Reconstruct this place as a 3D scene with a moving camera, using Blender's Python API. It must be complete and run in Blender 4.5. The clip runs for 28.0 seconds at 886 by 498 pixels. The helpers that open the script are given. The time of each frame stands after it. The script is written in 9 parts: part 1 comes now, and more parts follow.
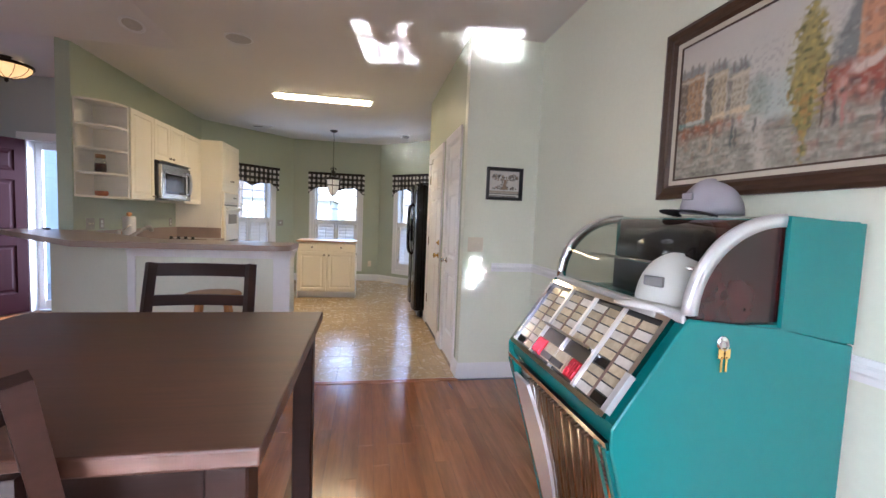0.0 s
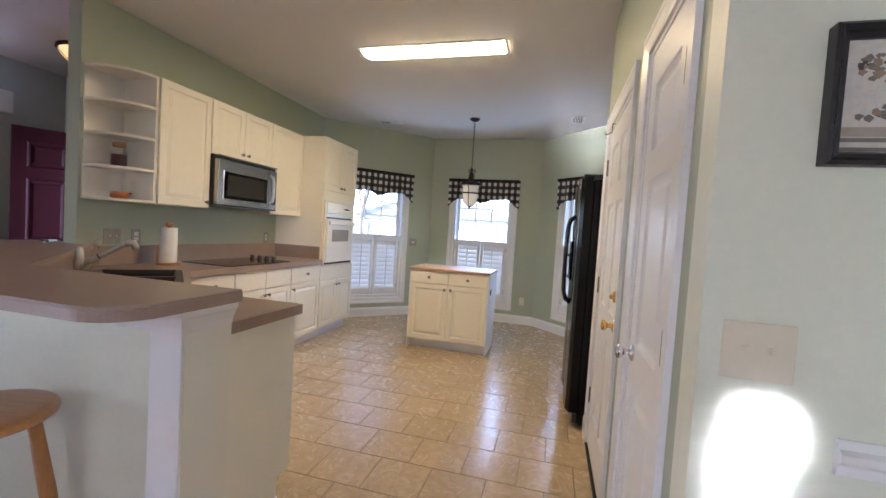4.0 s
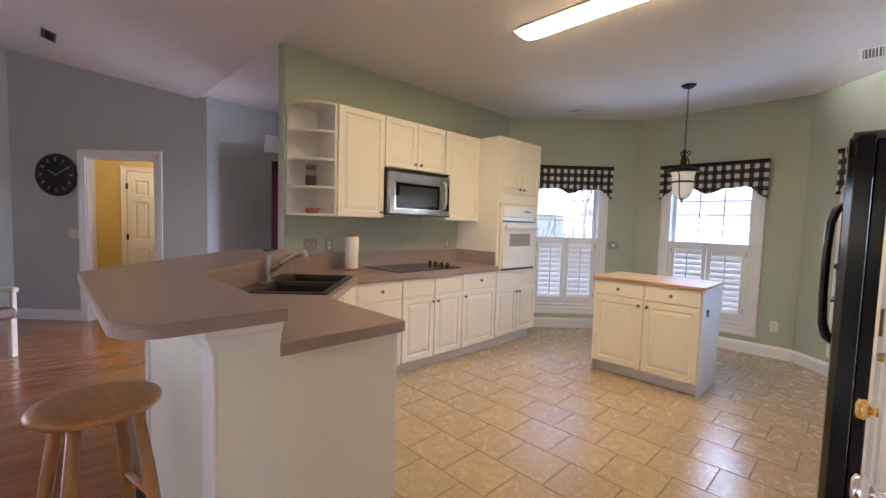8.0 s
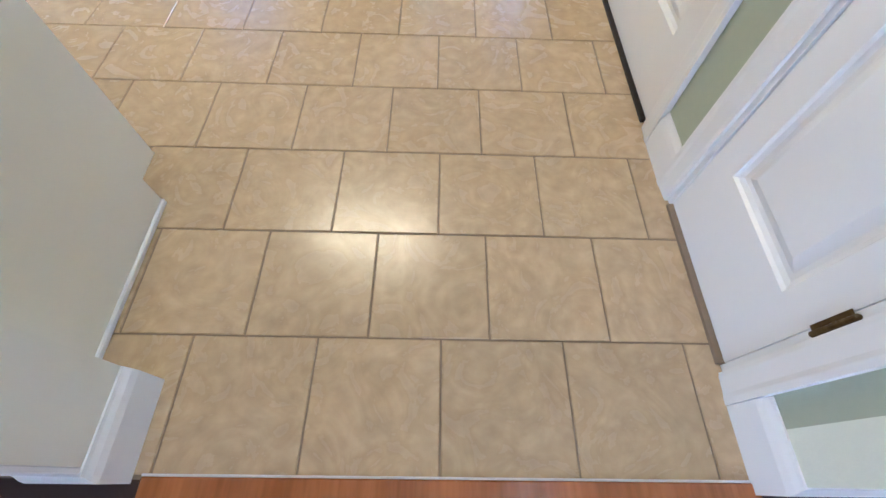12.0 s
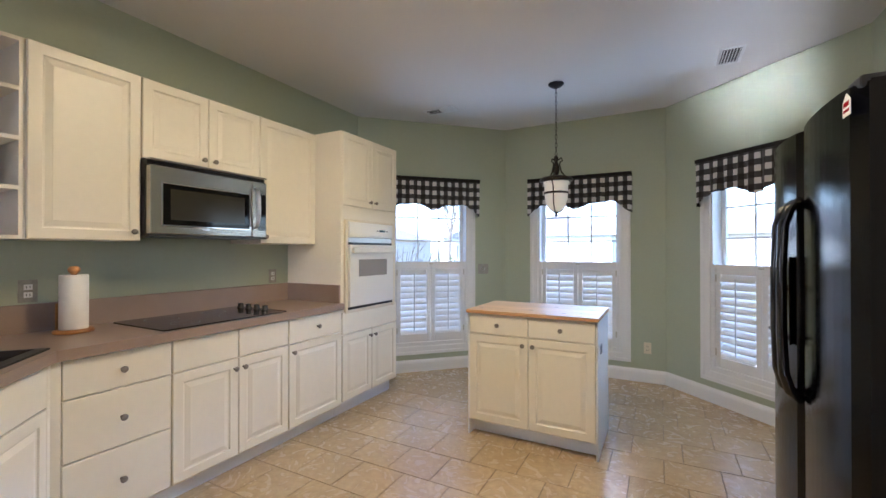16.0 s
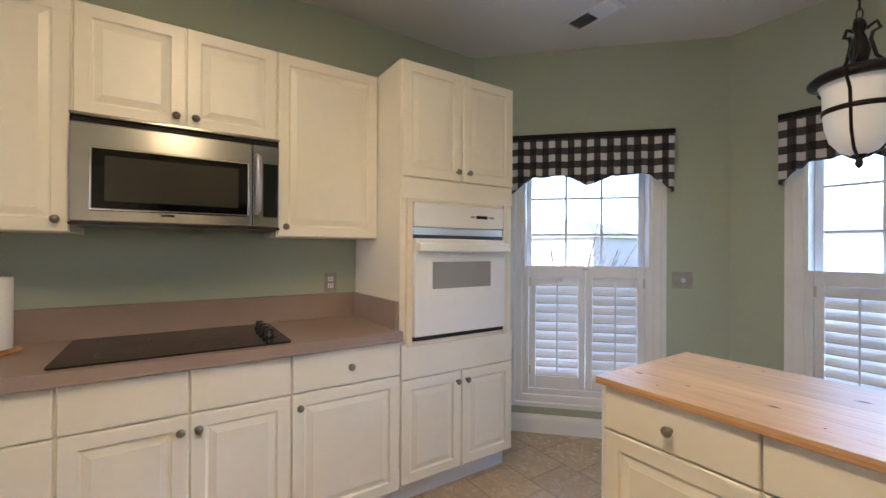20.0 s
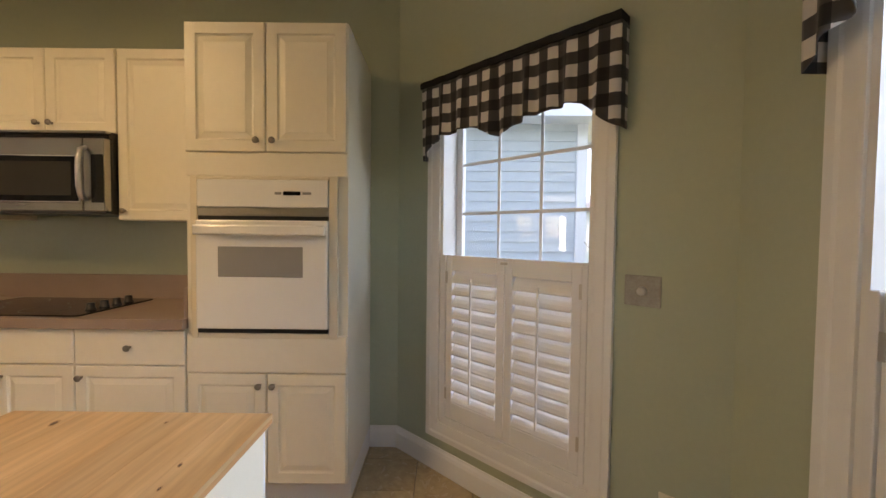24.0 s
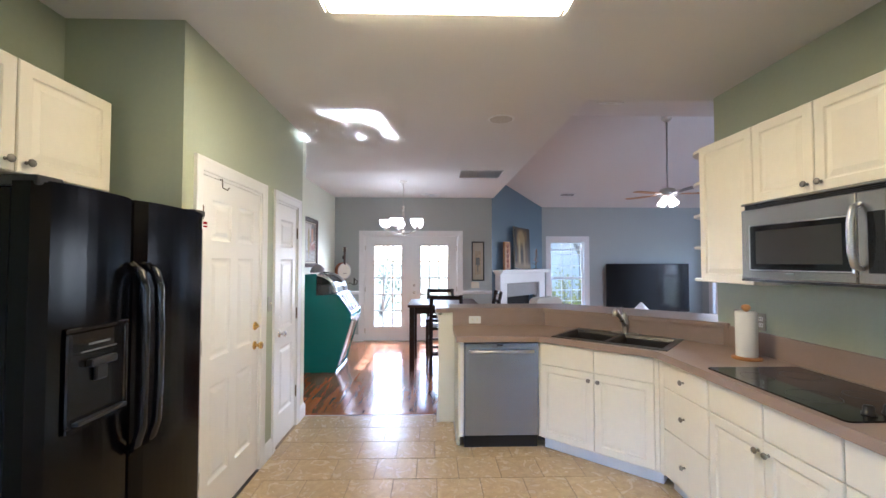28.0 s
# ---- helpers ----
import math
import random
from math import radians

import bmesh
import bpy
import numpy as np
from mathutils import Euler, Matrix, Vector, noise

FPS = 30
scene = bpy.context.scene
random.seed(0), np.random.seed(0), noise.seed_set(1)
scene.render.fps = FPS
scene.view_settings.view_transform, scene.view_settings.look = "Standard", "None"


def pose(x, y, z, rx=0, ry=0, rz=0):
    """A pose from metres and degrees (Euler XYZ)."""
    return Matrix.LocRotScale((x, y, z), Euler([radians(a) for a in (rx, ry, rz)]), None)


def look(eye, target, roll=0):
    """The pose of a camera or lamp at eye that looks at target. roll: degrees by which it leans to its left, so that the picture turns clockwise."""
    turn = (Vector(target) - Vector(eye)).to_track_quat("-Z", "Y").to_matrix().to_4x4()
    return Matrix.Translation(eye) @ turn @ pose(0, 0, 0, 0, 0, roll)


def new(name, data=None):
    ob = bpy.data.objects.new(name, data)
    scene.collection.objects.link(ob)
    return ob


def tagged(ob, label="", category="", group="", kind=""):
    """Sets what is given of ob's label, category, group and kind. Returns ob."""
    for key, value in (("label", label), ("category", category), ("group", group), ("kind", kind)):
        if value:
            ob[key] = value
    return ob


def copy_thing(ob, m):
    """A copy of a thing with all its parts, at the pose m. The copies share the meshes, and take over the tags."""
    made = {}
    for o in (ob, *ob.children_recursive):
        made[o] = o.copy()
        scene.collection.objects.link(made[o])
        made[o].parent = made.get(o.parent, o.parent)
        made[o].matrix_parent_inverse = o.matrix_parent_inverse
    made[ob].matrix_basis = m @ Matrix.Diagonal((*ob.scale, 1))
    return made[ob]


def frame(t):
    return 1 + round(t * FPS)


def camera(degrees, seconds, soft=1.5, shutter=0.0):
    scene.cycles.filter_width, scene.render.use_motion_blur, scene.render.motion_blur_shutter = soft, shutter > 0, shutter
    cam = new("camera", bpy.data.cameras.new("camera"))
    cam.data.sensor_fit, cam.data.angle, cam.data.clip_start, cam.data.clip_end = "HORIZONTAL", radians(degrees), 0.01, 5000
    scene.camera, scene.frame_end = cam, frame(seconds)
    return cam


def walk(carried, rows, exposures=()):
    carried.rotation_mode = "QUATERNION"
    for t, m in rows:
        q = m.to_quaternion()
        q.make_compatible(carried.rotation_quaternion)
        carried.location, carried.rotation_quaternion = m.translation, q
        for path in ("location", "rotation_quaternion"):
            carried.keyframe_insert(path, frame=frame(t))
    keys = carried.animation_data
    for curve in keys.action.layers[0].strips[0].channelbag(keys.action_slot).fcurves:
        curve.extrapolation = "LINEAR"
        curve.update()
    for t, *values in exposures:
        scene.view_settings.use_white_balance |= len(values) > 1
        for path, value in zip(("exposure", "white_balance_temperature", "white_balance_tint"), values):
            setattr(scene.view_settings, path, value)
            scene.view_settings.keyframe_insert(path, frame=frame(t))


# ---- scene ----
cam = camera(94.2, 28.0)
PATH = [
    (0, (2.672, -3.272, 1.314), (3.04, -1.311, 1.174), 2.3),
    (0.5, (2.688, -3.247, 1.338), (3.352, -1.366, 1.196), 3.7),
    (1, (2.8, -2.972, 1.322), (3.269, -1.03, 1.238), 3.0),
    (1.5, (2.841, -2.664, 1.296), (3.032, -0.675, 1.215), 1.4),
    (2, (2.861, -2.338, 1.289), (2.941, -0.341, 1.212), 0.7),
    (2.5, (2.897, -1.952, 1.298), (2.843, 0.047, 1.25), 0.7),
    (4.5, (3.185, -0.684, 1.34), (2.423, 1.163, 1.243), 3.0),
    (5, (3.2, -0.447, 1.358), (2.103, 1.223, 1.268), 1.8),
    (5.5, (3.338, -0.351, 1.369), (1.956, 1.088, 1.239), 2.3),
    (6, (3.38, -0.338, 1.415), (1.923, 1.029, 1.331), 0.8),
    (6.5, (3.39, -0.345, 1.463), (1.917, 1.007, 1.499), 0.7),
    (7, (3.387, -0.334, 1.46), (1.926, 1.031, 1.519), 0.9),
    (7.5, (3.376, -0.334, 1.423), (1.934, 1.052, 1.404), 1.3),
    (8, (3.386, -0.334, 1.367), (1.957, 1.06, 1.241), 1.7),
    (8.5, (3.39, -0.334, 1.326), (1.958, 1.052, 1.154), 1.4),
    (9, (3.35, -0.314, 1.309), (1.958, 1.111, 1.127), 1.2),
    (9.5, (3.154, -0.322, 1.281), (2.001, 1.278, 0.949), 0.1),
    (10, (3.007, -0.281, 1.227), (2.314, 1.459, 0.525), -1.2),
    (10.5, (2.914, -0.112, 1.135), (2.511, 1.456, -0.041), -2.6),
    (11, (2.789, -0.023, 1.047), (2.651, 1.197, -0.532), -1.1),
    (11.5, (2.746, 0.005, 1.002), (2.761, 0.953, -0.759), 1.9),
    (12, (2.744, 0.006, 1.003), (2.782, 0.984, -0.741), 3.2),
    (12.5, (2.746, -0.008, 1.02), (2.781, 1.254, -0.53), 3.6),
    (13, (2.744, -0.031, 1.069), (2.756, 1.616, -0.066), 2.8),
    (13.5, (2.713, -0.015, 1.193), (2.706, 1.839, 0.441), 1.7),
    (15.5, (2.853, 0.506, 1.332), (2.109, 2.363, 1.321), 0.1),
    (16, (2.871, 0.653, 1.341), (1.936, 2.422, 1.352), 0.0),
    (16.5, (2.869, 0.763, 1.358), (1.765, 2.431, 1.37), -0.1),
    (17, (2.875, 0.832, 1.336), (1.619, 2.388, 1.353), -0.4),
    (17.5, (2.845, 0.946, 1.339), (1.452, 2.382, 1.337), -0.3),
    (18, (2.715, 1.132, 1.355), (1.218, 2.458, 1.346), -0.2),
    (18.5, (2.65, 1.356, 1.347), (1.066, 2.578, 1.332), -0.2),
    (19, (2.617, 1.655, 1.356), (0.947, 2.756, 1.336), 0.8),
    (19.5, (2.51, 1.926, 1.346), (0.826, 3.005, 1.334), 0.7),
    (20, (2.475, 2.21, 1.336), (0.81, 3.317, 1.34), 0.3),
    (20.5, (2.575, 2.552, 1.351), (0.994, 3.777, 1.316), 0.8),
    (21, (2.641, 2.92, 1.295), (1.408, 4.495, 1.294), 0.6),
    (21.5, (2.75, 3.258, 1.324), (1.789, 5.012, 1.313), -0.7),
    (23.5, (2.743, 4.29, 1.346), (0.83, 4.865, 1.245), 0.6),
    (24, (2.555, 4.411, 1.338), (0.556, 4.408, 1.267), 0.6),
    (24.5, (2.341, 4.436, 1.344), (0.437, 3.825, 1.31), 0.5),
    (25, (2.143, 4.479, 1.371), (0.648, 3.15, 1.359), 0.8),
    (25.5, (2.088, 4.397, 1.369), (1.164, 2.623, 1.367), 1.0),
    (26, (2.123, 4.275, 1.396), (1.716, 2.317, 1.383), 0.4),
    (26.5, (2.127, 4.169, 1.43), (1.998, 2.173, 1.423), 0.4),
    (27, (2.115, 4.199, 1.486), (2.047, 2.201, 1.512), -0.0),
    (27.5, (2.15, 4.186, 1.518), (2.084, 2.188, 1.574), 0.1),
    (28, (2.163, 4.189, 1.531), (2.112, 2.191, 1.594), 0.0),
]
walk(cam, [(t, look(eye, target, roll)) for t, eye, target, roll in PATH],
     [(0.0, 2.83, 5500, 22), (1.0, 2.88, 5550, 23), (2.0, 2.97, 5550, 22), (5.0, 2.85, 5350, 23), (8.0, 2.97, 5700, 26), (9.5, 2.98, 5600, 24), (10.0, 2.98, 5450, 24), (11.0, 3.37, 4950, 19), (12.0, 3.5, 4620, 15), (13.0, 3.1, 4500, 18), (13.5, 3.03, 4600, 18),
      (16.0, 2.89, 5250, 20), (19.0, 2.86, 5500, 22), (21.0, 2.52, 5450, 22), (22.5, 2.4, 6300, 23), (24.0, 2.37, 7550, 25), (25.0, 2.6, 8200, 26), (26.0, 2.58, 6250, 24), (27.0, 3.09, 5150, 17), (28.0, 3.16, 5080, 17)])

# ---- world and sun ----
world = bpy.data.worlds.new("sky")
scene.world = world
world.use_nodes = True
wn = world.node_tree.nodes
wl = world.node_tree.links
sky = wn.new("ShaderNodeTexSky")
sky.sky_type = "NISHITA"
sky.sun_disc = False
sky.sun_elevation = radians(40)
sky.sun_rotation = radians(180)
wl.new(sky.outputs[0], wn["Background"].inputs[0])
wn["Background"].inputs[1].default_value = 0.13
sun = new("sun", bpy.data.lights.new("sun", "SUN"))
sun.data.energy = 2.2
sun.data.angle = radians(0.55)
sun.data.color = (1.0, 0.93, 0.82)
sun.matrix_world = look((0, -30, 25.2), (0, 0, 0))
# added lamp outside the French doors stands in for sun off unseen water
glint = new("ceiling_patch_lamp", bpy.data.lights.new("ceiling_patch_lamp", "AREA"))
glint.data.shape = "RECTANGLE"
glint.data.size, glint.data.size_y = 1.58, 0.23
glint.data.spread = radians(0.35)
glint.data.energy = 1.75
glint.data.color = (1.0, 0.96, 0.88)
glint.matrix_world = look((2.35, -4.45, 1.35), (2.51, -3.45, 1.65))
# second added lamp, lower and softer, casts a patch on the far bay wall
far = new("bay_patch_lamp", bpy.data.lights.new("bay_patch_lamp", "AREA"))
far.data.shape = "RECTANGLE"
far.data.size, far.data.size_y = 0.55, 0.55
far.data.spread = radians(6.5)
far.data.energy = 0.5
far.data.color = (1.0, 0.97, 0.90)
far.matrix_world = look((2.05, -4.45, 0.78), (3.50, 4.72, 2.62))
# third added lamp, casting a small gleam on the pale wall below the picture
gleam = new("wall_patch_lamp", bpy.data.lights.new("wall_patch_lamp", "AREA"))
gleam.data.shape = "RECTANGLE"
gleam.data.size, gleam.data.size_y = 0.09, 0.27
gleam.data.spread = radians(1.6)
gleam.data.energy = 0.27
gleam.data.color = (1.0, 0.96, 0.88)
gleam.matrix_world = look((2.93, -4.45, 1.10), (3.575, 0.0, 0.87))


def sky_fill(name, w, h, watts, eye, target, color=(0.93, 0.97, 1.0), spread=180):
    """An added area lamp standing in for sky light at a glazed opening."""
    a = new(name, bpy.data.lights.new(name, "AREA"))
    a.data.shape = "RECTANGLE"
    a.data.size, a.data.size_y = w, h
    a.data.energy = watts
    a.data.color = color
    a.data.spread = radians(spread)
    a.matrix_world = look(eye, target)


sky_fill("french_door_fill", 2.2, 1.5, 60.0, (2.58, -4.95, 2.72), (2.58, -2.9, 0.75), (1.0, 0.98, 0.93))
# unseen fills beside the door view, aimed at the dining wall and bar
sky_fill("dining_wall_fill", 1.6, 2.3, 16.0, (0.75, -6.1, 1.55), (3.9, -2.2, 1.55), (1.0, 0.97, 0.88), 90)
sky_fill("bar_fill", 1.0, 2.0, 3.2, (4.95, -8.6, 1.5), (1.4, 0.2, 0.8), (1.0, 0.98, 0.93), 40)
sky_fill("foyer_fill", 0.74, 1.84, 9.5, (-0.865, 2.70, 1.05), (-2.25, 1.0, 0.55), (0.85, 0.93, 1.0), 120)
# unseen high fills outside the bay, added to brighten the lower cabinets
sky_fill("cabinet_fill_north", 2.0, 1.0, 8.0, (2.75, 7.9, 2.9), (1.2, 1.5, 0.3), (0.62, 0.82, 1.0), 70)
sky_fill("cabinet_fill_northeast", 2.0, 1.0, 4.2, (5.45, 6.55, 2.9), (0.9, 1.8, 0.3), (0.62, 0.82, 1.0), 70)
# added low lamps hidden behind the shutters, standing in for daylight off the garden
sky_fill("bay_fill_northwest", 1.5, 1.0, 6.2, (-0.05, 5.37, 0.25), (2.2, 3.1, 2.2), (0.60, 0.80, 1.0))
sky_fill("bay_fill_north", 1.5, 1.0, 6.2, (2.07, 6.28, 0.25), (2.07, 3.2, 2.2), (0.60, 0.80, 1.0))
sky_fill("bay_fill_northeast", 1.5, 1.0, 6.2, (4.23, 5.36, 0.25), (2.0, 3.1, 2.2), (0.60, 0.80, 1.0))
sky_fill("living_fill", 2.0, 1.6, 6.0, (-4.28, -3.85, 1.18), (0.0, -2.6, -0.9), (1.0, 0.97, 0.9), 100)


# ---- small tools ----
def mesh_of(bm, name):
    me = bpy.data.meshes.new(name)
    bmesh.ops.recalc_face_normals(bm, faces=bm.faces)
    bm.to_mesh(me)
    bm.free()
    return me


def part(name, bm, material, parent=None, label="", smooth=False, loc=None, kind="", rot=None):
    """One mesh object from a bmesh, under a thing or a part."""
    me = bm if isinstance(bm, bpy.types.Mesh) else mesh_of(bm, name)
    if not me.materials:
        for m in material if isinstance(material, (list, tuple)) else (material,):
            me.materials.append(m)
    if smooth:
        for p in me.polygons:
            p.use_smooth = True
    ob = new(name, me)
    if parent is not None:
        ob.parent = parent
    if loc is not None:
        ob.location = loc
    if rot is not None:
        ob.rotation_euler = [radians(a) for a in rot]
    return tagged(ob, label=label, kind=kind)


def thing(name, loc=(0, 0, 0), rz=0.0, label="", category="", group="", kind=""):
    e = new(name)
    e.empty_display_size = 0.1
    e.location = loc
    e.rotation_euler = (0, 0, radians(rz))
    return tagged(e, label, category, group, kind)


def box(bm, x0, y0, z0, x1, y1, z1, bev=0.0, seg=1):
    """Adds a box between two corners, with bevelled edges."""
    c = bmesh.ops.create_cube(bm, size=1.0)
    vs = c["verts"]
    for v in vs:
        v.co = Vector((x0 + (v.co.x + 0.5) * (x1 - x0), y0 + (v.co.y + 0.5) * (y1 - y0), z0 + (v.co.z + 0.5) * (z1 - z0)))
    if bev > 0:
        es = list({e for v in vs for e in v.link_edges})
        bmesh.ops.bevel(bm, geom=es, offset=bev, segments=seg, affect="EDGES", profile=0.5)
    return bm


def boxes(*specs, bev=0.0, seg=1):
    bm = bmesh.new()
    for s in specs:
        box(bm, *s, bev=bev, seg=seg)
    return bm


def prism(bm, pts, lo, hi, axis="z"):
    """Extrudes a closed outline along an axis. For axis y the outline is (x, z), for x it is (y, z)."""
    def place(p, h):
        return {"z": (p[0], p[1], h), "y": (p[0], h, p[1]), "x": (h, p[0], p[1])}[axis]
    a = [bm.verts.new(place(p, lo)) for p in pts]
    b = [bm.verts.new(place(p, hi)) for p in pts]
    n = len(pts)
    bm.faces.new(a)
    bm.faces.new(list(reversed(b)))
    for i in range(n):
        j = (i + 1) % n
        bm.faces.new((a[i], b[i], b[j], a[j]))
    return bm


def lathe(bm, profile, seg=20, c=(0, 0, 0), axis="z"):
    """Turns (radius, height) points round an axis."""
    rings = []
    for r, h in profile:
        ring = []
        for i in range(seg):
            a = 2 * math.pi * i / seg
            u, v = max(r, 1e-4) * math.cos(a), max(r, 1e-4) * math.sin(a)
            p = {"z": (u, v, h), "y": (u, h, v), "x": (h, u, v)}[axis]
            ring.append(bm.verts.new((c[0] + p[0], c[1] + p[1], c[2] + p[2])))
        rings.append(ring)
    for k in range(len(rings) - 1):
        for i in range(seg):
            j = (i + 1) % seg
            bm.faces.new((rings[k][i], rings[k][j], rings[k + 1][j], rings[k + 1][i]))
    bm.faces.new(list(reversed(rings[0])))
    bm.faces.new(rings[-1])
    return bm


def turned(profile, seg=20, c=(0, 0, 0), axis="z"):
    return lathe(bmesh.new(), profile, seg, c, axis)


def tube(bm, pts, r, seg=8):
    """A round bar along a line of points; r may be a number or one for each point."""
    pts = [Vector(p) for p in pts]
    rs = r if isinstance(r, (list, tuple)) else [r] * len(pts)
    rings = []
    prev = None
    for i, p in enumerate(pts):
        d = (pts[min(i + 1, len(pts) - 1)] - pts[max(i - 1, 0)]).normalized()
        if prev is None:
            u = d.cross(Vector((0, 0, 1)))
            if u.length < 0.05:
                u = d.cross(Vector((1, 0, 0)))
        else:
            u = prev - d * prev.dot(d)
        u.normalize()
        prev = u
        w = d.cross(u)
        rings.append([bm.verts.new(p + rs[i] * (u * math.cos(2 * math.pi * k / seg) + w * math.sin(2 * math.pi * k / seg))) for k in range(seg)])
    for k in range(len(rings) - 1):
        for i in range(seg):
            j = (i + 1) % seg
            bm.faces.new((rings[k][i], rings[k][j], rings[k + 1][j], rings[k + 1][i]))
    bm.faces.new(list(reversed(rings[0])))
    bm.faces.new(rings[-1])
    return bm


def bar(pts, r, seg=8):
    return tube(bmesh.new(), pts, r, seg)


def rect_steps(bm, x0, z0, x1, z1, steps, y=0.0, cap=True):
    """Nested rectangles in the xz plane, each (inset, depth towards -y): the face of a moulded panel."""
    loops = []
    for inset, d in steps:
        loops.append([bm.verts.new(p) for p in ((x0 + inset, y - d, z0 + inset), (x1 - inset, y - d, z0 + inset), (x1 - inset, y - d, z1 - inset), (x0 + inset, y - d, z1 - inset))])
    for a, b in zip(loops, loops[1:]):
        for i in range(4):
            j = (i + 1) % 4
            bm.faces.new((a[i], a[j], b[j], b[i]))
    if cap:
        bm.faces.new(loops[-1])
    return loops


# ---- materials ----
def material(name, base, rough=0.5, metal=0.0, second=None, scale=3.0, mix=0.5, fine=0.0, fine_scale=60.0, bump=0.0, bump_scale=80.0,
             coat=0.0, coat_rough=0.08, stretch=(1, 1, 1), rand=0.0, rough_var=0.0, spec=0.5, sheen=0.0, swirl=0.0, brushed=0.0):
    m = bpy.data.materials.new(name)
    m.use_nodes = True
    n, l = m.node_tree.nodes, m.node_tree.links
    b = n["Principled BSDF"]
    b.inputs["Roughness"].default_value = rough
    b.inputs["Metallic"].default_value = metal
    b.inputs["Coat Weight"].default_value = coat
    b.inputs["Coat Roughness"].default_value = coat_rough
    b.inputs["Specular IOR Level"].default_value = spec
    b.inputs["Sheen Weight"].default_value = sheen
    if brushed > 0:  # grain along the horizontal
        tan = n.new("ShaderNodeTangent")
        tan.direction_type, tan.axis = "RADIAL", "Z"
        l.new(tan.outputs[0], b.inputs["Tangent"])
        b.inputs["Anisotropic"].default_value = brushed
        b.inputs["Anisotropic Rotation"].default_value = 0.25
    tc = n.new("ShaderNodeTexCoord")
    mp = n.new("ShaderNodeMapping")
    mp.inputs["Scale"].default_value = stretch
    l.new(tc.outputs["Object"], mp.inputs["Vector"])
    vec = mp.outputs["Vector"]
    info = n.new("ShaderNodeObjectInfo")
    if rand > 0:
        add = n.new("ShaderNodeVectorMath")
        add.operation = "ADD"
        mul = n.new("ShaderNodeMath")
        mul.operation = "MULTIPLY"
        mul.inputs[1].default_value = 37.0
        l.new(info.outputs["Random"], mul.inputs[0])
        l.new(vec, add.inputs[0])
        l.new(mul.outputs[0], add.inputs[1])
        vec = add.outputs[0]
    big = n.new("ShaderNodeTexNoise")
    big.inputs["Scale"].default_value = scale
    big.inputs["Detail"].default_value = 4.0
    big.inputs["Distortion"].default_value = swirl
    l.new(vec, big.inputs["Vector"])
    ramp = n.new("ShaderNodeMapRange")
    ramp.inputs["From Min"].default_value = 0.3
    ramp.inputs["From Max"].default_value = 0.7
    l.new(big.outputs["Fac"], ramp.inputs["Value"])
    mx = n.new("ShaderNodeMix")
    mx.data_type = "RGBA"
    sec = second or tuple(c * 0.9 for c in base)
    mid = tuple(a + (c - a) * mix for a, c in zip(base, sec))
    mx.inputs["A"].default_value = (*base, 1)
    mx.inputs["B"].default_value = (*mid, 1) if second is None else (*sec, 1)
    l.new(ramp.outputs["Result"], mx.inputs["Factor"])
    col = mx.outputs["Result"]
    if fine > 0 or rand > 0:
        hsv = n.new("ShaderNodeHueSaturation")
        l.new(col, hsv.inputs["Color"])
        fn = n.new("ShaderNodeTexNoise")
        fn.inputs["Scale"].default_value = fine_scale
        fn.inputs["Detail"].default_value = 3.0
        l.new(vec, fn.inputs["Vector"])
        mr = n.new("ShaderNodeMapRange")
        mr.inputs["From Min"].default_value = 0.25
        mr.inputs["From Max"].default_value = 0.75
        mr.inputs["To Min"].default_value = 1 - fine
        mr.inputs["To Max"].default_value = 1 + fine
        l.new(fn.outputs["Fac"], mr.inputs["Value"])
        val = mr.outputs["Result"]
        if rand > 0:
            rr = n.new("ShaderNodeMapRange")
            rr.inputs["To Min"].default_value = 1 - rand
            rr.inputs["To Max"].default_value = 1 + rand
            l.new(info.outputs["Random"], rr.inputs["Value"])
            mm = n.new("ShaderNodeMath")
            mm.operation = "MULTIPLY"
            l.new(val, mm.inputs[0])
            l.new(rr.outputs["Result"], mm.inputs[1])
            val = mm.outputs[0]
        l.new(val, hsv.inputs["Value"])
        col = hsv.outputs["Color"]
    l.new(col, b.inputs["Base Color"])
    if rough_var > 0:
        rv = n.new("ShaderNodeMapRange")
        rv.inputs["To Min"].default_value = max(rough - rough_var, 0.02)
        rv.inputs["To Max"].default_value = min(rough + rough_var, 1)
        l.new(big.outputs["Fac"], rv.inputs["Value"])
        l.new(rv.outputs["Result"], b.inputs["Roughness"])
    if bump > 0:
        bn = n.new("ShaderNodeTexNoise")
        bn.inputs["Scale"].default_value = bump_scale
        bn.inputs["Detail"].default_value = 2.0
        l.new(vec, bn.inputs["Vector"])
        bp = n.new("ShaderNodeBump")
        bp.inputs["Strength"].default_value = bump
        bp.inputs["Distance"].default_value = 0.002
        l.new(bn.outputs["Fac"], bp.inputs["Height"])
        l.new(bp.outputs["Normal"], b.inputs["Normal"])
    return m


def glow(name, color, strength):
    m = bpy.data.materials.new(name)
    m.use_nodes = True
    b = m.node_tree.nodes["Principled BSDF"]
    b.inputs["Base Color"].default_value = (0.85, 0.85, 0.82, 1)
    b.inputs["Roughness"].default_value = 0.4
    b.inputs["Emission Color"].default_value = (*color, 1)
    b.inputs["Emission Strength"].default_value = strength
    return m


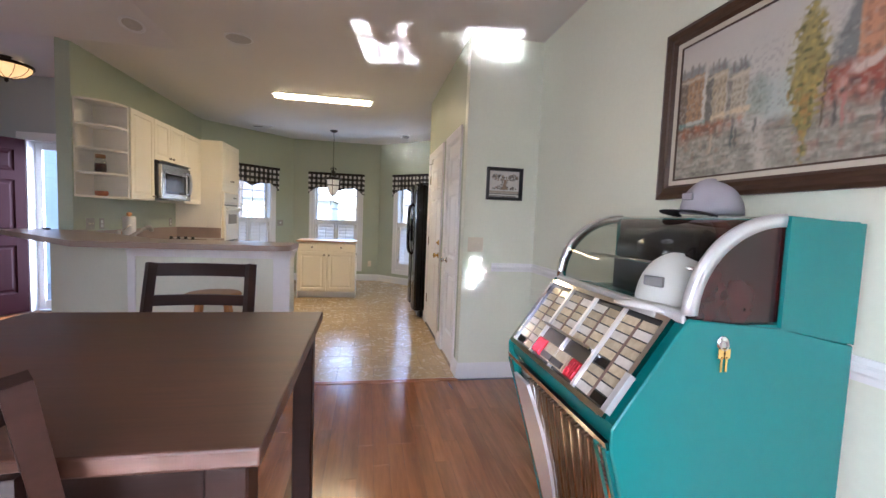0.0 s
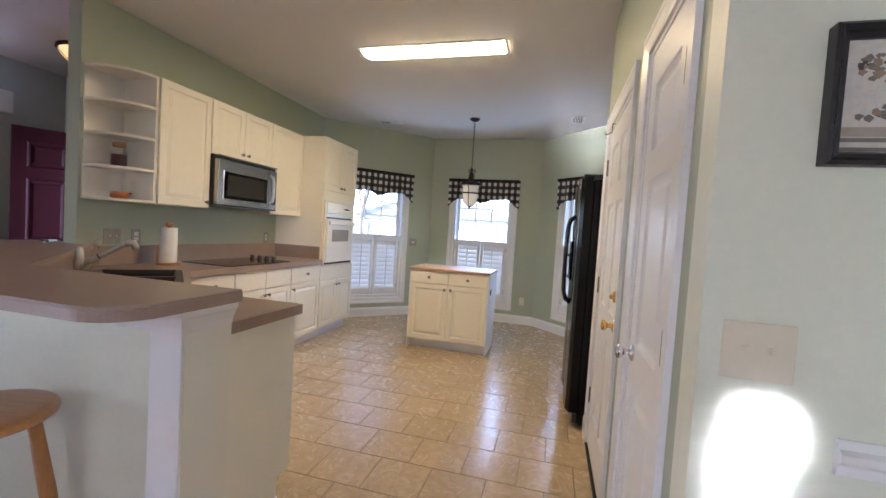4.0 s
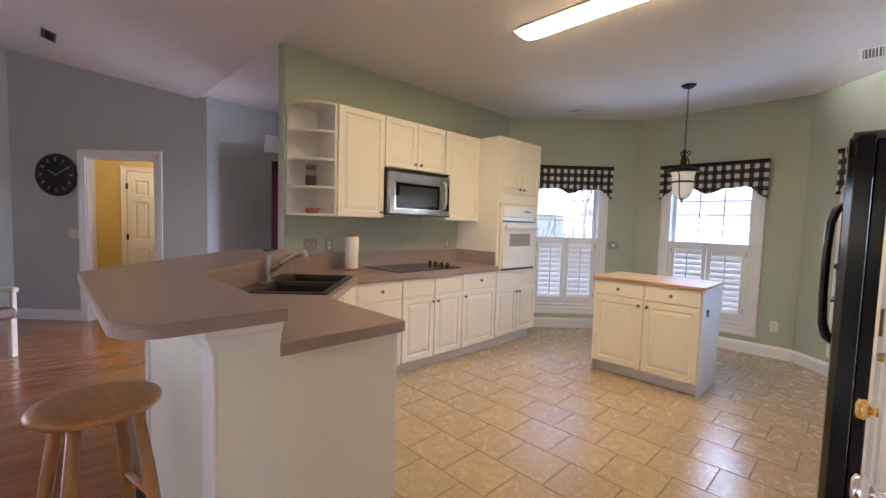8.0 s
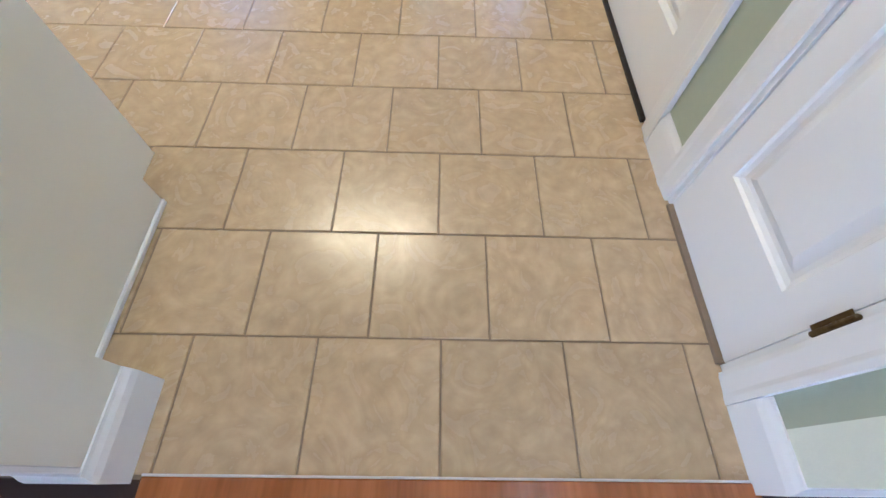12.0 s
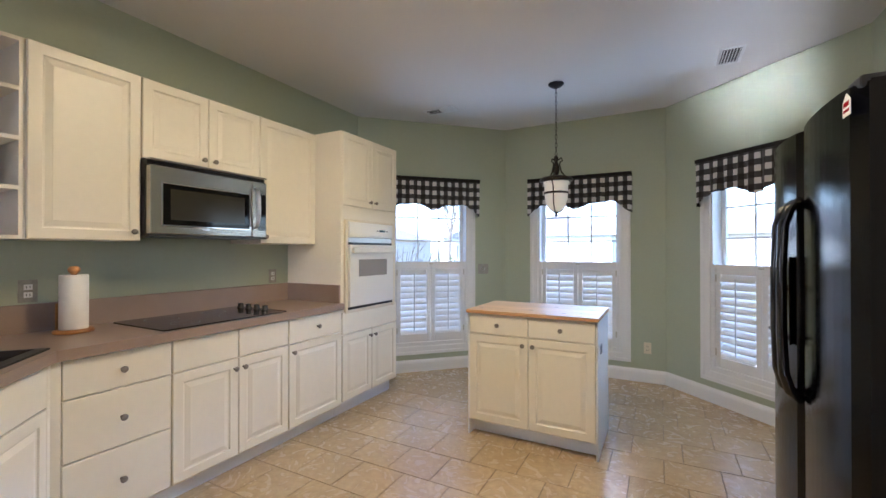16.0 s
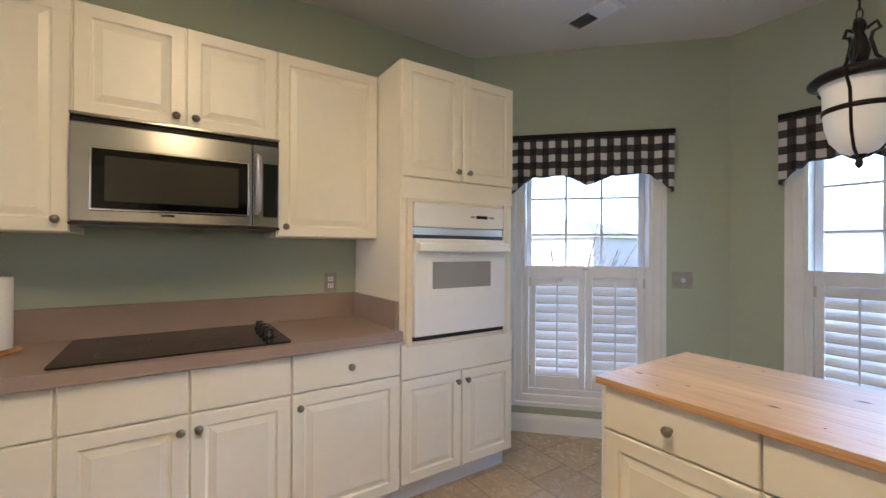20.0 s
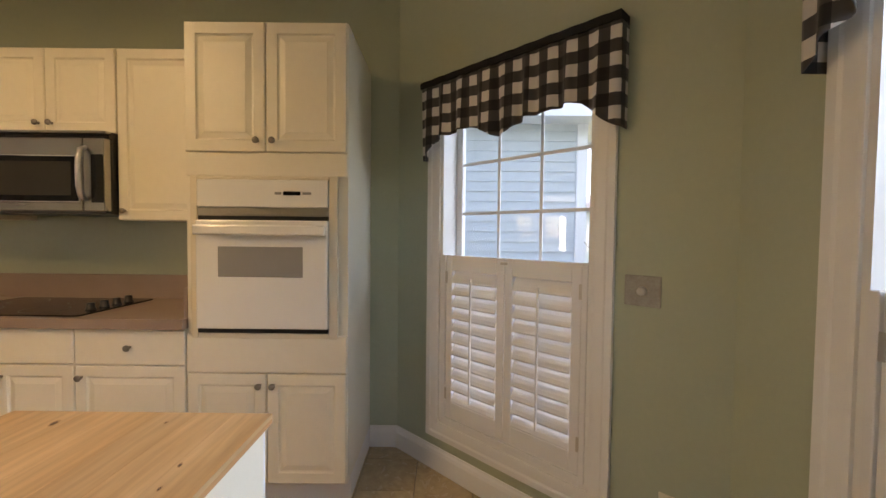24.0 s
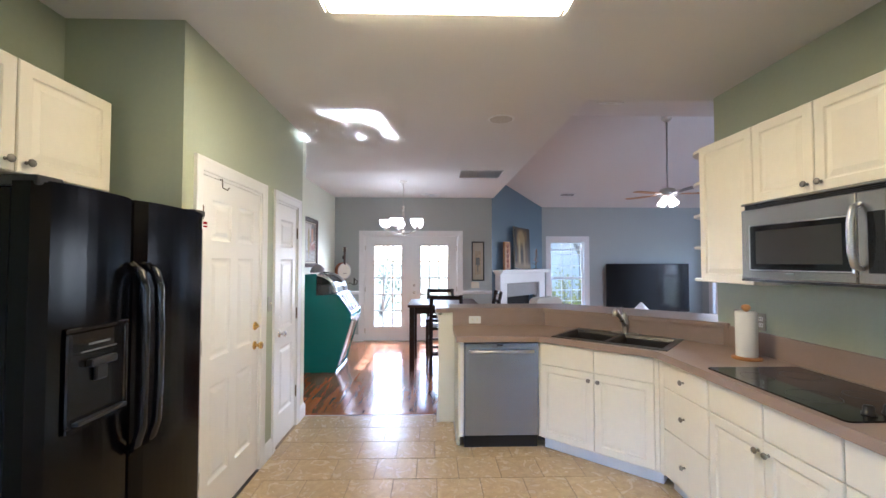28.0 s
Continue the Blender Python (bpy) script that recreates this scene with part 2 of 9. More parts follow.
def glass(name, tint=(1, 1, 1), rough=0.0):
    """Clear sheet glass: a thin pane that lets light straight through and mirrors a little at a slant."""
    m = bpy.data.materials.new(name)
    m.use_nodes = True
    n, l = m.node_tree.nodes, m.node_tree.links
    n.remove(n["Principled BSDF"])
    tr = n.new("ShaderNodeBsdfTransparent")
    tr.inputs["Color"].default_value = (*tint, 1)
    gl = n.new("ShaderNodeBsdfGlossy")
    gl.inputs["Roughness"].default_value = rough
    lw = n.new("ShaderNodeLayerWeight")
    lw.inputs["Blend"].default_value = 0.5
    pw = n.new("ShaderNodeMath")
    pw.operation = "POWER"
    pw.inputs[1].default_value = 5.0
    l.new(lw.outputs["Facing"], pw.inputs[0])
    fr = n.new("ShaderNodeMapRange")
    fr.inputs["To Min"].default_value = 0.035
    fr.inputs["To Max"].default_value = 0.9
    l.new(pw.outputs[0], fr.inputs["Value"])
    mx = n.new("ShaderNodeMixShader")
    l.new(fr.outputs["Result"], mx.inputs[0])
    l.new(tr.outputs[0], mx.inputs[1])
    l.new(gl.outputs[0], mx.inputs[2])
    l.new(mx.outputs[0], n["Material Output"].inputs[0])
    return m


def wood_material(name, dark, light, rough, along="y", rand=0.2, coat=0.0, coat_rough=0.1, grain=1.0, bump=0.05, spec=0.5):
    """Boards with grain along one axis."""
    s = {"x": (1.2, 14, 14), "y": (14, 1.2, 14), "z": (14, 14, 1.2)}[along]
    m = material(name, dark, rough, second=light, scale=1.1 * grain, fine=0.16, fine_scale=6 * grain, stretch=s, rand=rand, coat=coat, coat_rough=coat_rough,
                 bump=bump, bump_scale=8 * grain, rough_var=0.06, spec=spec)
    return m


def gingham_material():
    """Buffalo check cloth, black on white, squares about four centimetres, laid out by the cloth's own UV in metres."""
    m = bpy.data.materials.new("gingham_cloth")
    m.use_nodes = True
    n, l = m.node_tree.nodes, m.node_tree.links
    b = n["Principled BSDF"]
    b.inputs["Roughness"].default_value = 0.9
    b.inputs["Sheen Weight"].default_value = 0.2
    uv = n.new("ShaderNodeUVMap")
    uv.uv_map = "UVMap"
    sep = n.new("ShaderNodeSeparateXYZ")
    l.new(uv.outputs[0], sep.inputs[0])
    bands = []
    for k in range(2):
        d = n.new("ShaderNodeMath")
        d.operation = "DIVIDE"
        d.inputs[1].default_value = 0.098
        l.new(sep.outputs[k], d.inputs[0])
        f = n.new("ShaderNodeMath")
        f.operation = "FRACT"
        l.new(d.outputs[0], f.inputs[0])
        g = n.new("ShaderNodeMath")
        g.operation = "GREATER_THAN"
        g.inputs[1].default_value = 0.5
        l.new(f.outputs[0], g.inputs[0])
        bands.append(g.outputs[0])
    add = n.new("ShaderNodeMath")
    add.operation = "ADD"
    l.new(bands[0], add.inputs[0])
    l.new(bands[1], add.inputs[1])
    rp = n.new("ShaderNodeValToRGB")
    rp.color_ramp.interpolation = "CONSTANT"
    rp.color_ramp.elements[0].position = 0.0
    rp.color_ramp.elements[0].color = (0.62, 0.6, 0.58, 1)
    rp.color_ramp.elements[1].position = 0.25
    rp.color_ramp.elements[1].color = (0.055, 0.05, 0.052, 1)
    e = rp.color_ramp.elements.new(0.75)
    e.color = (0.012, 0.011, 0.013, 1)
    half = n.new("ShaderNodeMath")
    half.operation = "DIVIDE"
    half.inputs[1].default_value = 2.0
    l.new(add.outputs[0], half.inputs[0])
    l.new(half.outputs[0], rp.inputs[0])
    l.new(rp.outputs[0], b.inputs["Base Color"])
    return m


SAGE = material("sage_wall_paint", (0.42, 0.465, 0.352), 0.5, scale=0.9, mix=0.5, fine=0.02, fine_scale=40, bump=0.12, bump_scale=160)
PALE = material("pale_green_wall_paint", (0.73, 0.755, 0.63), 0.45, scale=0.9, mix=0.4, fine=0.02, fine_scale=40, bump=0.12, bump_scale=160)
GREY = material("blue_grey_wall_paint", (0.43, 0.465, 0.455), 0.30, scale=0.9, mix=0.4, fine=0.02, fine_scale=40, bump=0.1, bump_scale=160)
ACCENT = material("slate_blue_wall_paint", (0.16, 0.24, 0.32), 0.5, scale=0.9, mix=0.4, fine=0.02, fine_scale=40, bump=0.1, bump_scale=160)
YELLOW = material("yellow_wall_paint", (0.66, 0.5, 0.16), 0.55, scale=0.9, mix=0.4, bump=0.1, bump_scale=160)
CEIL = material("white_ceiling_paint", (0.74, 0.72, 0.70), 0.8, scale=0.7, mix=0.35, bump=0.25, bump_scale=220)
TRIM = material("white_trim_paint", (0.80, 0.80, 0.80), 0.3, scale=2.0, mix=0.35, bump=0.03)
PANELP = material("off_white_panel_paint", (0.79, 0.78, 0.68), 0.5, scale=1.2, mix=0.4, bump=0.08, bump_scale=150)
DOORW = material("white_door_paint", (0.80, 0.80, 0.80), 0.32, scale=1.5, mix=0.3, bump=0.04, bump_scale=50)
CAB = material("cream_white_cabinet_foil", (0.80, 0.755, 0.64), 0.36, scale=1.4, mix=0.4, fine=0.015, fine_scale=30, bump=0.03, bump_scale=40)
CABIN = material("cabinet_inside_white", (0.78, 0.75, 0.68), 0.5, scale=2.0)
LAM = material("mauve_brown_laminate", (0.30, 0.223, 0.187), 0.30, second=(0.32, 0.241, 0.203), scale=9, fine=0.10, fine_scale=240, rough_var=0.0)
GROUT = material("brown_grout", (0.235, 0.18, 0.12), 0.9, scale=14, mix=0.8, bump=0.3, bump_scale=300)
TILE = material("beige_glazed_tile", (0.50, 0.385, 0.235), 0.265, second=(0.405, 0.30, 0.175), scale=6.0, fine=0.11, fine_scale=22, rand=0.05, bump=0.06, bump_scale=16, swirl=3.4, rough_var=0.05)
PLANK = wood_material("cherry_floor_board", (0.215, 0.070, 0.020), (0.345, 0.130, 0.040), 0.2, "y", rand=0.14, coat=0.45, coat_rough=0.12)
SEAM = material("dark_floor_seam", (0.035, 0.014, 0.008), 0.7)
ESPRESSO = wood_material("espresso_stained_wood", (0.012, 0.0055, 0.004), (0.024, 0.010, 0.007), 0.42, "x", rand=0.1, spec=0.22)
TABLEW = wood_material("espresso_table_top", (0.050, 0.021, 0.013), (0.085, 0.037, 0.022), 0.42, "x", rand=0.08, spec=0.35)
OAK = wood_material("honey_oak", (0.36, 0.155, 0.043), (0.48, 0.235, 0.075), 0.37, "z", rand=0.1, coat=0.2)
OAKX = wood_material("honey_oak_seat", (0.40, 0.175, 0.048), (0.54, 0.265, 0.08), 0.36, "x", rand=0.05, coat=0.2)
PINE = wood_material("pale_pine_board", (0.46, 0.27, 0.12), (0.60, 0.40, 0.215), 0.36, "x", rand=0.09, grain=0.8)
PINEEDGE = wood_material("darker_pine_edge", (0.40, 0.20, 0.08), (0.50, 0.28, 0.12), 0.5, "x", rand=0.05)
KNOT = material("dark_pine_knot", (0.09, 0.045, 0.022), 0.5, second=(0.17, 0.09, 0.045), scale=60)
KNOTRING = material("brown_pine_knot_ring", (0.36, 0.20, 0.09), 0.45, second=(0.46, 0.28, 0.14), scale=80)
# dark blue base stands in for window light reflected in the steel
STEELDW = material("blue_reflection_steel", (0.36, 0.42, 0.52), 0.24, 1.0, scale=2, mix=0.2, fine=0.03, fine_scale=90, stretch=(6, 6, 0.3), brushed=0.6)
STEEL = material("brushed_stainless_steel", (0.56, 0.58, 0.62), 0.30, 1.0, scale=2, mix=0.2, fine=0.03, fine_scale=90, stretch=(6, 6, 0.3), brushed=0.85)
STEELH = material("brushed_steel_panel", (0.46, 0.445, 0.415), 0.25, 1.0, scale=2, mix=0.2, fine=0.04, fine_scale=90, stretch=(0.3, 6, 6), rough_var=0.02, brushed=0.75)
CHROME = material("polished_chrome", (0.78, 0.78, 0.80), 0.08, 1.0, scale=3, mix=0.2)
NICKEL = material("brushed_nickel", (0.55, 0.52, 0.48), 0.3, 1.0, scale=8, mix=0.3)
BRASS = material("polished_brass", (0.83, 0.58, 0.2), 0.16, 1.0, scale=8, mix=0.3)
PEWTER = material("aged_pewter", (0.26, 0.24, 0.21), 0.36, 1.0, scale=20, mix=0.6)
IRON = material("black_bronze_iron", (0.022, 0.018, 0.016), 0.42, 0.6, scale=14, mix=0.5)
BLACKG = material("black_ceramic_glass", (0.008, 0.008, 0.009), 0.06, scale=3)
BLACKP = material("black_plastic", (0.015, 0.015, 0.016), 0.3, scale=6, mix=0.5)
FRIDGE = material("black_textured_enamel", (0.002, 0.002, 0.003), 0.12, scale=2, mix=0.6, bump=0.12, bump_scale=260, rough_var=0.02, spec=0.2)
FRIDGES = material("black_smooth_enamel", (0.009, 0.009, 0.011), 0.1, scale=2, mix=0.6)
MWGLASS = material("dark_oven_door_glass", (0.003, 0.003, 0.0035), 0.05, scale=3, spec=0.25)
MWMESH = material("brown_black_mesh_screen", (0.026, 0.023, 0.017), 0.16, scale=8, mix=0.6, fine=0.2, fine_scale=700, spec=0.4)
SINK = material("black_composite_sink", (0.018, 0.017, 0.018), 0.36, scale=30, mix=0.6, fine=0.2, fine_scale=300)
OVENW = material("white_oven_enamel", (0.80, 0.79, 0.76), 0.18, scale=2, mix=0.25)
OVENG = material("grey_oven_glass", (0.30, 0.29, 0.28), 0.1, scale=3)
CREAM = material("bisque_plastic_trim", (0.74, 0.67, 0.53), 0.4, scale=4)
PLATE = material("pewter_switch_plate", (0.38, 0.365, 0.33), 0.35, 0.35, second=(0.30, 0.285, 0.25), scale=24, fine=0.1, fine_scale=120)
IVORY = material("ivory_plastic", (0.72, 0.66, 0.52), 0.4, scale=4)
WHITEP = material("white_plastic", (0.8, 0.8, 0.8), 0.35, scale=4)
PAPER = material("white_paper_towel", (0.82, 0.81, 0.79), 0.95, scale=12, bump=0.5, bump_scale=200)
TEAL = material("turquoise_enamel", (0.009, 0.195, 0.188), 0.24, scale=1.2, mix=0.35, fine=0.02, fine_scale=30, rough_var=0.04)
CARD = material("cream_title_card", (0.50, 0.42, 0.29), 0.5, second=(0.36, 0.29, 0.19), scale=40, rand=0.25)
RED = material("red_plastic", (0.30, 0.008, 0.02), 0.25, scale=6)
DARKRED = material("dark_brown_red_panel", (0.014, 0.008, 0.007), 0.22, second=(0.055, 0.008, 0.008), scale=9)
FELT = material("white_cap_cloth", (0.70, 0.69, 0.66), 0.85, scale=14, bump=0.2, bump_scale=300)
GREYCAP = material("grey_mesh_cloth", (0.36, 0.34, 0.37), 0.9, scale=14, bump=0.5, bump_scale=260)
WALNUT = material("dark_walnut_frame", (0.045, 0.022, 0.014), 0.35, second=(0.07, 0.035, 0.02), scale=18, bump=0.1, stretch=(1, 6, 6))
LINEN = material("pale_frame_liner", (0.55, 0.50, 0.40), 0.8, scale=40)
OLDBRASS = material("tarnished_brass_hinge", (0.17, 0.125, 0.06), 0.32, 0.9, second=(0.08, 0.06, 0.035), scale=60)
MAROON = material("maroon_door_paint", (0.020, 0.0016, 0.004), 0.6, scale=2, mix=0.5, spec=0.12)
UPHOL = material("cream_upholstery", (0.62, 0.57, 0.48), 0.9, scale=10, bump=0.3, bump_scale=180, sheen=0.2)
BRICK = material("grey_stone_surround", (0.28, 0.27, 0.26), 0.5, scale=9, mix=0.8, fine=0.1)
SOOT = material("black_firebox", (0.012, 0.011, 0.01), 0.8, scale=9)
SATIN = material("satin_silver_trim", (0.74, 0.74, 0.75), 0.30, 0.55, scale=5, mix=0.3)
BRONZE = material("bronze_louvre", (0.34, 0.27, 0.20), 0.28, 0.9, scale=6, mix=0.4)
LEATHER = material("brown_leather", (0.10, 0.045, 0.022), 0.45, scale=14, mix=0.6, bump=0.2, bump_scale=90)
SCREEN = material("black_screen", (0.006, 0.006, 0.007), 0.12, scale=2)
BLIND = material("white_blind_vinyl", (0.78, 0.78, 0.78), 0.5, scale=4)
SHUT = material("white_shutter_paint", (0.78, 0.78, 0.79), 0.4, scale=3, mix=0.3)
VINYL = material("white_vinyl_frame", (0.78, 0.79, 0.80), 0.3, scale=3, mix=0.2)
SIDING = material("pale_blue_white_siding", (0.55, 0.60, 0.62), 0.6, scale=2, mix=0.4)
SHINGLE = material("grey_roof_shingle", (0.22, 0.22, 0.23), 0.9, scale=8, mix=0.8, fine=0.2, fine_scale=30)
# darker than plain concrete so the view through the doors doesn't burn out
PAVING = material("darkened_patio_concrete", (0.26, 0.25, 0.23), 0.85, second=(0.20, 0.195, 0.18), scale=3, fine=0.12, fine_scale=60, bump=0.3, bump_scale=120)
GRASS = material("winter_lawn", (0.30, 0.27, 0.14), 0.95, second=(0.20, 0.21, 0.10), scale=0.6, fine=0.25, fine_scale=8)
ASPHALT = material("street_asphalt", (0.12, 0.12, 0.12), 0.9, scale=3, mix=0.6, fine=0.15, fine_scale=40)
CONCRETE = material("pale_concrete", (0.50, 0.48, 0.45), 0.9, scale=2, mix=0.6, fine=0.08, fine_scale=30)
BARK = material("grey_brown_bark", (0.135, 0.12, 0.105), 0.9, scale=9, mix=0.8, bump=0.5, bump_scale=40)
LEAF = material("dark_evergreen_leaf", (0.045, 0.08, 0.03), 0.7, second=(0.07, 0.11, 0.04), scale=2)
LEAFY = material("yellow_green_leaf", (0.30, 0.26, 0.04), 0.7, second=(0.16, 0.17, 0.04), scale=3)
TERRA = material("terracotta_clay", (0.36, 0.115, 0.04), 0.5, scale=14, mix=0.7)
CORK = material("cork_lid", (0.34, 0.17, 0.07), 0.8, scale=40, mix=0.8)
JARRED = material("dark_red_contents", (0.10, 0.012, 0.01), 0.35, second=(0.02, 0.01, 0.01), scale=10)
GLASS = glass("window_glass", (0.97, 0.99, 0.99))
JARGLASS = glass("jar_glass", (0.9, 0.92, 0.9), 0.02)
DOMEGLASS = glass("dome_acrylic", (0.9, 0.92, 0.9), 0.03)
GINGHAM = gingham_material()
BLACKCLOTH = material("black_cloth_binding", (0.012, 0.011, 0.012), 0.95, scale=30, bump=0.4, bump_scale=200)
TUBE = glow("fluorescent_diffuser", (1.0, 0.74, 0.35), 8.8)
FROST = glow("lit_frosted_glass", (1.0, 0.90, 0.76), 1.3)
PENDGLASS = glow("lit_white_alabaster_glass", (1.0, 0.95, 0.88), 0.015)
BOWLGLASS = glow("white_bowl_glass", (1.0, 0.92, 0.8), 0.7)
AMBER = glow("lit_amber_glass", (1.0, 0.55, 0.16), 0.17)
BULB = glow("lit_warm_bulb", (1.0, 0.66, 0.3), 0.5)
HALLGLASS = glow("lit_warm_globe_glass", (1.0, 0.78, 0.42), 9.0)

# ---- structure: walls, ceilings, floors ----
H = 2.79  # flat ceiling
RIDGE_Y, RIDGE_Z, EAVE_S, EAVE_N = -2.07, 3.80, -5.20, 1.06


def wall(name, p0, p1, height, openings=(), inner=None, outer=None, th=0.12, label="", z0=-0.05, ext=(0, 0)):
    """A wall from p0 to p1 with the room on its right hand; openings are (s0, s1, z0, z1) along it and go right through."""
    d = Vector((p1[0] - p0[0], p1[1] - p0[1], 0))
    L = d.length
    ss = sorted({-ext[0], L + ext[1], *[v for o in openings for v in o[:2]]})
    zs = sorted({z0, height, *[v for o in openings for v in o[2:]]})
    bm = bmesh.new()
    cache = {}

    def v(s, y, z):
        k = (round(s, 4), y, round(z, 4))
        if k not in cache:
            cache[k] = bm.verts.new((s, y, z))
        return cache[k]

    def solid(i, j):
        if i < 0 or j < 0 or i >= len(ss) - 1 or j >= len(zs) - 1:
            return False
        s, z = (ss[i] + ss[i + 1]) / 2, (zs[j] + zs[j + 1]) / 2
        return not any(o[0] < s < o[1] and o[2] < z < o[3] for o in openings)

    for i in range(len(ss) - 1):
        for j in range(len(zs) - 1):
            if not solid(i, j):
                continue
            a, b, c, e = ss[i], ss[i + 1], zs[j], zs[j + 1]
            bm.faces.new((v(a, 0, c), v(b, 0, c), v(b, 0, e), v(a, 0, e)))
            f = bm.faces.new((v(a, th, c), v(a, th, e), v(b, th, e), v(b, th, c)))
            f.material_index = 1
            if not solid(i - 1, j):
                bm.faces.new((v(a, 0, c), v(a, 0, e), v(a, th, e), v(a, th, c)))
            if not solid(i + 1, j):
                bm.faces.new((v(b, 0, c), v(b, th, c), v(b, th, e), v(b, 0, e)))
            if not solid(i, j - 1):
                bm.faces.new((v(a, 0, c), v(a, th, c), v(b, th, c), v(b, 0, c)))
            if not solid(i, j + 1):
                bm.faces.new((v(a, 0, e), v(b, 0, e), v(b, th, e), v(a, th, e)))
    ob = part(name, bm, [inner or SAGE, outer or inner or SAGE], None, label, kind="structure")
    ob.location = (p0[0], p0[1], 0)
    ob.rotation_euler = (0, 0, math.atan2(d.y, d.x))
    return ob


WIN = (0.885, 0.28, 2.06)  # window opening: width, sill, head
# bay corners
NW0, NW1, NE1, NE0 = (0.0, 4.13), (1.23, 5.36), (2.92, 5.36), (4.06, 4.22)


W1_S = 0.8145   # window centres along their walls
W2_S = 0.835
W3_S = 0.930
wall("wall_west", (0, 1.11), (0, 4.13), H + 0.05, (), SAGE, GREY, label="sage green painted kitchen wall behind the cabinets")
wall("wall_northwest", NW0, NW1, H + 0.05, [(W1_S - 0.4425, W1_S + 0.4425, 0.28, 2.06)], SAGE, SIDING, 0.15, "sage green bay wall with a window", ext=(0.06, 0.06))
wall("wall_north", NW1, NE1, H + 0.05, [(W2_S - 0.4425, W2_S + 0.4425, 0.28, 2.06)], SAGE, SIDING, 0.15, "sage green bay wall with a window")
wall("wall_northeast", NE1, NE0, H + 0.05, [(W3_S - 0.4425, W3_S + 0.4425, 0.28, 2.06)], SAGE, SIDING, 0.15, "sage green bay wall with a window", ext=(0.06, 0.06))
wall("wall_east", (4.06, 4.22), (4.06, 2.03), H + 0.05, (), SAGE, SIDING, 0.15, "sage green painted wall behind the refrigerator")
wall("wall_closet_north", (4.06, 2.05), (3.45, 2.05), H + 0.05, (), SAGE, SAGE, 0.10, "sage green side of the closet block")
wall("wall_closet_west", (3.45, 1.95), (3.45, 0.1), H + 0.05, [(0.075, 0.885, -0.1, 2.045), (1.195, 1.71, -0.1, 2.045)], SAGE, SAGE, 0.10,
     "sage green wall with two white doors")
wall("wall_closet_south", (3.45, 0.0), (4.06, 0.0), H + 0.05, (), PALE, PALE, 0.10, "pale green wall with a small framed picture")
wall("wall_dining_east", (4.06, 0.12), (4.06, -3.97), H + 0.05, (), PALE, SIDING, 0.15, "pale green dining wall with a chair rail")
wall("wall_dining_south", (4.06, -3.85), (1.0, -3.85), 3.4, [(0.56, 2.40, -0.1, 2.05)], GREY, SIDING, 0.15, "blue grey wall with French doors", ext=(0.15, 0))
wall("wall_fireplace", (1.0, -3.85), (-0.35, -5.20), 3.5, [(0.42, 1.49, 0.12, 0.82)], ACCENT, SIDING, 0.10, "slate blue accent wall over the fireplace", ext=(0.0, 0.1))
wall("wall_living_south", (-0.35, -5.20), (-4.07, -5.20), 3.1, [(0.18, 1.0, 0.32, 2.03)], GREY, SIDING, 0.15, "blue grey living room wall", ext=(0.1, 0.15))
wall("wall_living_west", (-4.07, -5.20), (-4.07, -0.60), 4.0, [(0.35, 1.25, 0.32, 2.03), (1.45, 2.35, 0.32, 2.03)], GREY, SIDING, 0.15, "blue grey living room wall", ext=(0.15, 0.0))
wall("wall_hall", (-4.07, -0.60), (-2.33, 1.14), 3.6, [(0.945, 1.815, -0.1, 2.05)], GREY, YELLOW, 0.12, "blue grey angled wall with a cased hall opening")
wall("wall_foyer_west", (-2.33, 1.14), (-2.33, 2.5), 2.95, (), GREY, SIDING, 0.12, "blue grey foyer wall")
wall("wall_foyer_north", (-2.33, 2.5), (-0.12, 2.5), 2.95, [(1.00, 1.93, -0.1, 2.08)], GREY, SIDING, 0.15, "blue grey wall round the front doorway", ext=(0.1, 0.0))
# hall behind the angled wall
HALL = Matrix.Translation((-4.07, -0.60, 0)) @ Matrix.Rotation(radians(45), 4, "Z")


def hall_pt(s, d):
    p = HALL @ Vector((s, d, 0))
    return (p.x, p.y)


wall("wall_hall_back", (-4.80, -0.60), (-4.80, 1.90), 2.5, (), YELLOW, YELLOW, 0.1, "yellow hall wall", ext=(0.1, 0.1))
wall("wall_hall_south", (-4.16, -0.60), (-4.80, -0.60), 2.5, (), YELLOW, YELLOW, 0.1, "yellow hall wall")
wall("wall_hall_north", (-4.80, 1.90), (-2.46, 1.90), 2.5, (), YELLOW, YELLOW, 0.1, "yellow hall wall")

bm = bmesh.new()
prism(bm, [(-4.9, -0.7), (-4.16, -0.7), (-4.16, -0.58), (-2.46, 1.12), (-2.46, 2.0), (-4.9, 2.0)], 2.44, 2.5)
part("ceiling_hall", bm, CEIL, None, "white hall ceiling", kind="structure")
# flat ceiling of kitchen and dining
bm = bmesh.new()
prism(bm, [(-0.05, 1.06), (0.97, 1.06), (0.97, -3.9), (4.1, -3.9), (4.1, 4.25), (2.95, 5.41), (1.2, 5.41), (-0.05, 4.16)], H, H + 0.09)
part("ceiling", bm, CEIL, None, "white textured flat ceiling", kind="structure")
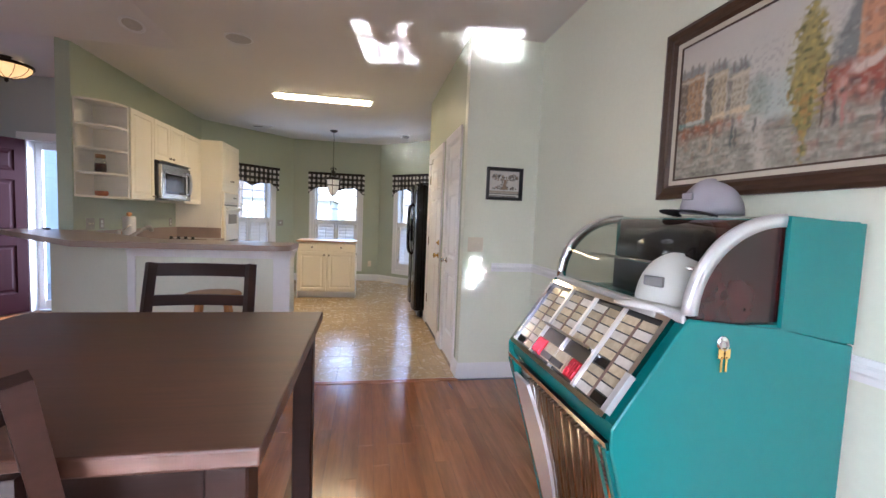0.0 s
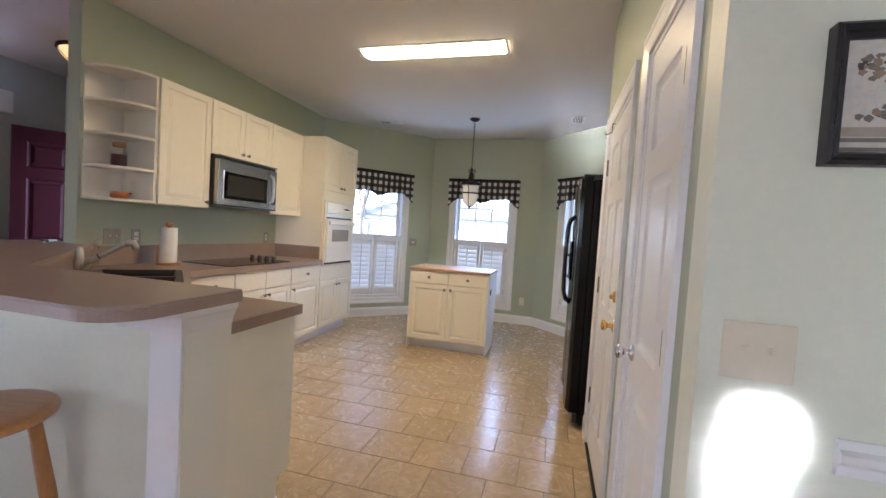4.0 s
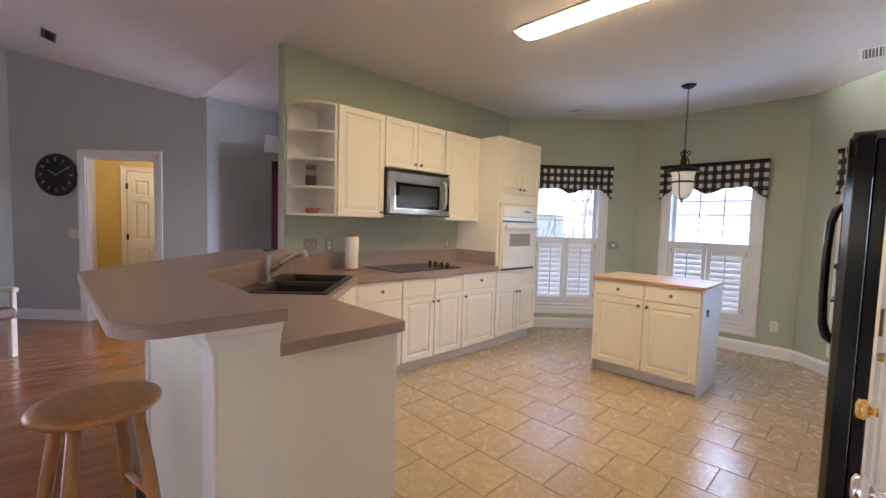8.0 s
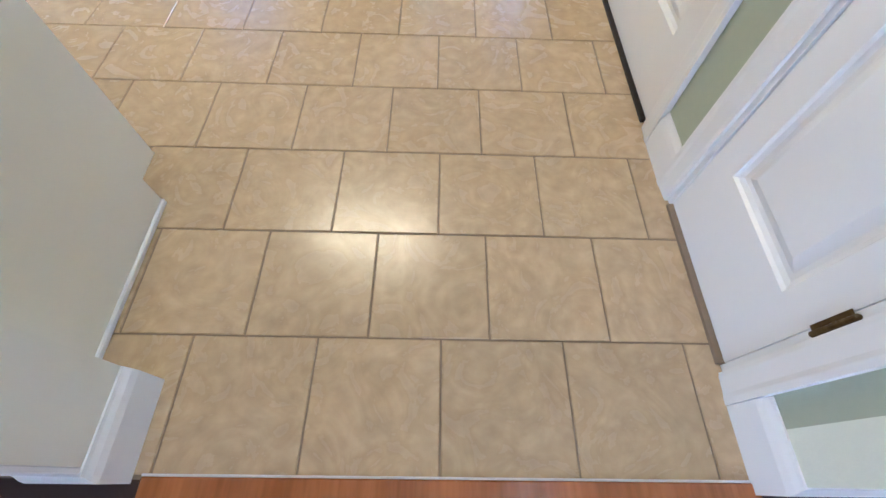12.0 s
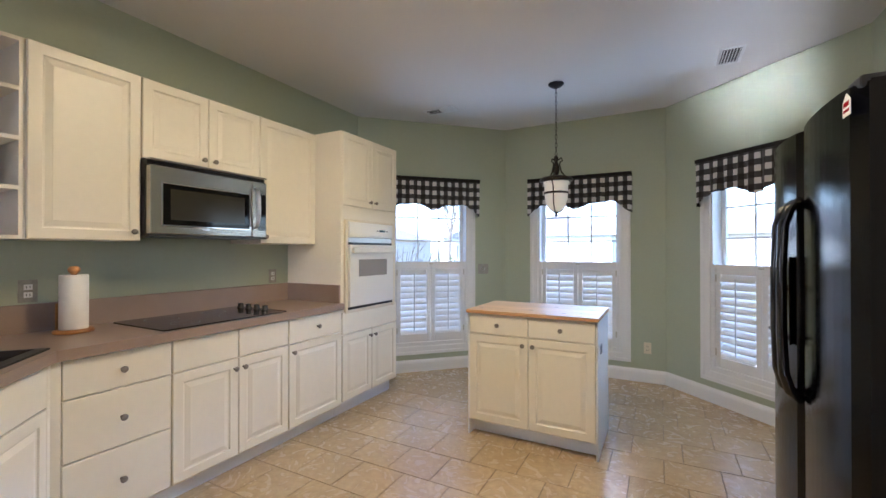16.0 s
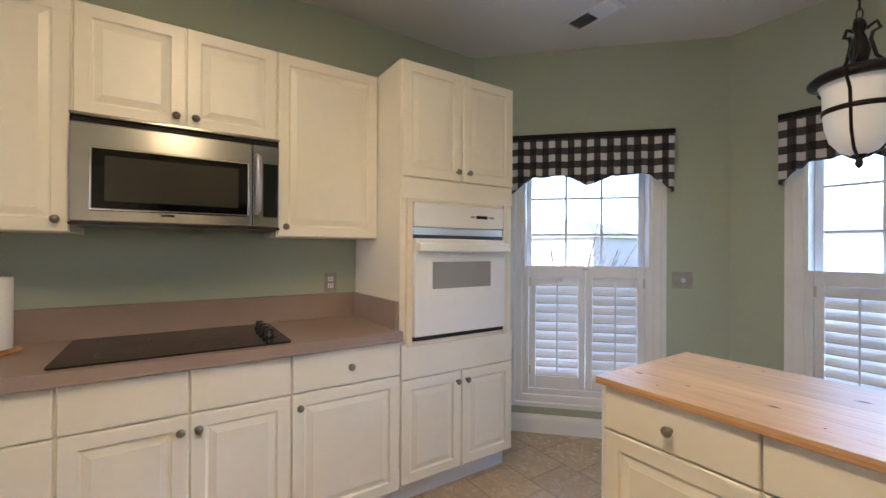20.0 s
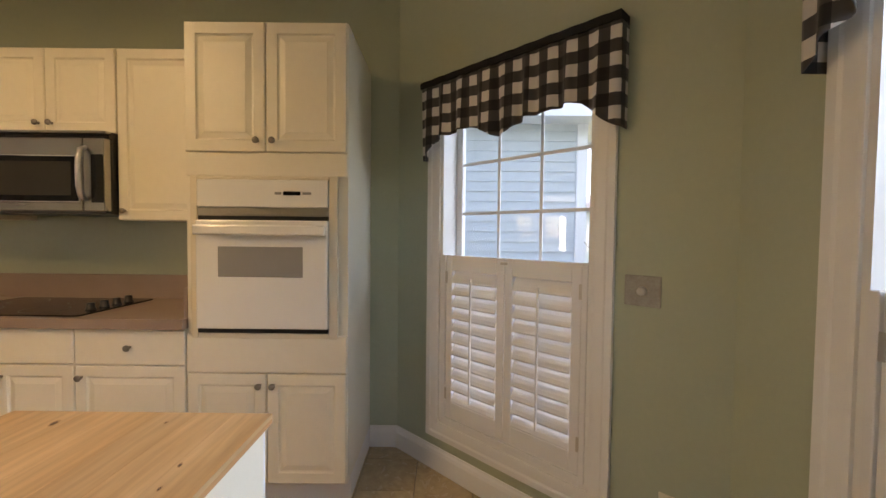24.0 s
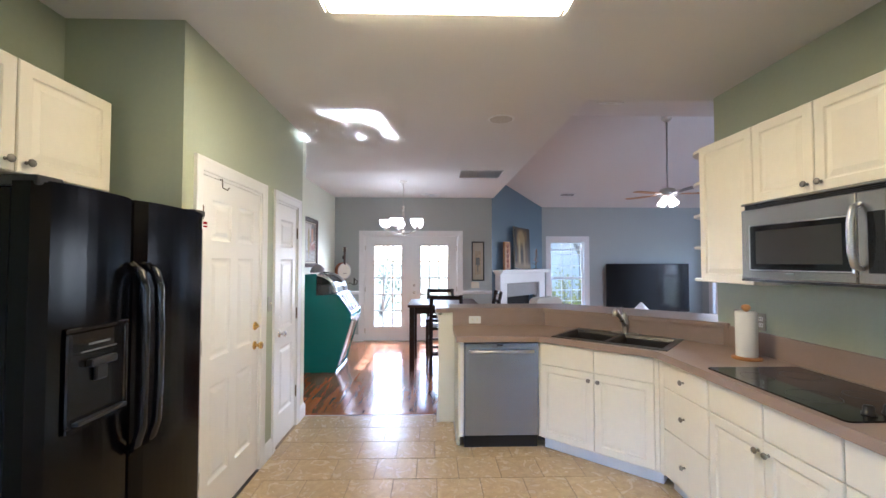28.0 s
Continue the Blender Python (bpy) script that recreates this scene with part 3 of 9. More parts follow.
# vaulted living room ceiling, and the face between it and the flat ceiling
bm = bmesh.new()
prism(bm, [(EAVE_S, H), (RIDGE_Y, RIDGE_Z), (EAVE_N, H), (EAVE_N + 0.05, H + 0.1), (RIDGE_Y, RIDGE_Z + 0.1), (EAVE_S - 0.15, H + 0.06)], -4.2, 0.97, "x")
part("ceiling_vault", bm, CEIL, None, "white vaulted living room ceiling", kind="structure")
bm = bmesh.new()
prism(bm, [(EAVE_S - 0.1, H + 0.002), (EAVE_N, H + 0.002), (RIDGE_Y, RIDGE_Z + 0.05)], 0.964, 1.03, "x")
part("wall_gable", bm, CEIL, None, "white gable face over the dining edge", kind="structure")
bm = bmesh.new()
prism(bm, [(-4.3, 1.06), (-0.052, 1.06), (-0.052, 2.66), (-4.3, 2.66)], H + 0.02, H + 0.09)
part("ceiling_foyer", bm, CEIL, None, "white foyer ceiling", kind="structure")

# sub floor under tiles and boards
bm = bmesh.new()
prism(bm, [(-0.06, 0.0), (4.12, 0.0), (4.12, 4.25), (2.95, 5.42), (1.2, 5.42), (-0.06, 4.16)], -0.06, -0.0034)
tile_floor = tagged(part("floor_kitchen", bm, GROUT), "beige ceramic tile floor in running bond", kind="structure")
bm = bmesh.new()
prism(bm, [(0.95, 0.0), (0.95, -4.0), (4.12, -4.0), (4.12, 0.0)], -0.06, -0.003)
wood_floor = tagged(part("floor_dining", bm, SEAM), "glossy reddish brown hardwood floor", kind="structure")
bm = bmesh.new()
prism(bm, [(-6.0, -5.3), (0.95, -5.3), (0.95, 0.0), (-0.06, 0.0), (-0.06, 2.6), (-6.0, 2.6)], -0.06, -0.003)
living_floor = tagged(part("floor_living", bm, SEAM), "reddish brown hardwood floor", kind="structure")


# ---- trims ----
def trim_run(name, pts, prof, mat=TRIM, label="", left=True):
    """A moulding with outline prof (out from the wall, height), run along wall points; the room lies on the right."""
    bm = bmesh.new()
    n = len(pts)
    rows = []
    for i, p in enumerate(pts):
        a = Vector(pts[max(i - 1, 0)]).to_2d() if i else None
        b = Vector(pts[min(i + 1, n - 1)]).to_2d() if i < n - 1 else None
        q = Vector(p).to_2d()
        def right(u, w):
            t = (w - u).normalized()
            return Vector((t.y, -t.x))
        if a is None:
            m = right(q, b)
        elif b is None:
            m = right(a, q)
        else:
            r1, r2 = right(a, q), right(q, b)
            m = r1 + r2
            m = m / max(m.dot(r1), 0.2)
        rows.append([bm.verts.new((q.x + m.x * o, q.y + m.y * o, z)) for o, z in prof])
    k = len(prof)
    for r, s in zip(rows, rows[1:]):
        for i in range(k):
            j = (i + 1) % k
            bm.faces.new((r[i], s[i], s[j], r[j]))
    bm.faces.new(rows[0])
    bm.faces.new(list(reversed(rows[-1])))
    return part(name, bm, mat, None, label, kind="structure")


BASE = [(-0.01, 0.0), (0.016, 0.0), (0.016, 0.095), (0.012, 0.112), (0.006, 0.124), (0.004, 0.132), (-0.01, 0.132)]
RAIL = [(-0.01, 0.905), (0.008, 0.905), (0.012, 0.925), (0.022, 0.935), (0.022, 0.95), (0.012, 0.958), (0.008, 0.975), (-0.01, 0.975)]
trim_run("baseboard", [(0.0, 3.96), NW0, NW1, NE1, NE0, (4.06, 3.0)], BASE, label="white moulded baseboard round the bay")
trim_run("baseboard_closet", [(3.45, 2.05), (3.45, 1.965)], BASE, label="white baseboard")
trim_run("baseboard_closet_mid", [(3.45, 0.988), (3.45, 0.832)], BASE, label="white baseboard between the doors")
trim_run("baseboard_closet_south", [(3.45, 0.163), (3.45, 0.0), (4.06, 0.0), (4.06, -3.85), (3.59, -3.85)], BASE, label="white baseboard in the dining area")
trim_run("baseboard_dining_south", [(1.57, -3.85), (1.0, -3.85)], BASE, label="white baseboard in the dining area")
trim_run("baseboard_living", [(-0.35, -5.2), (-4.07, -5.2), (-4.07, -0.6), hall_pt(0.855, 0)], BASE, label="white baseboard in the living room")
trim_run("baseboard_foyer", [hall_pt(1.905, 0), (-2.33, 1.14), (-2.33, 2.5), (-1.41, 2.5)], BASE, label="white baseboard in the foyer")
trim_run("chair_rail", [(3.70, 0.0), (4.06, 0.0), (4.06, -3.85), (3.59, -3.85)], RAIL, label="white moulded chair rail")
trim_run("chair_rail_south", [(1.57, -3.85), (1.0, -3.85)], RAIL, label="white moulded chair rail")


def casing(parent, w, h, width=0.075, depth=0.018, bottom=False, sill_drop=0.0):
    """Door or window casing round an opening from x 0 to w; joins at mitres, room on -y."""
    prof = [(0.0, 0.0), (0.0, 0.010), (0.012, 0.013), (0.05, 0.015), (0.06, depth), (width, depth), (width, 0.0)]
    out = []
    runs = [[(0, sill_drop), (0, h)], [(0, h), (w, h)], [(w, h), (w, sill_drop)]]
    if bottom:
        runs.append([(w, sill_drop), (0, sill_drop)])
    cx, cz = w / 2, (h + sill_drop) / 2
    for a, b in runs:
        bm = bmesh.new()
        rows = []
        for p in (a, b):
            corner_top = p[1] == h
            corner_bot = bottom and p[1] == sill_drop
            row = []
            for o, d in prof:
                sx = -1 if p[0] == 0 else 1
                sz = 1 if corner_top else (-1 if corner_bot else 0)
                row.append(bm.verts.new((p[0] + sx * o, -d, p[1] + sz * o)))
            rows.append(row)
        k = len(prof)
        for i in range(k):
            j = (i + 1) % k
            bm.faces.new((rows[0][i], rows[1][i], rows[1][j], rows[0][j]))
        bm.faces.new(rows[0])
        bm.faces.new(list(reversed(rows[1])))
        out.append(part("casing", bm, TRIM, parent))
    return out


def jamb(parent, w, h, th, z0=0.0):
    bm = boxes((0.0, 0.0, z0, 0.018, th, h), (w - 0.018, 0.0, z0, w, th, h), (0.018, 0.0, h - 0.018, w - 0.018, th, h))
    part("jamb", bm, TRIM, parent)


def panel_door_bm(w, h, t=0.035, rows=None, single=False):
    """A six-panel door leaf, or three panels in one column, x 0 to w, front at y = -t/2."""
    bm = bmesh.new()
    st = 0.105 if w > 0.7 else 0.085
    mid = 0.095 if w > 0.7 else 0.075
    pw = (w - 2 * st - mid) / 2
    xs = [0, st, w - st, w] if single else [0, st, st + pw, st + pw + mid, w - st, w]
    rows = rows or [(0.235, 0.80), (0.955, 1.555), (1.66, 1.90)]
    zs = [0.0]
    for a, b in rows:
        zs += [a * h / 2.03, b * h / 2.03]
    zs.append(h)
    for side in (-1, 1):
        y = side * t / 2
        g = [[bm.verts.new((x, y, z)) for z in zs] for x in xs]
        for i in range(len(xs) - 1):
            for j in range(len(zs) - 1):
                if i in (1, 3) and 0 < i < len(xs) - 2 and j % 2 == 1:
                    x0, x1, z0, z1 = xs[i], xs[i + 1], zs[j], zs[j + 1]
                    loops = [[g[i][j], g[i + 1][j], g[i + 1][j + 1], g[i][j + 1]]]
                    for ins, d in ((0.006, -0.007), (0.016, -0.0125), (0.028, -0.013), (0.052, -0.003)):
                        yy = y + side * d
                        loops.append([bm.verts.new(p) for p in ((x0 + ins, yy, z0 + ins), (x1 - ins, yy, z0 + ins), (x1 - ins, yy, z1 - ins), (x0 + ins, yy, z1 - ins))])
                    for a, b in zip(loops, loops[1:]):
                        for q in range(4):
                            r = (q + 1) % 4
                            bm.faces.new((a[q], a[r], b[r], b[q]))
                    bm.faces.new(loops[-1])
                else:
                    bm.faces.new((g[i][j], g[i + 1][j], g[i + 1][j + 1], g[i][j + 1]))
    bmesh.ops.remove_doubles(bm, verts=bm.verts, dist=1e-5)
    v = lambda x, y, z: bm.verts.new((x, y, z))
    a, b = -t / 2, t / 2
    for q in (((0, a, 0), (0, b, 0), (0, b, h), (0, a, h)), ((w, a, 0), (w, a, h), (w, b, h), (w, b, 0)), ((0, a, h), (0, b, h), (w, b, h), (w, a, h)), ((0, a, 0), (w, a, 0), (w, b, 0), (0, b, 0))):
        bm.faces.new([v(*p) for p in q])
    bmesh.ops.remove_doubles(bm, verts=bm.verts, dist=1e-5)
    return bm


def knob(parent, x, z, y, mat, r=0.026, label="", out=0.055):
    k = part("door_knob", turned([(0.031, 0), (0.031, -0.006), (0.024, -0.010), (0.011, -0.014), (0.011, -out * 0.55), (r * 0.75, -out * 0.62), (r, -out * 0.8), (r * 0.95, -out * 1.0), (r * 0.55, -out * 1.08), (0.0, -out * 1.09)], 18, axis="y"),
             mat, parent, label, True, loc=(x, y, z))
    return k


def hinge(parent, x, z, y, mat=NICKEL):
    bm = turned([(0.003, -0.052), (0.0065, -0.048), (0.0065, -0.018), (0.005, -0.0175), (0.005, -0.0165), (0.0065, -0.016), (0.0065, 0.016), (0.005, 0.0165), (0.005, 0.0175), (0.0065, 0.018), (0.0065, 0.048), (0.003, 0.052)], 8)
    box(bm, -0.016, -0.001, -0.044, 0.016, 0.0015, 0.044)
    part("hinge", bm, mat, parent, "", False, loc=(x, y, z))


# closet and garage doors, seen from the kitchen (they face west)
def closed_door(name, y_top, w, label, knob_mat, hinge_left, deadbolt=False, hook=False):
    d = thing(name, (3.45, y_top, 0), -90, label, "door", kind="structure")
    casing(d, w, 2.045)
    jamb(d, w, 2.045, 0.10)
    lw = w - 0.044
    leaf = part("door_leaf", panel_door_bm(lw, 2.012, single=w < 0.6), DOORW, d, loc=(0.022, 0.022, 0.012))
    kx = lw - 0.062 if hinge_left else 0.062
    knob(leaf, kx, 0.915, -0.0175, knob_mat, label="polished brass knob" if knob_mat is BRASS else "satin chrome knob")
    if deadbolt:
        part("deadbolt", turned([(0.03, 0), (0.03, -0.008), (0.024, -0.014), (0.012, -0.016), (0.010, -0.03), (0.0, -0.031)], 18, axis="y"), knob_mat, leaf, "brass deadbolt turn", True, loc=(kx, -0.0175, 1.055))
    hx = 0.008 if hinge_left else w - 0.008
    for z in (0.325, 1.05, 1.80):
        hinge(d, hx, z, -0.003, OLDBRASS)
    bm = boxes((0.02, -0.012, 0.0, w - 0.02, 0.06, 0.011))
    part("threshold", bm, IRON if deadbolt else GROUT, d)
    if hook:
        h = part("over_door_hook", bar([(0, 0.02, 0.03), (0, -0.012, 0.03), (0, -0.014, -0.02), (0, -0.045, -0.035), (0, -0.055, -0.02)], 0.004), PEWTER, d, "small metal over-the-door hook", True, loc=(0.2, -0.002, 2.0))
    return d


closed_door("door_1", 1.875, 0.81, "white six-panel door with brass knob and deadbolt", BRASS, True, deadbolt=True, hook=True)
closed_door("door_2", 0.755, 0.515, "narrow white three-panel closet door with chrome knob", CHROME, False)


# ---- windows ----
def shutter_leaf(parent, x0, x1, z0, z1, tilt=50):
    """A plantation shutter leaf with tilted louvres."""
    lf = part("shutter_leaf", boxes((x0, -0.03, z0, x0 + 0.045, -0.004, z1), (x1 - 0.045, -0.03, z0, x1, -0.004, z1), (x0 + 0.045, -0.03, z0, x1 - 0.045, -0.004, z0 + 0.09),
                                    (x0 + 0.045, -0.03, z1 - 0.085, x1 - 0.045, -0.004, z1), bev=0.003), SHUT, parent)
    a, b = z0 + 0.09, z1 - 0.085
    n = max(int((b - a) / 0.061), 1)
    bm = bmesh.new()
    prof = []
    for i in range(10):
        t = 2 * math.pi * i / 10
        u, v = 0.036 * math.cos(t), 0.0048 * math.sin(t)
        c, s = math.cos(radians(tilt)), math.sin(radians(tilt))
        prof.append((-(u * c - v * s), -(u * s + v * c)))
    va = [bm.verts.new((x0 + 0.047, p[0] - 0.017, p[1])) for p in prof]
    vb = [bm.verts.new((x1 - 0.047, p[0] - 0.017, p[1])) for p in prof]
    for i in range(10):
        j = (i + 1) % 10
        bm.faces.new((va[i], vb[i], vb[j], va[j]))
    bm.faces.new(va)
    bm.faces.new(list(reversed(vb)))
    me = mesh_of(bm, "louvre")
    for i in range(n):
        part("louvre", me, SHUT, lf, loc=(0, 0, a + (i + 0.5) * (b - a) / n))
    part("tilt_rod", boxes(((x0 + x1) / 2 - 0.005, -0.058, a + 0.04, (x0 + x1) / 2 + 0.005, -0.048, b - 0.03), bev=0.002), SHUT, lf)
    return lf


def sash(parent, name, x0, x1, z0, z1, y, cols, rows):
    f = part(name, boxes((x0, y, z0, x0 + 0.042, y + 0.03, z1), (x1 - 0.042, y, z0, x1, y + 0.03, z1), (x0 + 0.042, y, z0, x1 - 0.042, y + 0.03, z0 + 0.042),
                         (x0 + 0.042, y, z1 - 0.042, x1 - 0.042, y + 0.03, z1), bev=0.003), VINYL, parent)
    a, b, c, d = x0 + 0.042, x1 - 0.042, z0 + 0.042, z1 - 0.042
    g = part("pane", boxes((a, y + 0.013, c, b, y + 0.017, d)), GLASS, f)
    g.visible_shadow = False
    bm = bmesh.new()
    for i in range(1, cols):
        x = a + (b - a) * i / cols
        box(bm, x - 0.008, y + 0.006, c, x + 0.008, y + 0.012, d)
    for j in range(1, rows):
        z = c + (d - c) * j / rows
        box(bm, a, y + 0.0055, z - 0.008, b, y + 0.0125, z + 0.008)
    part("muntin", bm, VINYL, f)
    return f


def valance(name, loc, rz, width, label):
    """A gathered gingham valance with a black binding and scalloped hem; hangs from x 0 to width, 7 cm proud of the wall."""
    t = thing(name, loc, rz, label, "valance", "window valances")
    nx, nz = 150, 12
    random.seed(int(loc[0] * 100) + 7)
    ph = [random.uniform(0, 6.28) for _ in range(6)]

    def depth(s, k):
        w = 0.015 * math.sin(s * 52 + ph[0] + 1.6 * math.sin(s * 9 + ph[2])) + 0.008 * math.sin(s * 97 + ph[1])
        return -0.075 - w * (0.25 + 0.75 * k)

    def drop(s):
        u = s / width
        return 0.325 + 0.03 * math.cos(u * 2 * math.pi * 2.0) + 0.012 * math.cos(u * 2 * math.pi * 4 + 0.5) + 0.055 * max(abs(u - 0.5) * 2 - 0.72, 0) / 0.28

    bm = bmesh.new()
    uvl = bm.loops.layers.uv.new("UVMap")
    pts = []
    # returns at both ends, then the front
    ss = [(-0.07 + 0.07 * i / 4, "l") for i in range(4)] + [(width * i / nx, "f") for i in range(nx + 1)] + [(width + 0.07 * i / 4, "r") for i in range(1, 5)]
    grid = []
    for s, side in ss:
        col = []
        sc = min(max(s, 0), width)
        for j in range(nz + 1):
            k = j / nz
            z = -0.028 - k * (drop(sc) - 0.028)
            if side == "f":
                p = (s, depth(s, k), z)
            else:
                o = -s if side == "l" else s - width
                p = (0.0 if side == "l" else width, -0.075 * (1 - o / 0.07) - 0.002, z)
            col.append((bm.verts.new(p), (s * 1.12, z)))
        grid.append(col)
    for i in range(len(grid) - 1):
        for j in range(nz):
            q = (grid[i][j], grid[i + 1][j], grid[i + 1][j + 1], grid[i][j + 1])
            f = bm.faces.new([w[0] for w in q])
            f.smooth = True
            for lp, w in zip(f.loops, q):
                lp[uvl].uv = w[1]
    cl = part("cloth", bm, GINGHAM, t)
    sol = cl.modifiers.new("thickness", "SOLIDIFY")
    sol.thickness = 0.002
    bm = bmesh.new()
    path = [(0.0, -0.004, 0)] + [(0.0, -0.075, 0)] + [(width * i / 30, -0.079 - 0.003 * math.sin(i * 2.1), 0) for i in range(31)] + [(width, -0.075, 0), (width, -0.004, 0)]
    rows = []
    for p in path:
        rows.append([bm.verts.new((p[0], p[1] + dy, z)) for dy, z in ((-0.004, -0.034), (-0.006, -0.01), (-0.002, 0.0), (0.004, -0.002), (0.004, -0.034))])
    for a, b in zip(rows, rows[1:]):
        for i in range(5):
            j = (i + 1) % 5
            bm.faces.new((a[i], b[i], b[j], a[j]))
    part("binding", bm, BLACKCLOTH, t, "black header binding")
    return t


def kitchen_window(name, p, rz, label):
    """A double-hung window in its opening, cased all round, with cafe-height shutters. p is the opening's start on the wall face."""
    w, z0, z1 = WIN
    win = thing(name, (p[0], p[1], 0), rz, label, "window", "bay windows", "structure")
    prof_h = z1 - z0
    sub = thing("window_trim", (0, 0, z0))
    sub.parent = win
    bpy.data.objects.remove(sub)
    casing(win, w, z1, 0.0875, 0.02, True, z0)
    # lining of the reveal
    part("jamb", boxes((0.0, 0.0, z0, 0.02, 0.15, z1), (w - 0.02, 0.0, z0, w, 0.15, z1), (0.02, 0.0, z1 - 0.02, w - 0.02, 0.15, z1), (0.02, 0.0, z0, w - 0.02, 0.15, z0 + 0.02)), TRIM, win)
    sash(win, "upper_sash", 0.022, w - 0.022, 1.14, z1 - 0.022, 0.105, 3, 3)
    sash(win, "lower_sash", 0.022, w - 0.022, z0 + 0.022, 1.18, 0.072, 3, 3)
    # shutters
    st = 1.225
    part("shutter_frame", boxes((0.02, -0.006, z0 + 0.02, 0.045, 0.03, st), (w - 0.045, -0.006, z0 + 0.02, w - 0.02, 0.03, st), (0.045, -0.006, z0 + 0.02, w - 0.045, 0.03, z0 + 0.045), bev=0.002), SHUT, win)
    m = w / 2
    for a, b in ((0.048, m - 0.002), (m + 0.002, w - 0.048)):
        lf = shutter_leaf(win, a, b, z0 + 0.048, st, 61 if a < 0.1 else 65)
        lf.location = (0, 0.03, 0)
    for x in (0.047, w - 0.047):
        for z in (z0 + 0.18, st - 0.12):
            part("shutter_hinge", boxes((x - 0.012, -0.004, z - 0.032, x + 0.012, 0.0, z + 0.032), bev=0.001), NICKEL, win)
    part("latch", boxes((m - 0.02, -0.012, st - 0.03, m + 0.02, -0.002, st - 0.018), bev=0.002), NICKEL, win)
    return win


def along(a, b, s, off=0.0):
    d = (Vector(b) - Vector(a)).normalized()
    return (a[0] + d.x * s, a[1] + d.y * s)


p = along(NW0, NW1, W1_S - 0.4425)
kitchen_window("window_1", p, 45, "white double-hung bay window with half-height plantation shutters")
p = along(NW1, NE1, W2_S - 0.4425)
kitchen_window("window_2", p, 0, "white double-hung bay window with half-height plantation shutters")
p = along(NE1, NE0, W3_S - 0.4425)
kitchen_window("window_3", p, -45, "white double-hung bay window with half-height plantation shutters")
for k, (a, b, s, rz) in enumerate(((NW0, NW1, W1_S, 45), (NW1, NE1, W2_S, 0), (NE1, NE0, W3_S, -45))):
    p = along(a, b, s - 0.545 + 0.018 * abs(k - 1))
    valance("valance", (p[0], p[1], 2.165), rz, 1.09, "black and white gingham window valance with scalloped hem")


# ---- French doors ----
fd = thing("french_doors", (3.50, -3.85, 0), 180, "white double French doors with fifteen-lite glass", "door", kind="structure")
FW = 1.84
casing(fd, FW, 2.05, 0.09)
jamb(fd, FW, 2.05, 0.15)
part("threshold", boxes((0.0, -0.02, -0.003, FW, 0.15, 0.014), bev=0.003), NICKEL, fd)
for k, x0 in enumerate((0.022, 0.922)):
    lw = 0.896
    lf = part("door_leaf", boxes((0, 0, 0, 0.17, 0.04, 2.014), (lw - 0.17, 0, 0, lw, 0.04, 2.014), (0.17, 0, 0, lw - 0.17, 0.04, 0.25), (0.17, 0, 1.84, lw - 0.17, 0.04, 2.014), bev=0.002), DOORW, fd, loc=(x0, 0.03, 0.016))
    g = part("pane", boxes((0.17, 0.018, 0.25, lw - 0.17, 0.022, 1.84)), GLASS, lf)
    g.visible_shadow = False
    bm = bmesh.new()
    for i in range(1, 3):
        x = 0.17 + (lw - 0.34) * i / 3
        box(bm, x - 0.0135, 0.006, 0.25, x + 0.0135, 0.034, 1.84)
    for j in range(1, 5):
        z = 0.25 + 1.59 * j / 5
        box(bm, 0.17, 0.0065, z - 0.0135, lw - 0.17, 0.0335, z + 0.0135)
    for q in ((0.17, 0.004, 0.25, 0.187, 0.036, 1.84), (lw - 0.187, 0.004, 0.25, lw - 0.17, 0.036, 1.84), (0.187, 0.004, 0.25, lw - 0.187, 0.036, 0.267), (0.187, 0.004, 1.823, lw - 0.187, 0.036, 1.84)):
        box(bm, *q)
    part("muntin", bm, DOORW, lf)
    if k == 1:
        knob(lf, 0.06, 0.92, 0.0, NICKEL, label="nickel knob")
        part("deadbolt", turned([(0.027, 0), (0.027, -0.01), (0.01, -0.014), (0.008, -0.03), (0.0, -0.03)], 16, axis="y"), NICKEL, lf, "", True, loc=(0.06, 0, 1.06))
    for z in (0.2, 1.0, 1.8):
        hinge(fd, x0 + (-0.001 if k == 0 else lw + 0.001), z, 0.028)

# added strips that cover light leaks between and round the leaves
part("astragal", boxes((0.898, 0.020, 0.016, 0.944, 0.0295, 2.03), bev=0.003), DOORW, fd)
part("door_stop", boxes((0.020, 0.0705, 0.016, 0.040, 0.085, 2.03), (FW - 0.040, 0.0705, 0.016, FW - 0.020, 0.085, 2.03), (0.040, 0.0705, 2.005, FW - 0.040, 0.085, 2.03)), DOORW, fd)

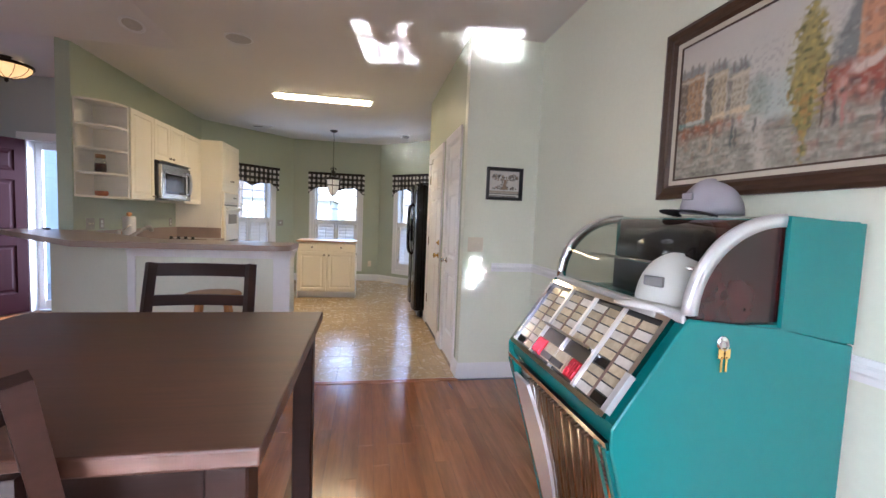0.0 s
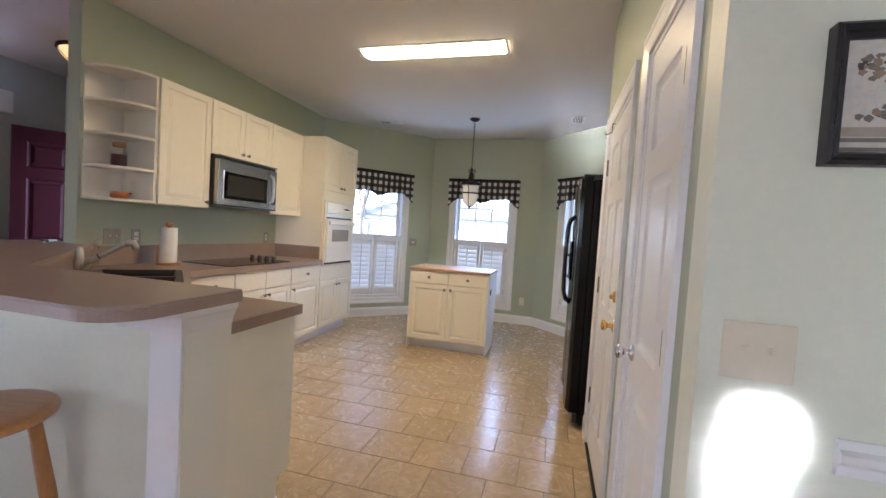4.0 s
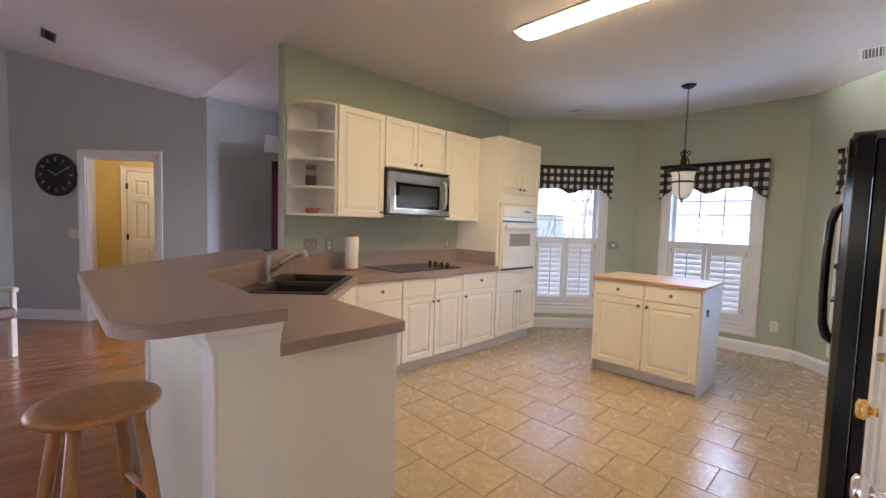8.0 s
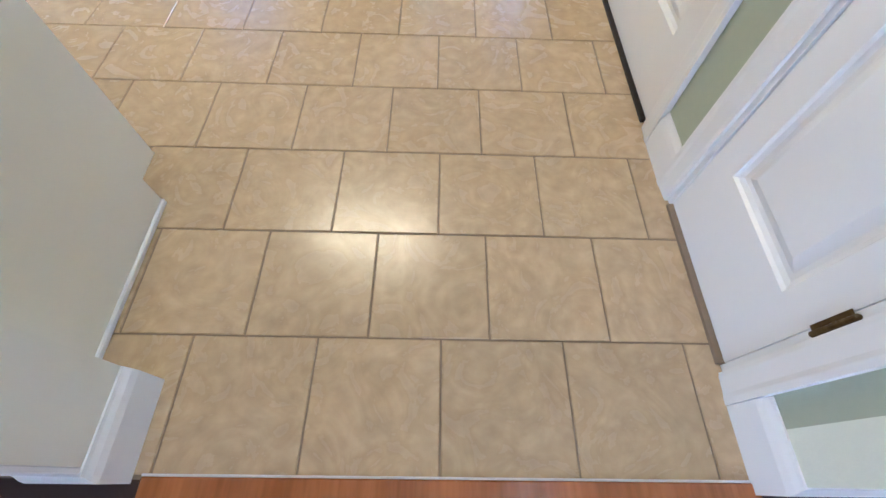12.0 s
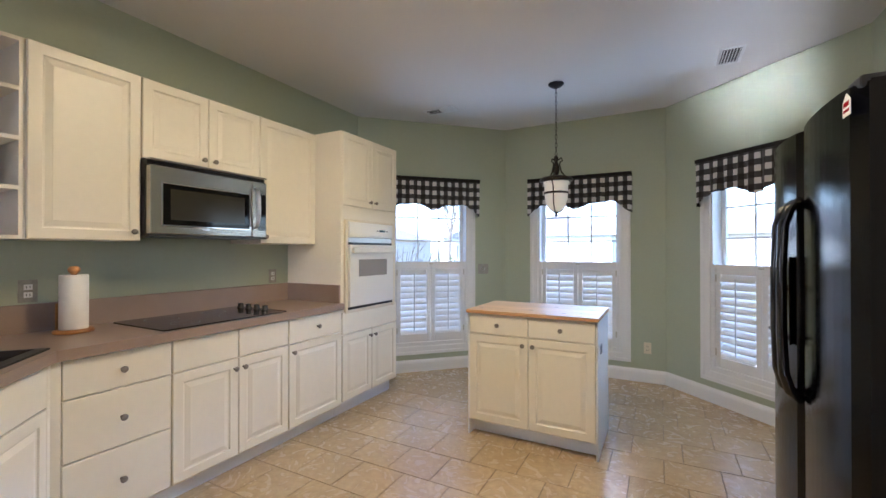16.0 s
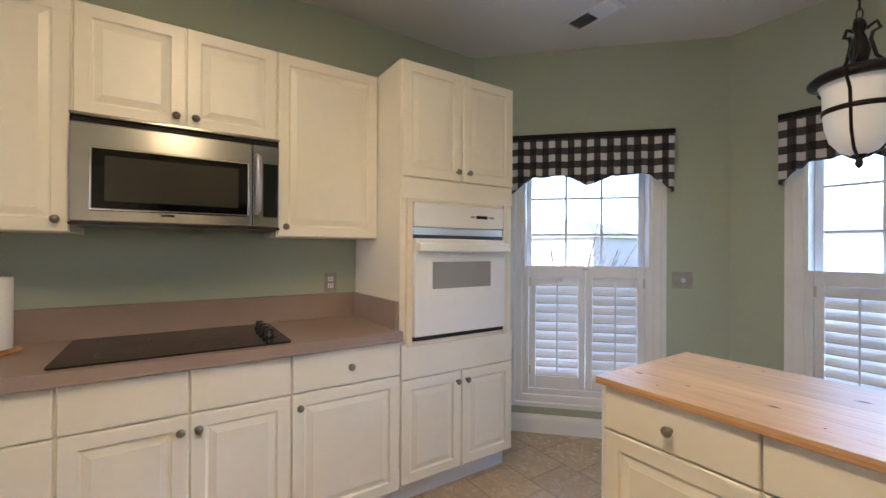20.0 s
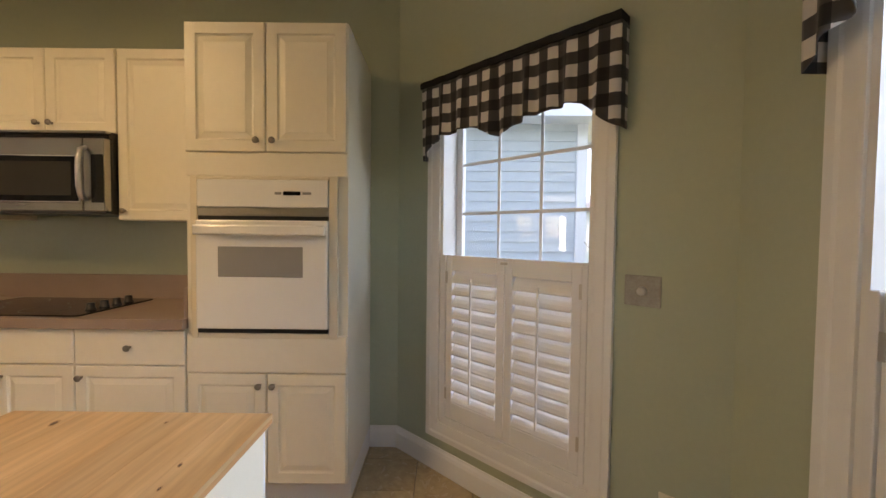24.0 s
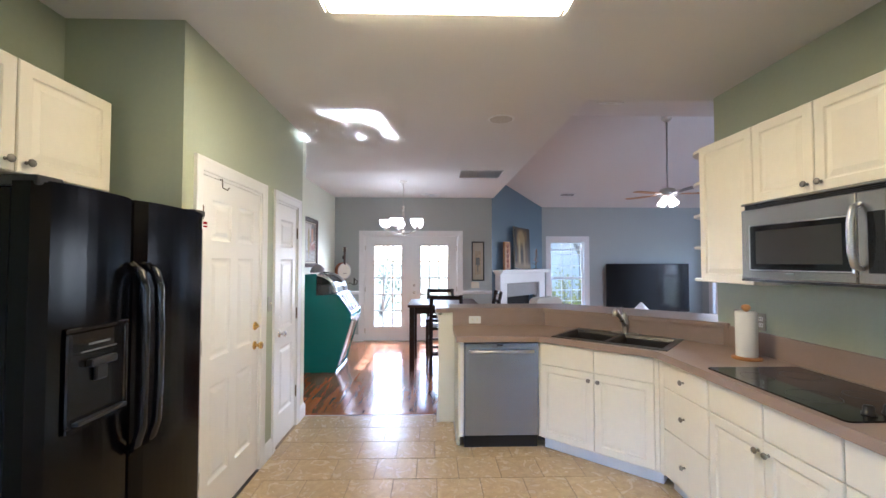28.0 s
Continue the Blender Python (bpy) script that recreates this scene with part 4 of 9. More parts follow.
# living room windows
def living_window(name, loc, rz, w, label):
    t = thing(name, loc, rz, label, "window", "living room windows", "structure")
    casing(t, w, 2.03, 0.09, 0.02, True, 0.32)
    part("jamb", boxes((0, 0, 0.32, 0.02, 0.15, 2.03), (w - 0.02, 0, 0.32, w, 0.15, 2.03), (0.02, 0, 2.01, w - 0.02, 0.15, 2.03), (0.02, 0, 0.32, w - 0.02, 0.15, 0.34)), TRIM, t)
    sash(t, "upper_sash", 0.022, w - 0.022, 1.14, 2.008, 0.105, 3, 3)
    sash(t, "lower_sash", 0.022, w - 0.022, 0.342, 1.18, 0.072, 3, 3)
    bl = part("blind", boxes((0.03, 0.008, 1.80, w - 0.03, 0.058, 1.822), (0.025, 0.005, 1.99, w - 0.025, 0.06, 2.008)), BLIND, t, "raised white slat blind")
    for i in range(8):
        part("slat", boxes((0.03, 0.01, 1.83 + i * 0.02, w - 0.03, 0.055, 1.833 + i * 0.02)), BLIND, bl)
    return t


living_window("window_4", (-0.53, -5.20, 0), 180, 0.82, "white living room window with a raised blind")
living_window("window_5", (-4.07, -4.85, 0), 90, 0.90, "white living room window with a raised blind")
# window_6 is unseen, added for more light in the living room
living_window("window_6", (-4.07, -3.75, 0), 90, 0.90, "white living room window with a raised blind")

# front doorway: open maroon leaf and glass storm door
fr = thing("front_doorway", (-1.33, 2.5, 0), 0, "white cased front doorway with a glass storm door", "door", kind="structure")
casing(fr, 0.93, 2.08)
jamb(fr, 0.93, 2.08, 0.15)
sd = part("storm_door", boxes((0.02, 0.12, 0.01, 0.09, 0.15, 2.06), (0.84, 0.12, 0.01, 0.91, 0.15, 2.06), (0.09, 0.12, 0.01, 0.84, 0.15, 0.12), (0.09, 0.12, 1.97, 0.84, 0.15, 2.06), bev=0.003), VINYL, fr)
g = part("pane", boxes((0.09, 0.133, 0.12, 0.84, 0.137, 1.97)), GLASS, sd)
g.visible_shadow = False
part("push_bar", boxes((0.09, 0.10, 0.90, 0.84, 0.118, 0.935), bev=0.003), IRON, sd, "dark push bar")
lf = thing("front_door", (-1.305, 2.475, 0), -118, "maroon six-panel front door standing open", "door", kind="structure")
leaf = part("door_leaf", panel_door_bm(0.89, 2.05, 0.045), MAROON, lf, loc=(0, -0.03, 0.012))
knob(leaf, 0.825, 0.93, -0.0225, BRASS)
bm = boxes((0.36, -0.027, 1.46, 0.375, -0.0225, 1.54), (0.41, -0.027, 1.46, 0.455, -0.0225, 1.475), (0.41, -0.027, 1.525, 0.455, -0.0225, 1.54), (0.49, -0.027, 1.46, 0.505, -0.0225, 1.54))
part("house_number", bm, NICKEL, leaf, "small metal house numbers")

# hall opening casing and the door in the hall
ho = thing("hall_opening", (*hall_pt(0.945, 0), 0), 45, "white cased opening into a yellow hall", "door frame", kind="structure")
casing(ho, 0.87, 2.05, 0.09)
jamb(ho, 0.87, 2.05, 0.12)
hd = thing("door_3", (-4.80, 0.63, 0), 90, "white six-panel hall door", "door", kind="structure")
casing(hd, 0.66, 2.045, 0.07)
lf = part("door_leaf", panel_door_bm(0.64, 2.02), DOORW, hd, loc=(0.01, -0.004, 0.01))
knob(lf, 0.58, 0.93, -0.0175, NICKEL)
for z in (0.25, 1.0, 1.8):
    hinge(hd, 0.006, z, -0.024, IRON)

# ---- kitchen cabinets ----
def cab_door_bm(w, h, t=0.019, frame=0.052, flat=False):
    """A foil-wrapped raised-panel door, x 0..w, z 0..h, back at y 0."""
    bm = bmesh.new()
    steps = [(0.0, 0.0), (0.0, t - 0.004), (0.004, t)]
    if h > 0.25 and not flat:
        steps += [(frame, t), (frame + 0.005, t - 0.0065), (frame + 0.011, t - 0.008), (frame + 0.036, t - 0.0015), (frame + 0.038, t - 0.0005)]
    rect_steps(bm, 0, 0, w, h, steps)
    return bm


def pull(parent, x, y, z):
    return part("knob", turned([(0.008, 0), (0.006, -0.004), (0.005, -0.012), (0.010, -0.016), (0.0155, -0.021), (0.0155, -0.026), (0.011, -0.031), (0.0, -0.0325)], 14, axis="y"), PEWTER, parent, "", True, loc=(x, y, z))


def front(cab, kind, x0, x1, z0, z1, depth, knobs=()):
    g = 0.0015
    nm = "drawer_front" if kind == "drawer" else ("door" if kind == "door" else "panel")
    f = part(nm, cab_door_bm(x1 - x0 - 2 * g, z1 - z0 - 2 * g, flat=kind == "drawer"), CAB, cab, loc=(x0 + g, -depth, z0 + g))
    for kx, kz in knobs:
        pull(f, kx - x0 - g, -0.019, kz - z0 - g)
    return f


def base_cab(name, loc, rz, w, depth, label, fronts, group="base cabinets", toe=True, back=0.0):
    """fronts: (kind, x0, x1, z0, z1, knobs)."""
    c = thing(name, loc, rz, label, "cabinet", group)
    part("body", boxes((0, -depth, 0.105, w, back, 0.876)), CAB, c)
    if toe:
        part("toe_kick", boxes((0, -depth + 0.07, 0.0, w, back, 0.105)), TRIM, c)
    for k in fronts:
        front(c, k[0], k[1], k[2], k[3], k[4], depth, k[5] if len(k) > 5 else ())
    return c


D0 = 0.60
base_cab("drawer_cabinet", (0, 1.40, 0), 90, 0.494, D0, "cream white base cabinet with three drawers", [
    ("drawer", 0.045, 0.490, 0.700, 0.872, [(0.268, 0.786)]), ("drawer", 0.045, 0.490, 0.425, 0.697, [(0.268, 0.561)]), ("drawer", 0.045, 0.490, 0.115, 0.422, [(0.268, 0.27)])])
corner_filler = thing("cabinet_filler", (0, 1.40, 0), 90, "narrow cream filler strip in the cabinet corner", "panel")
part("filler", boxes((-0.012, -0.6185, 0.108, 0.0435, -0.6005, 0.874), bev=0.002), CAB, corner_filler)
base_cab("base_cabinet", (0, 1.894, 0), 90, 0.762, D0, "cream white two-door base cabinet under the cooktop", [
    ("drawer", 0.003, 0.383, 0.700, 0.872), ("drawer", 0.385, 0.760, 0.700, 0.872),
    ("door", 0.003, 0.383, 0.115, 0.697, [(0.355, 0.64)]), ("door", 0.385, 0.760, 0.115, 0.697, [(0.415, 0.64)])])
base_cab("base_cabinet", (0, 2.656, 0), 90, 0.534, D0, "cream white base cabinet with one drawer and door", [
    ("drawer", 0.003, 0.53, 0.700, 0.872, [(0.268, 0.786)]), ("door", 0.003, 0.53, 0.115, 0.697, [(0.035, 0.64)])])
# oven cabinet
oc = thing("oven_cabinet", (0, 3.192, 0), 90, "tall cream white cabinet holding a built-in oven", "cabinet", "tall cabinets")
OWD = 0.765
for nm, b_ in (("lower_body", (0, -0.60, 0.125, OWD, 0, 0.845)), ("upper_body", (0, -0.60, 1.598, OWD, 0, 2.315)), ("side_stile", (0, -0.60, 0.845, 0.045, 0, 1.598)), ("side_stile", (OWD - 0.055, -0.60, 0.845, OWD, 0, 1.598)), ("back_panel", (0.045, -0.05, 0.845, OWD - 0.055, 0, 1.598))):
    part(nm, boxes(b_), CAB, oc)
part("toe_kick", boxes((0, -0.53, 0.0, OWD, 0, 0.125)), TRIM, oc)
part("face_panel", boxes((0.003, -0.618, 0.67, OWD - 0.003, -0.60, 0.848), bev=0.003), CAB, oc)
part("face_panel", boxes((0.003, -0.612, 1.602, OWD - 0.003, -0.60, 1.71), bev=0.003), CAB, oc)
front(oc, "door", 0.003, 0.381, 0.13, 0.665, 0.60, [(0.35, 0.61)])
front(oc, "door", 0.384, 0.762, 0.13, 0.665, 0.60, [(0.415, 0.61)])
front(oc, "door", 0.003, 0.381, 1.714, 2.312, 0.60, [(0.345, 1.765)])
front(oc, "door", 0.384, 0.762, 1.714, 2.312, 0.60, [(0.42, 1.765)])
# wall oven
ov = thing("wall_oven", (0, 3.192, 0), 90, "white built-in wall oven with a grey window", "oven")
part("chassis", boxes((0.05, -0.60, 0.85, OWD - 0.06, -0.06, 1.593)), OVENW, ov)
part("trim_frame", boxes((0.03, -0.625, 0.835, 0.062, -0.601, 1.602), (OWD - 0.085, -0.625, 0.835, OWD - 0.045, -0.601, 1.602), (0.062, -0.622, 1.585, OWD - 0.085, -0.601, 1.602), (0.062, -0.622, 0.835, OWD - 0.085, -0.601, 0.862), bev=0.003), CREAM, ov)
cp = part("control_panel", boxes((0.064, -0.632, 1.455, OWD - 0.087, -0.601, 1.584), bev=0.004), OVENW, ov)
part("clock_display", boxes((0.47, -0.634, 1.512, 0.55, -0.6322, 1.53)), BLACKG, cp, "dark clock display")
part("button", boxes((0.43, -0.634, 1.515, 0.46, -0.6322, 1.527)), OVENG, cp)
part("button", boxes((0.56, -0.634, 1.515, 0.60, -0.6322, 1.527)), OVENG, cp)
part("vent", boxes((0.064, -0.618, 1.415, OWD - 0.087, -0.601, 1.452), (0.07, -0.626, 1.425, OWD - 0.093, -0.618, 1.436)), NICKEL, ov, "grey vent slot")
part("vent_gap", boxes((0.064, -0.6195, 1.396, OWD - 0.087, -0.601, 1.415)), BLACKP, ov)
od = part("oven_door", boxes((0.064, -0.645, 0.885, OWD - 0.087, -0.603, 1.395), bev=0.006, seg=2), OVENW, ov)
part("window", boxes((0.17, -0.6475, 1.13, 0.565, -0.6452, 1.272), bev=0.0008), OVENG, od, "grey patterned oven window")
hb = boxes((0.068, -0.682, 1.325, OWD - 0.09, -0.655, 1.372), bev=0.008, seg=2)
box(hb, 0.08, -0.66, 1.335, 0.11, -0.643, 1.362)
box(hb, OWD - 0.14, -0.66, 1.335, OWD - 0.11, -0.643, 1.362)
part("handle", hb, OVENW, od, "white bar handle")
part("drip_strip", boxes((0.064, -0.628, 0.863, OWD - 0.087, -0.603, 0.882)), BLACKP, ov)

# upper cabinets
UZ0, UZ1, UD = 1.397, 2.312, 0.312


def upper(name, y0, w, z0, label, doors):
    c = thing(name, (0, y0, 0), 90, label, "cabinet", "upper cabinets")
    part("body", boxes((0, -UD, z0, w, 0, UZ1)), CAB, c)
    for x0, x1, kx in doors:
        front(c, "door", x0, x1, z0, UZ1, UD, [(kx, z0 + 0.05)])
    return c


upper("upper_cabinet", 1.415, 0.472, UZ0, "cream white single-door upper cabinet", [(0.004, 0.470, 0.43)])
upper("upper_cabinet", 1.888, 0.762, 1.862, "cream white two-door cabinet over the microwave", [(0.002, 0.380, 0.345), (0.382, 0.760, 0.417)])
upper("upper_cabinet", 2.651, 0.540, UZ0, "cream white single-door upper cabinet", [(0.002, 0.537, 0.04)])

# curved open end shelves
sh = thing("open_shelf_unit", (0, 1.13, 0), 90, "cream white curved open end shelf unit", "shelf")
part("back_panel", boxes((0, -0.012, UZ0, 0.285, 0.0, UZ1)), CABIN, sh)
part("side_panel", boxes((0.268, -UD, UZ0, 0.284, -0.012, UZ1)), CAB, sh)
for z in (UZ0, 1.62, 1.845, 2.07, UZ1 - 0.018):
    pts = [(0.268, -0.012), (0.0, -0.012)] + [(0.268 - 0.268 * math.cos(a), -0.012 - 0.30 * math.sin(a)) for a in [math.pi / 2 * i / 12 for i in range(1, 13)]]
    bm = bmesh.new()
    prism(bm, pts, z, z + 0.018)
    part("shelf", bm, CAB, sh)
jar = thing("storage_jar", (0.14, 1.275, 1.6385), 0, "clear glass jar with cork lid and dark red contents", "jar")
part("jar_glass", turned([(0.042, 0), (0.048, 0.006), (0.048, 0.10), (0.036, 0.125), (0.036, 0.14)], 20), JARGLASS, jar, "", True)
part("contents", turned([(0.040, 0.004), (0.045, 0.01), (0.045, 0.085), (0.0, 0.088)], 20), JARRED, jar, "dark red contents", True)
part("lid", turned([(0.038, 0.138), (0.040, 0.142), (0.040, 0.168), (0.036, 0.172), (0.0, 0.172)], 20), CORK, jar, "wooden lid")
bowl = thing("clay_bowl", (0.14, 1.285, 1.4155), 0, "small terracotta bowl with a stub handle", "bowl")
part("bowl", turned([(0.04, 0), (0.052, 0.008), (0.054, 0.03), (0.05, 0.047), (0.044, 0.047), (0.042, 0.02), (0.0, 0.012)], 20), TERRA, bowl, "", True)
part("handle", bar([(0.0, 0.045, 0.036), (0, 0.07, 0.042), (0, 0.085, 0.046)], [0.012, 0.009, 0.007]), TERRA, bowl, "", True)

# microwave
mw = thing("microwave_oven", (0, 1.890, 0), 90, "stainless steel over-the-range microwave with black window", "microwave")
part("body", boxes((0, -0.36, 1.425, 0.758, 0, 1.858)), BLACKP, mw)
part("top_vent", boxes((0.0, -0.378, 1.822, 0.758, -0.36, 1.845)), BLACKP, mw, "dark top vent slot")
for i in range(3):
    part("vent_slat", boxes((0.004, -0.386, 1.8245 + 0.0075 * i, 0.754, -0.378, 1.8265 + 0.0075 * i)), BLACKP, mw)
part("top_rail", boxes((0.0, -0.403, 1.845, 0.758, -0.36, 1.858), bev=0.003), STEELH, mw, "steel rail over the vent")
dr = part("door", boxes((0.003, -0.405, 1.438, 0.638, -0.361, 1.820), bev=0.006, seg=2), STEELH, mw, "brushed steel door")
bm = bmesh.new()
rect_steps(bm, 0.060, 1.481, 0.627, 1.733, [(0.0, 0.4052), (0.003, 0.4095), (0.007, 0.4095), (0.011, 0.4062)], cap=False)
part("window_bezel", bm, CHROME, dr, "bright steel bezel")
part("window", boxes((0.069, -0.4075, 1.490, 0.618, -0.4052, 1.724), bev=0.0008), MWGLASS, dr, "black glass window")
part("mesh_screen", boxes((0.108, -0.4082, 1.520, 0.580, -0.4076, 1.697), bev=0.0002), MWMESH, dr, "dark brown perforated screen")
h = bmesh.new()
tube(h, [(0.657, -0.405, 1.50), (0.657, -0.437, 1.515), (0.657, -0.448, 1.57), (0.657, -0.450, 1.64), (0.657, -0.448, 1.70), (0.657, -0.437, 1.755), (0.657, -0.405, 1.77)], [0.010, 0.014, 0.015, 0.015, 0.015, 0.014, 0.010], 12)
part("handle", h, STEEL, mw, "curved steel handle", True)
cp = part("control_panel", boxes((0.640, -0.405, 1.438, 0.755, -0.361, 1.820), bev=0.006, seg=2), STEELH, mw)
part("keypad", boxes((0.684, -0.4072, 1.485, 0.749, -0.4052, 1.735), bev=0.0006), BLACKG, cp, "black keypad")
for r in range(6):
    for c in range(3):
        part("key", boxes((0.690 + c * 0.019, -0.4079, 1.50 + r * 0.028, 0.702 + c * 0.019, -0.4073, 1.509 + r * 0.028)), SCREEN, cp)
part("display", boxes((0.691, -0.4079, 1.69, 0.742, -0.4073, 1.72)), SCREEN, cp)
part("badge", boxes((0.29, -0.4088, 1.468, 0.34, -0.4053, 1.476)), CHROME, dr)
part("base_grille", boxes((0.0, -0.405, 1.425, 0.758, -0.36, 1.437)), BLACKP, mw)

# ---- corner sink cabinet, dishwasher, peninsula ----
DIAG = 138.0
ux, uy = math.cos(radians(DIAG)), math.sin(radians(DIAG))
FA = Vector((1.275, 0.80))   # front corner beside the dishwasher
FB = Vector((0.615, 1.395))  # front corner beside the drawers
sl = (FB - FA).length
sang = math.degrees(math.atan2(FB.y - FA.y, FB.x - FA.x))
sc = thing("sink_cabinet", (FA.x, FA.y, 0), sang, "cream white angled sink base cabinet with two doors", "cabinet", "base cabinets")
part("body", boxes((0, 0.0, 0.105, sl, 0.45, 0.74), (0, 0.0, 0.74, sl, 0.04, 0.876)), CAB, sc)
part("toe_kick", boxes((0.0, 0.07, 0.0, sl, 0.40, 0.105)), TRIM, sc)
for a, b, kx in ((0.01, sl / 2 - 0.001, sl / 2 - 0.035), (sl / 2 + 0.001, sl - 0.03, sl / 2 + 0.035)):
    front(sc, "drawer", a, b, 0.700, 0.872, 0.0)
    front(sc, "door", a, b, 0.115, 0.697, 0.0, [(kx, 0.64)])
part("filler", boxes((sl - 0.028, -0.017, 0.115, sl - 0.002, 0.0, 0.872), bev=0.002), CAB, sc)
# dishwasher
dw = thing("dishwasher", (1.905, 0.20, 0), 180, "stainless steel dishwasher with a bar handle", "dishwasher")
part("tub", boxes((0.005, -0.56, 0.10, 0.615, -0.02, 0.868)), BLACKP, dw)
dd = part("door", boxes((0.006, -0.605, 0.118, 0.614, -0.562, 0.868), bev=0.006, seg=2), STEELDW, dw, "brushed steel door")
part("latch", boxes((0.27, -0.607, 0.842, 0.32, -0.6052, 0.858)), BLACKP, dd)
h = bmesh.new()
tube(h, [(0.05, -0.605, 0.80), (0.055, -0.635, 0.802), (0.11, -0.645, 0.803), (0.31, -0.650, 0.804), (0.51, -0.645, 0.803), (0.565, -0.635, 0.802), (0.57, -0.605, 0.80)], 0.011, 10)
part("handle", h, STEEL, dd, "steel bar handle", True)
part("toe_kick", boxes((0.006, -0.54, 0.0, 0.614, -0.45, 0.116)), BLACKP, dw)
# peninsula end panel and filler
pen = thing("peninsula_end_panel", (1.905, 0.205, 0), 0, "off-white painted panel closing the peninsula end", "panel")
bm = bmesh.new()
prism(bm, [(0.0, 0.0), (0.50, 0.0), (0.50, 0.105), (0.592, 0.105), (0.592, 0.876), (0.0, 0.876)], 0.030, 0.046, "x")
part("side_panel", bm, PANELP, pen)
part("filler", boxes((0.001, 0.555, 0.105, 0.0295, 0.58, 0.876)), TRIM, pen)
part("shoe_moulding", boxes((0.046, 0.0, 0.0, 0.057, 0.50, 0.02), bev=0.004), TRIM, pen)
fl = thing("cabinet_filler", (1.275, 0.60, 0), 0, "narrow cream filler beside the dishwasher", "panel")
part("filler", boxes((-0.005, 0.0, 0.105, 0.012, 0.188, 0.876)), CAB, fl)

# raised bar wall: straight run and angled run
bw = bmesh.new()
BO = [(2.075, 0.02), (1.0, 0.02), (-0.12, 1.0), (-0.12, 1.108), (-0.002, 1.108), (1.06, 0.195), (2.075, 0.195)]
prism(bw, BO, -0.05, 1.046)
tagged(part("wall_bar", bw, PALE), "pale green half wall under the raised bar", kind="structure")
part("wall_bar_end", boxes((2.075, 0.0197, 0.0, 2.105, 0.203, 1.018)), PANELP, None, "off-white end board of the bar wall", kind="structure")
part("wall_bar_return", boxes((1.953, 0.195, 0.0, 2.075, 0.203, 1.018)), PANELP, None, "off-white return board of the bar wall", kind="structure")
bm = bmesh.new()
for x0, y0, x1, y1 in ((1.985, 0.008, 2.105, 0.0195), (1.0, 0.008, 1.05, 0.02)):
    box(bm, x0, y0, 0.0, x1, y1, 1.018, bev=0.002)
part("bar_corner_board", bm, TRIM, None, "white corner boards on the bar wall", kind="structure")
bm = bmesh.new()
rows = []
prof = [(0.0, 0.970), (0.004, 0.970), (0.008, 0.990), (0.018, 1.016), (0.026, 1.026), (0.026, 1.0448), (0.0, 1.0448)]
for c, d in (((1.0, 0.008), (0, -1)), ((2.103, 0.008), (1, -1)), ((2.103, 0.203), (1, 0.0))):
    rows.append([bm.verts.new((c[0] + d[0] * o, c[1] + d[1] * o, z)) for o, z in prof])
for a, b in zip(rows, rows[1:]):
    for i in range(len(prof)):
        j = (i + 1) % len(prof)
        bm.faces.new((a[i], b[i], b[j], a[j]))
bm.faces.new(rows[0])
bm.faces.new(list(reversed(rows[-1])))
part("bar_crown", bm, TRIM, None, "white cove moulding under the bar top", kind="structure")
bb = bmesh.new()
rows = []
for c, d in (((1.0, 0.02), (-0.35, -1)), ((1.985, 0.02), (0, -1)), ((1.985, 0.008), (0, -1)), ((2.105, 0.008), (1, -1)), ((2.105, 0.203), (1, 0))):
    rows.append([bb.verts.new((c[0] + d[0] * o, c[1] + d[1] * o, z)) for o, z in BASE])
for a, b in zip(rows, rows[1:]):
    for i in range(len(BASE)):
        j = (i + 1) % len(BASE)
        bb.faces.new((a[i], b[i], b[j], a[j]))
bb.faces.new(rows[0])
bb.faces.new(list(reversed(rows[-1])))
part("baseboard_bar", bb, TRIM, None, "white baseboard round the bar wall", kind="structure")


def rounded(pts, rad, n=8):
    """Rounds the corners of an outline by the radii given."""
    out = []
    m = len(pts)
    for i, p in enumerate(pts):
        r = rad[i]
        p = Vector(p)
        if r <= 0:
            out.append(tuple(p))
            continue
        a, b = Vector(pts[i - 1]) - p, Vector(pts[(i + 1) % m]) - p
        a.normalize()
        b.normalize()
        ang = a.angle(b)
        t = r / math.tan(ang / 2)
        c = p + (a + b).normalized() * (r / math.sin(ang / 2))
        s, e = p + a * t - c, p + b * t - c
        for k in range(n + 1):
            v = s.lerp(e, k / n)
            v = v.normalized() * r
            out.append(tuple(c + v))
    return out


def slab(outline, z0, z1, bev=0.004):
    bm = bmesh.new()
    prism(bm, outline, z0, z1)
    es = [e for e in bm.edges if abs(e.verts[0].co.z - e.verts[1].co.z) < 1e-6]
    bmesh.ops.bevel(bm, geom=es, offset=bev, segments=1, affect="EDGES")
    return bm


bar_counter = thing("bar_counter", (0, 0, 0), 0, "mauve brown laminate raised bar counter with rounded corner", "countertop")
part("top", slab(rounded([(2.133, 0.215), (2.133, -0.218), (0.789, -0.218), (-0.42, 0.87), (-0.42, 1.09), (-0.128, 1.235), (0.02, 1.235), (0.02, 1.205), (1.09, 0.215)],
                                             [0.004, 0.13, 0.02, 0.02, 0.02, 0.01, 0.004, 0.0, 0.0]), 1.054, 1.085), LAM, bar_counter)
part("edge_band", slab(rounded([(2.135, 0.217), (2.135, -0.220), (0.788, -0.220), (-0.422, 0.869), (-0.422, 1.092), (-0.128, 1.237), (0.022, 1.237), (0.022, 1.206), (1.091, 0.217)],
                                [0.004, 0.13, 0.02, 0.02, 0.02, 0.01, 0.004, 0.0, 0.0]), 1.0455, 1.0765, 0.002), LAM, bar_counter)

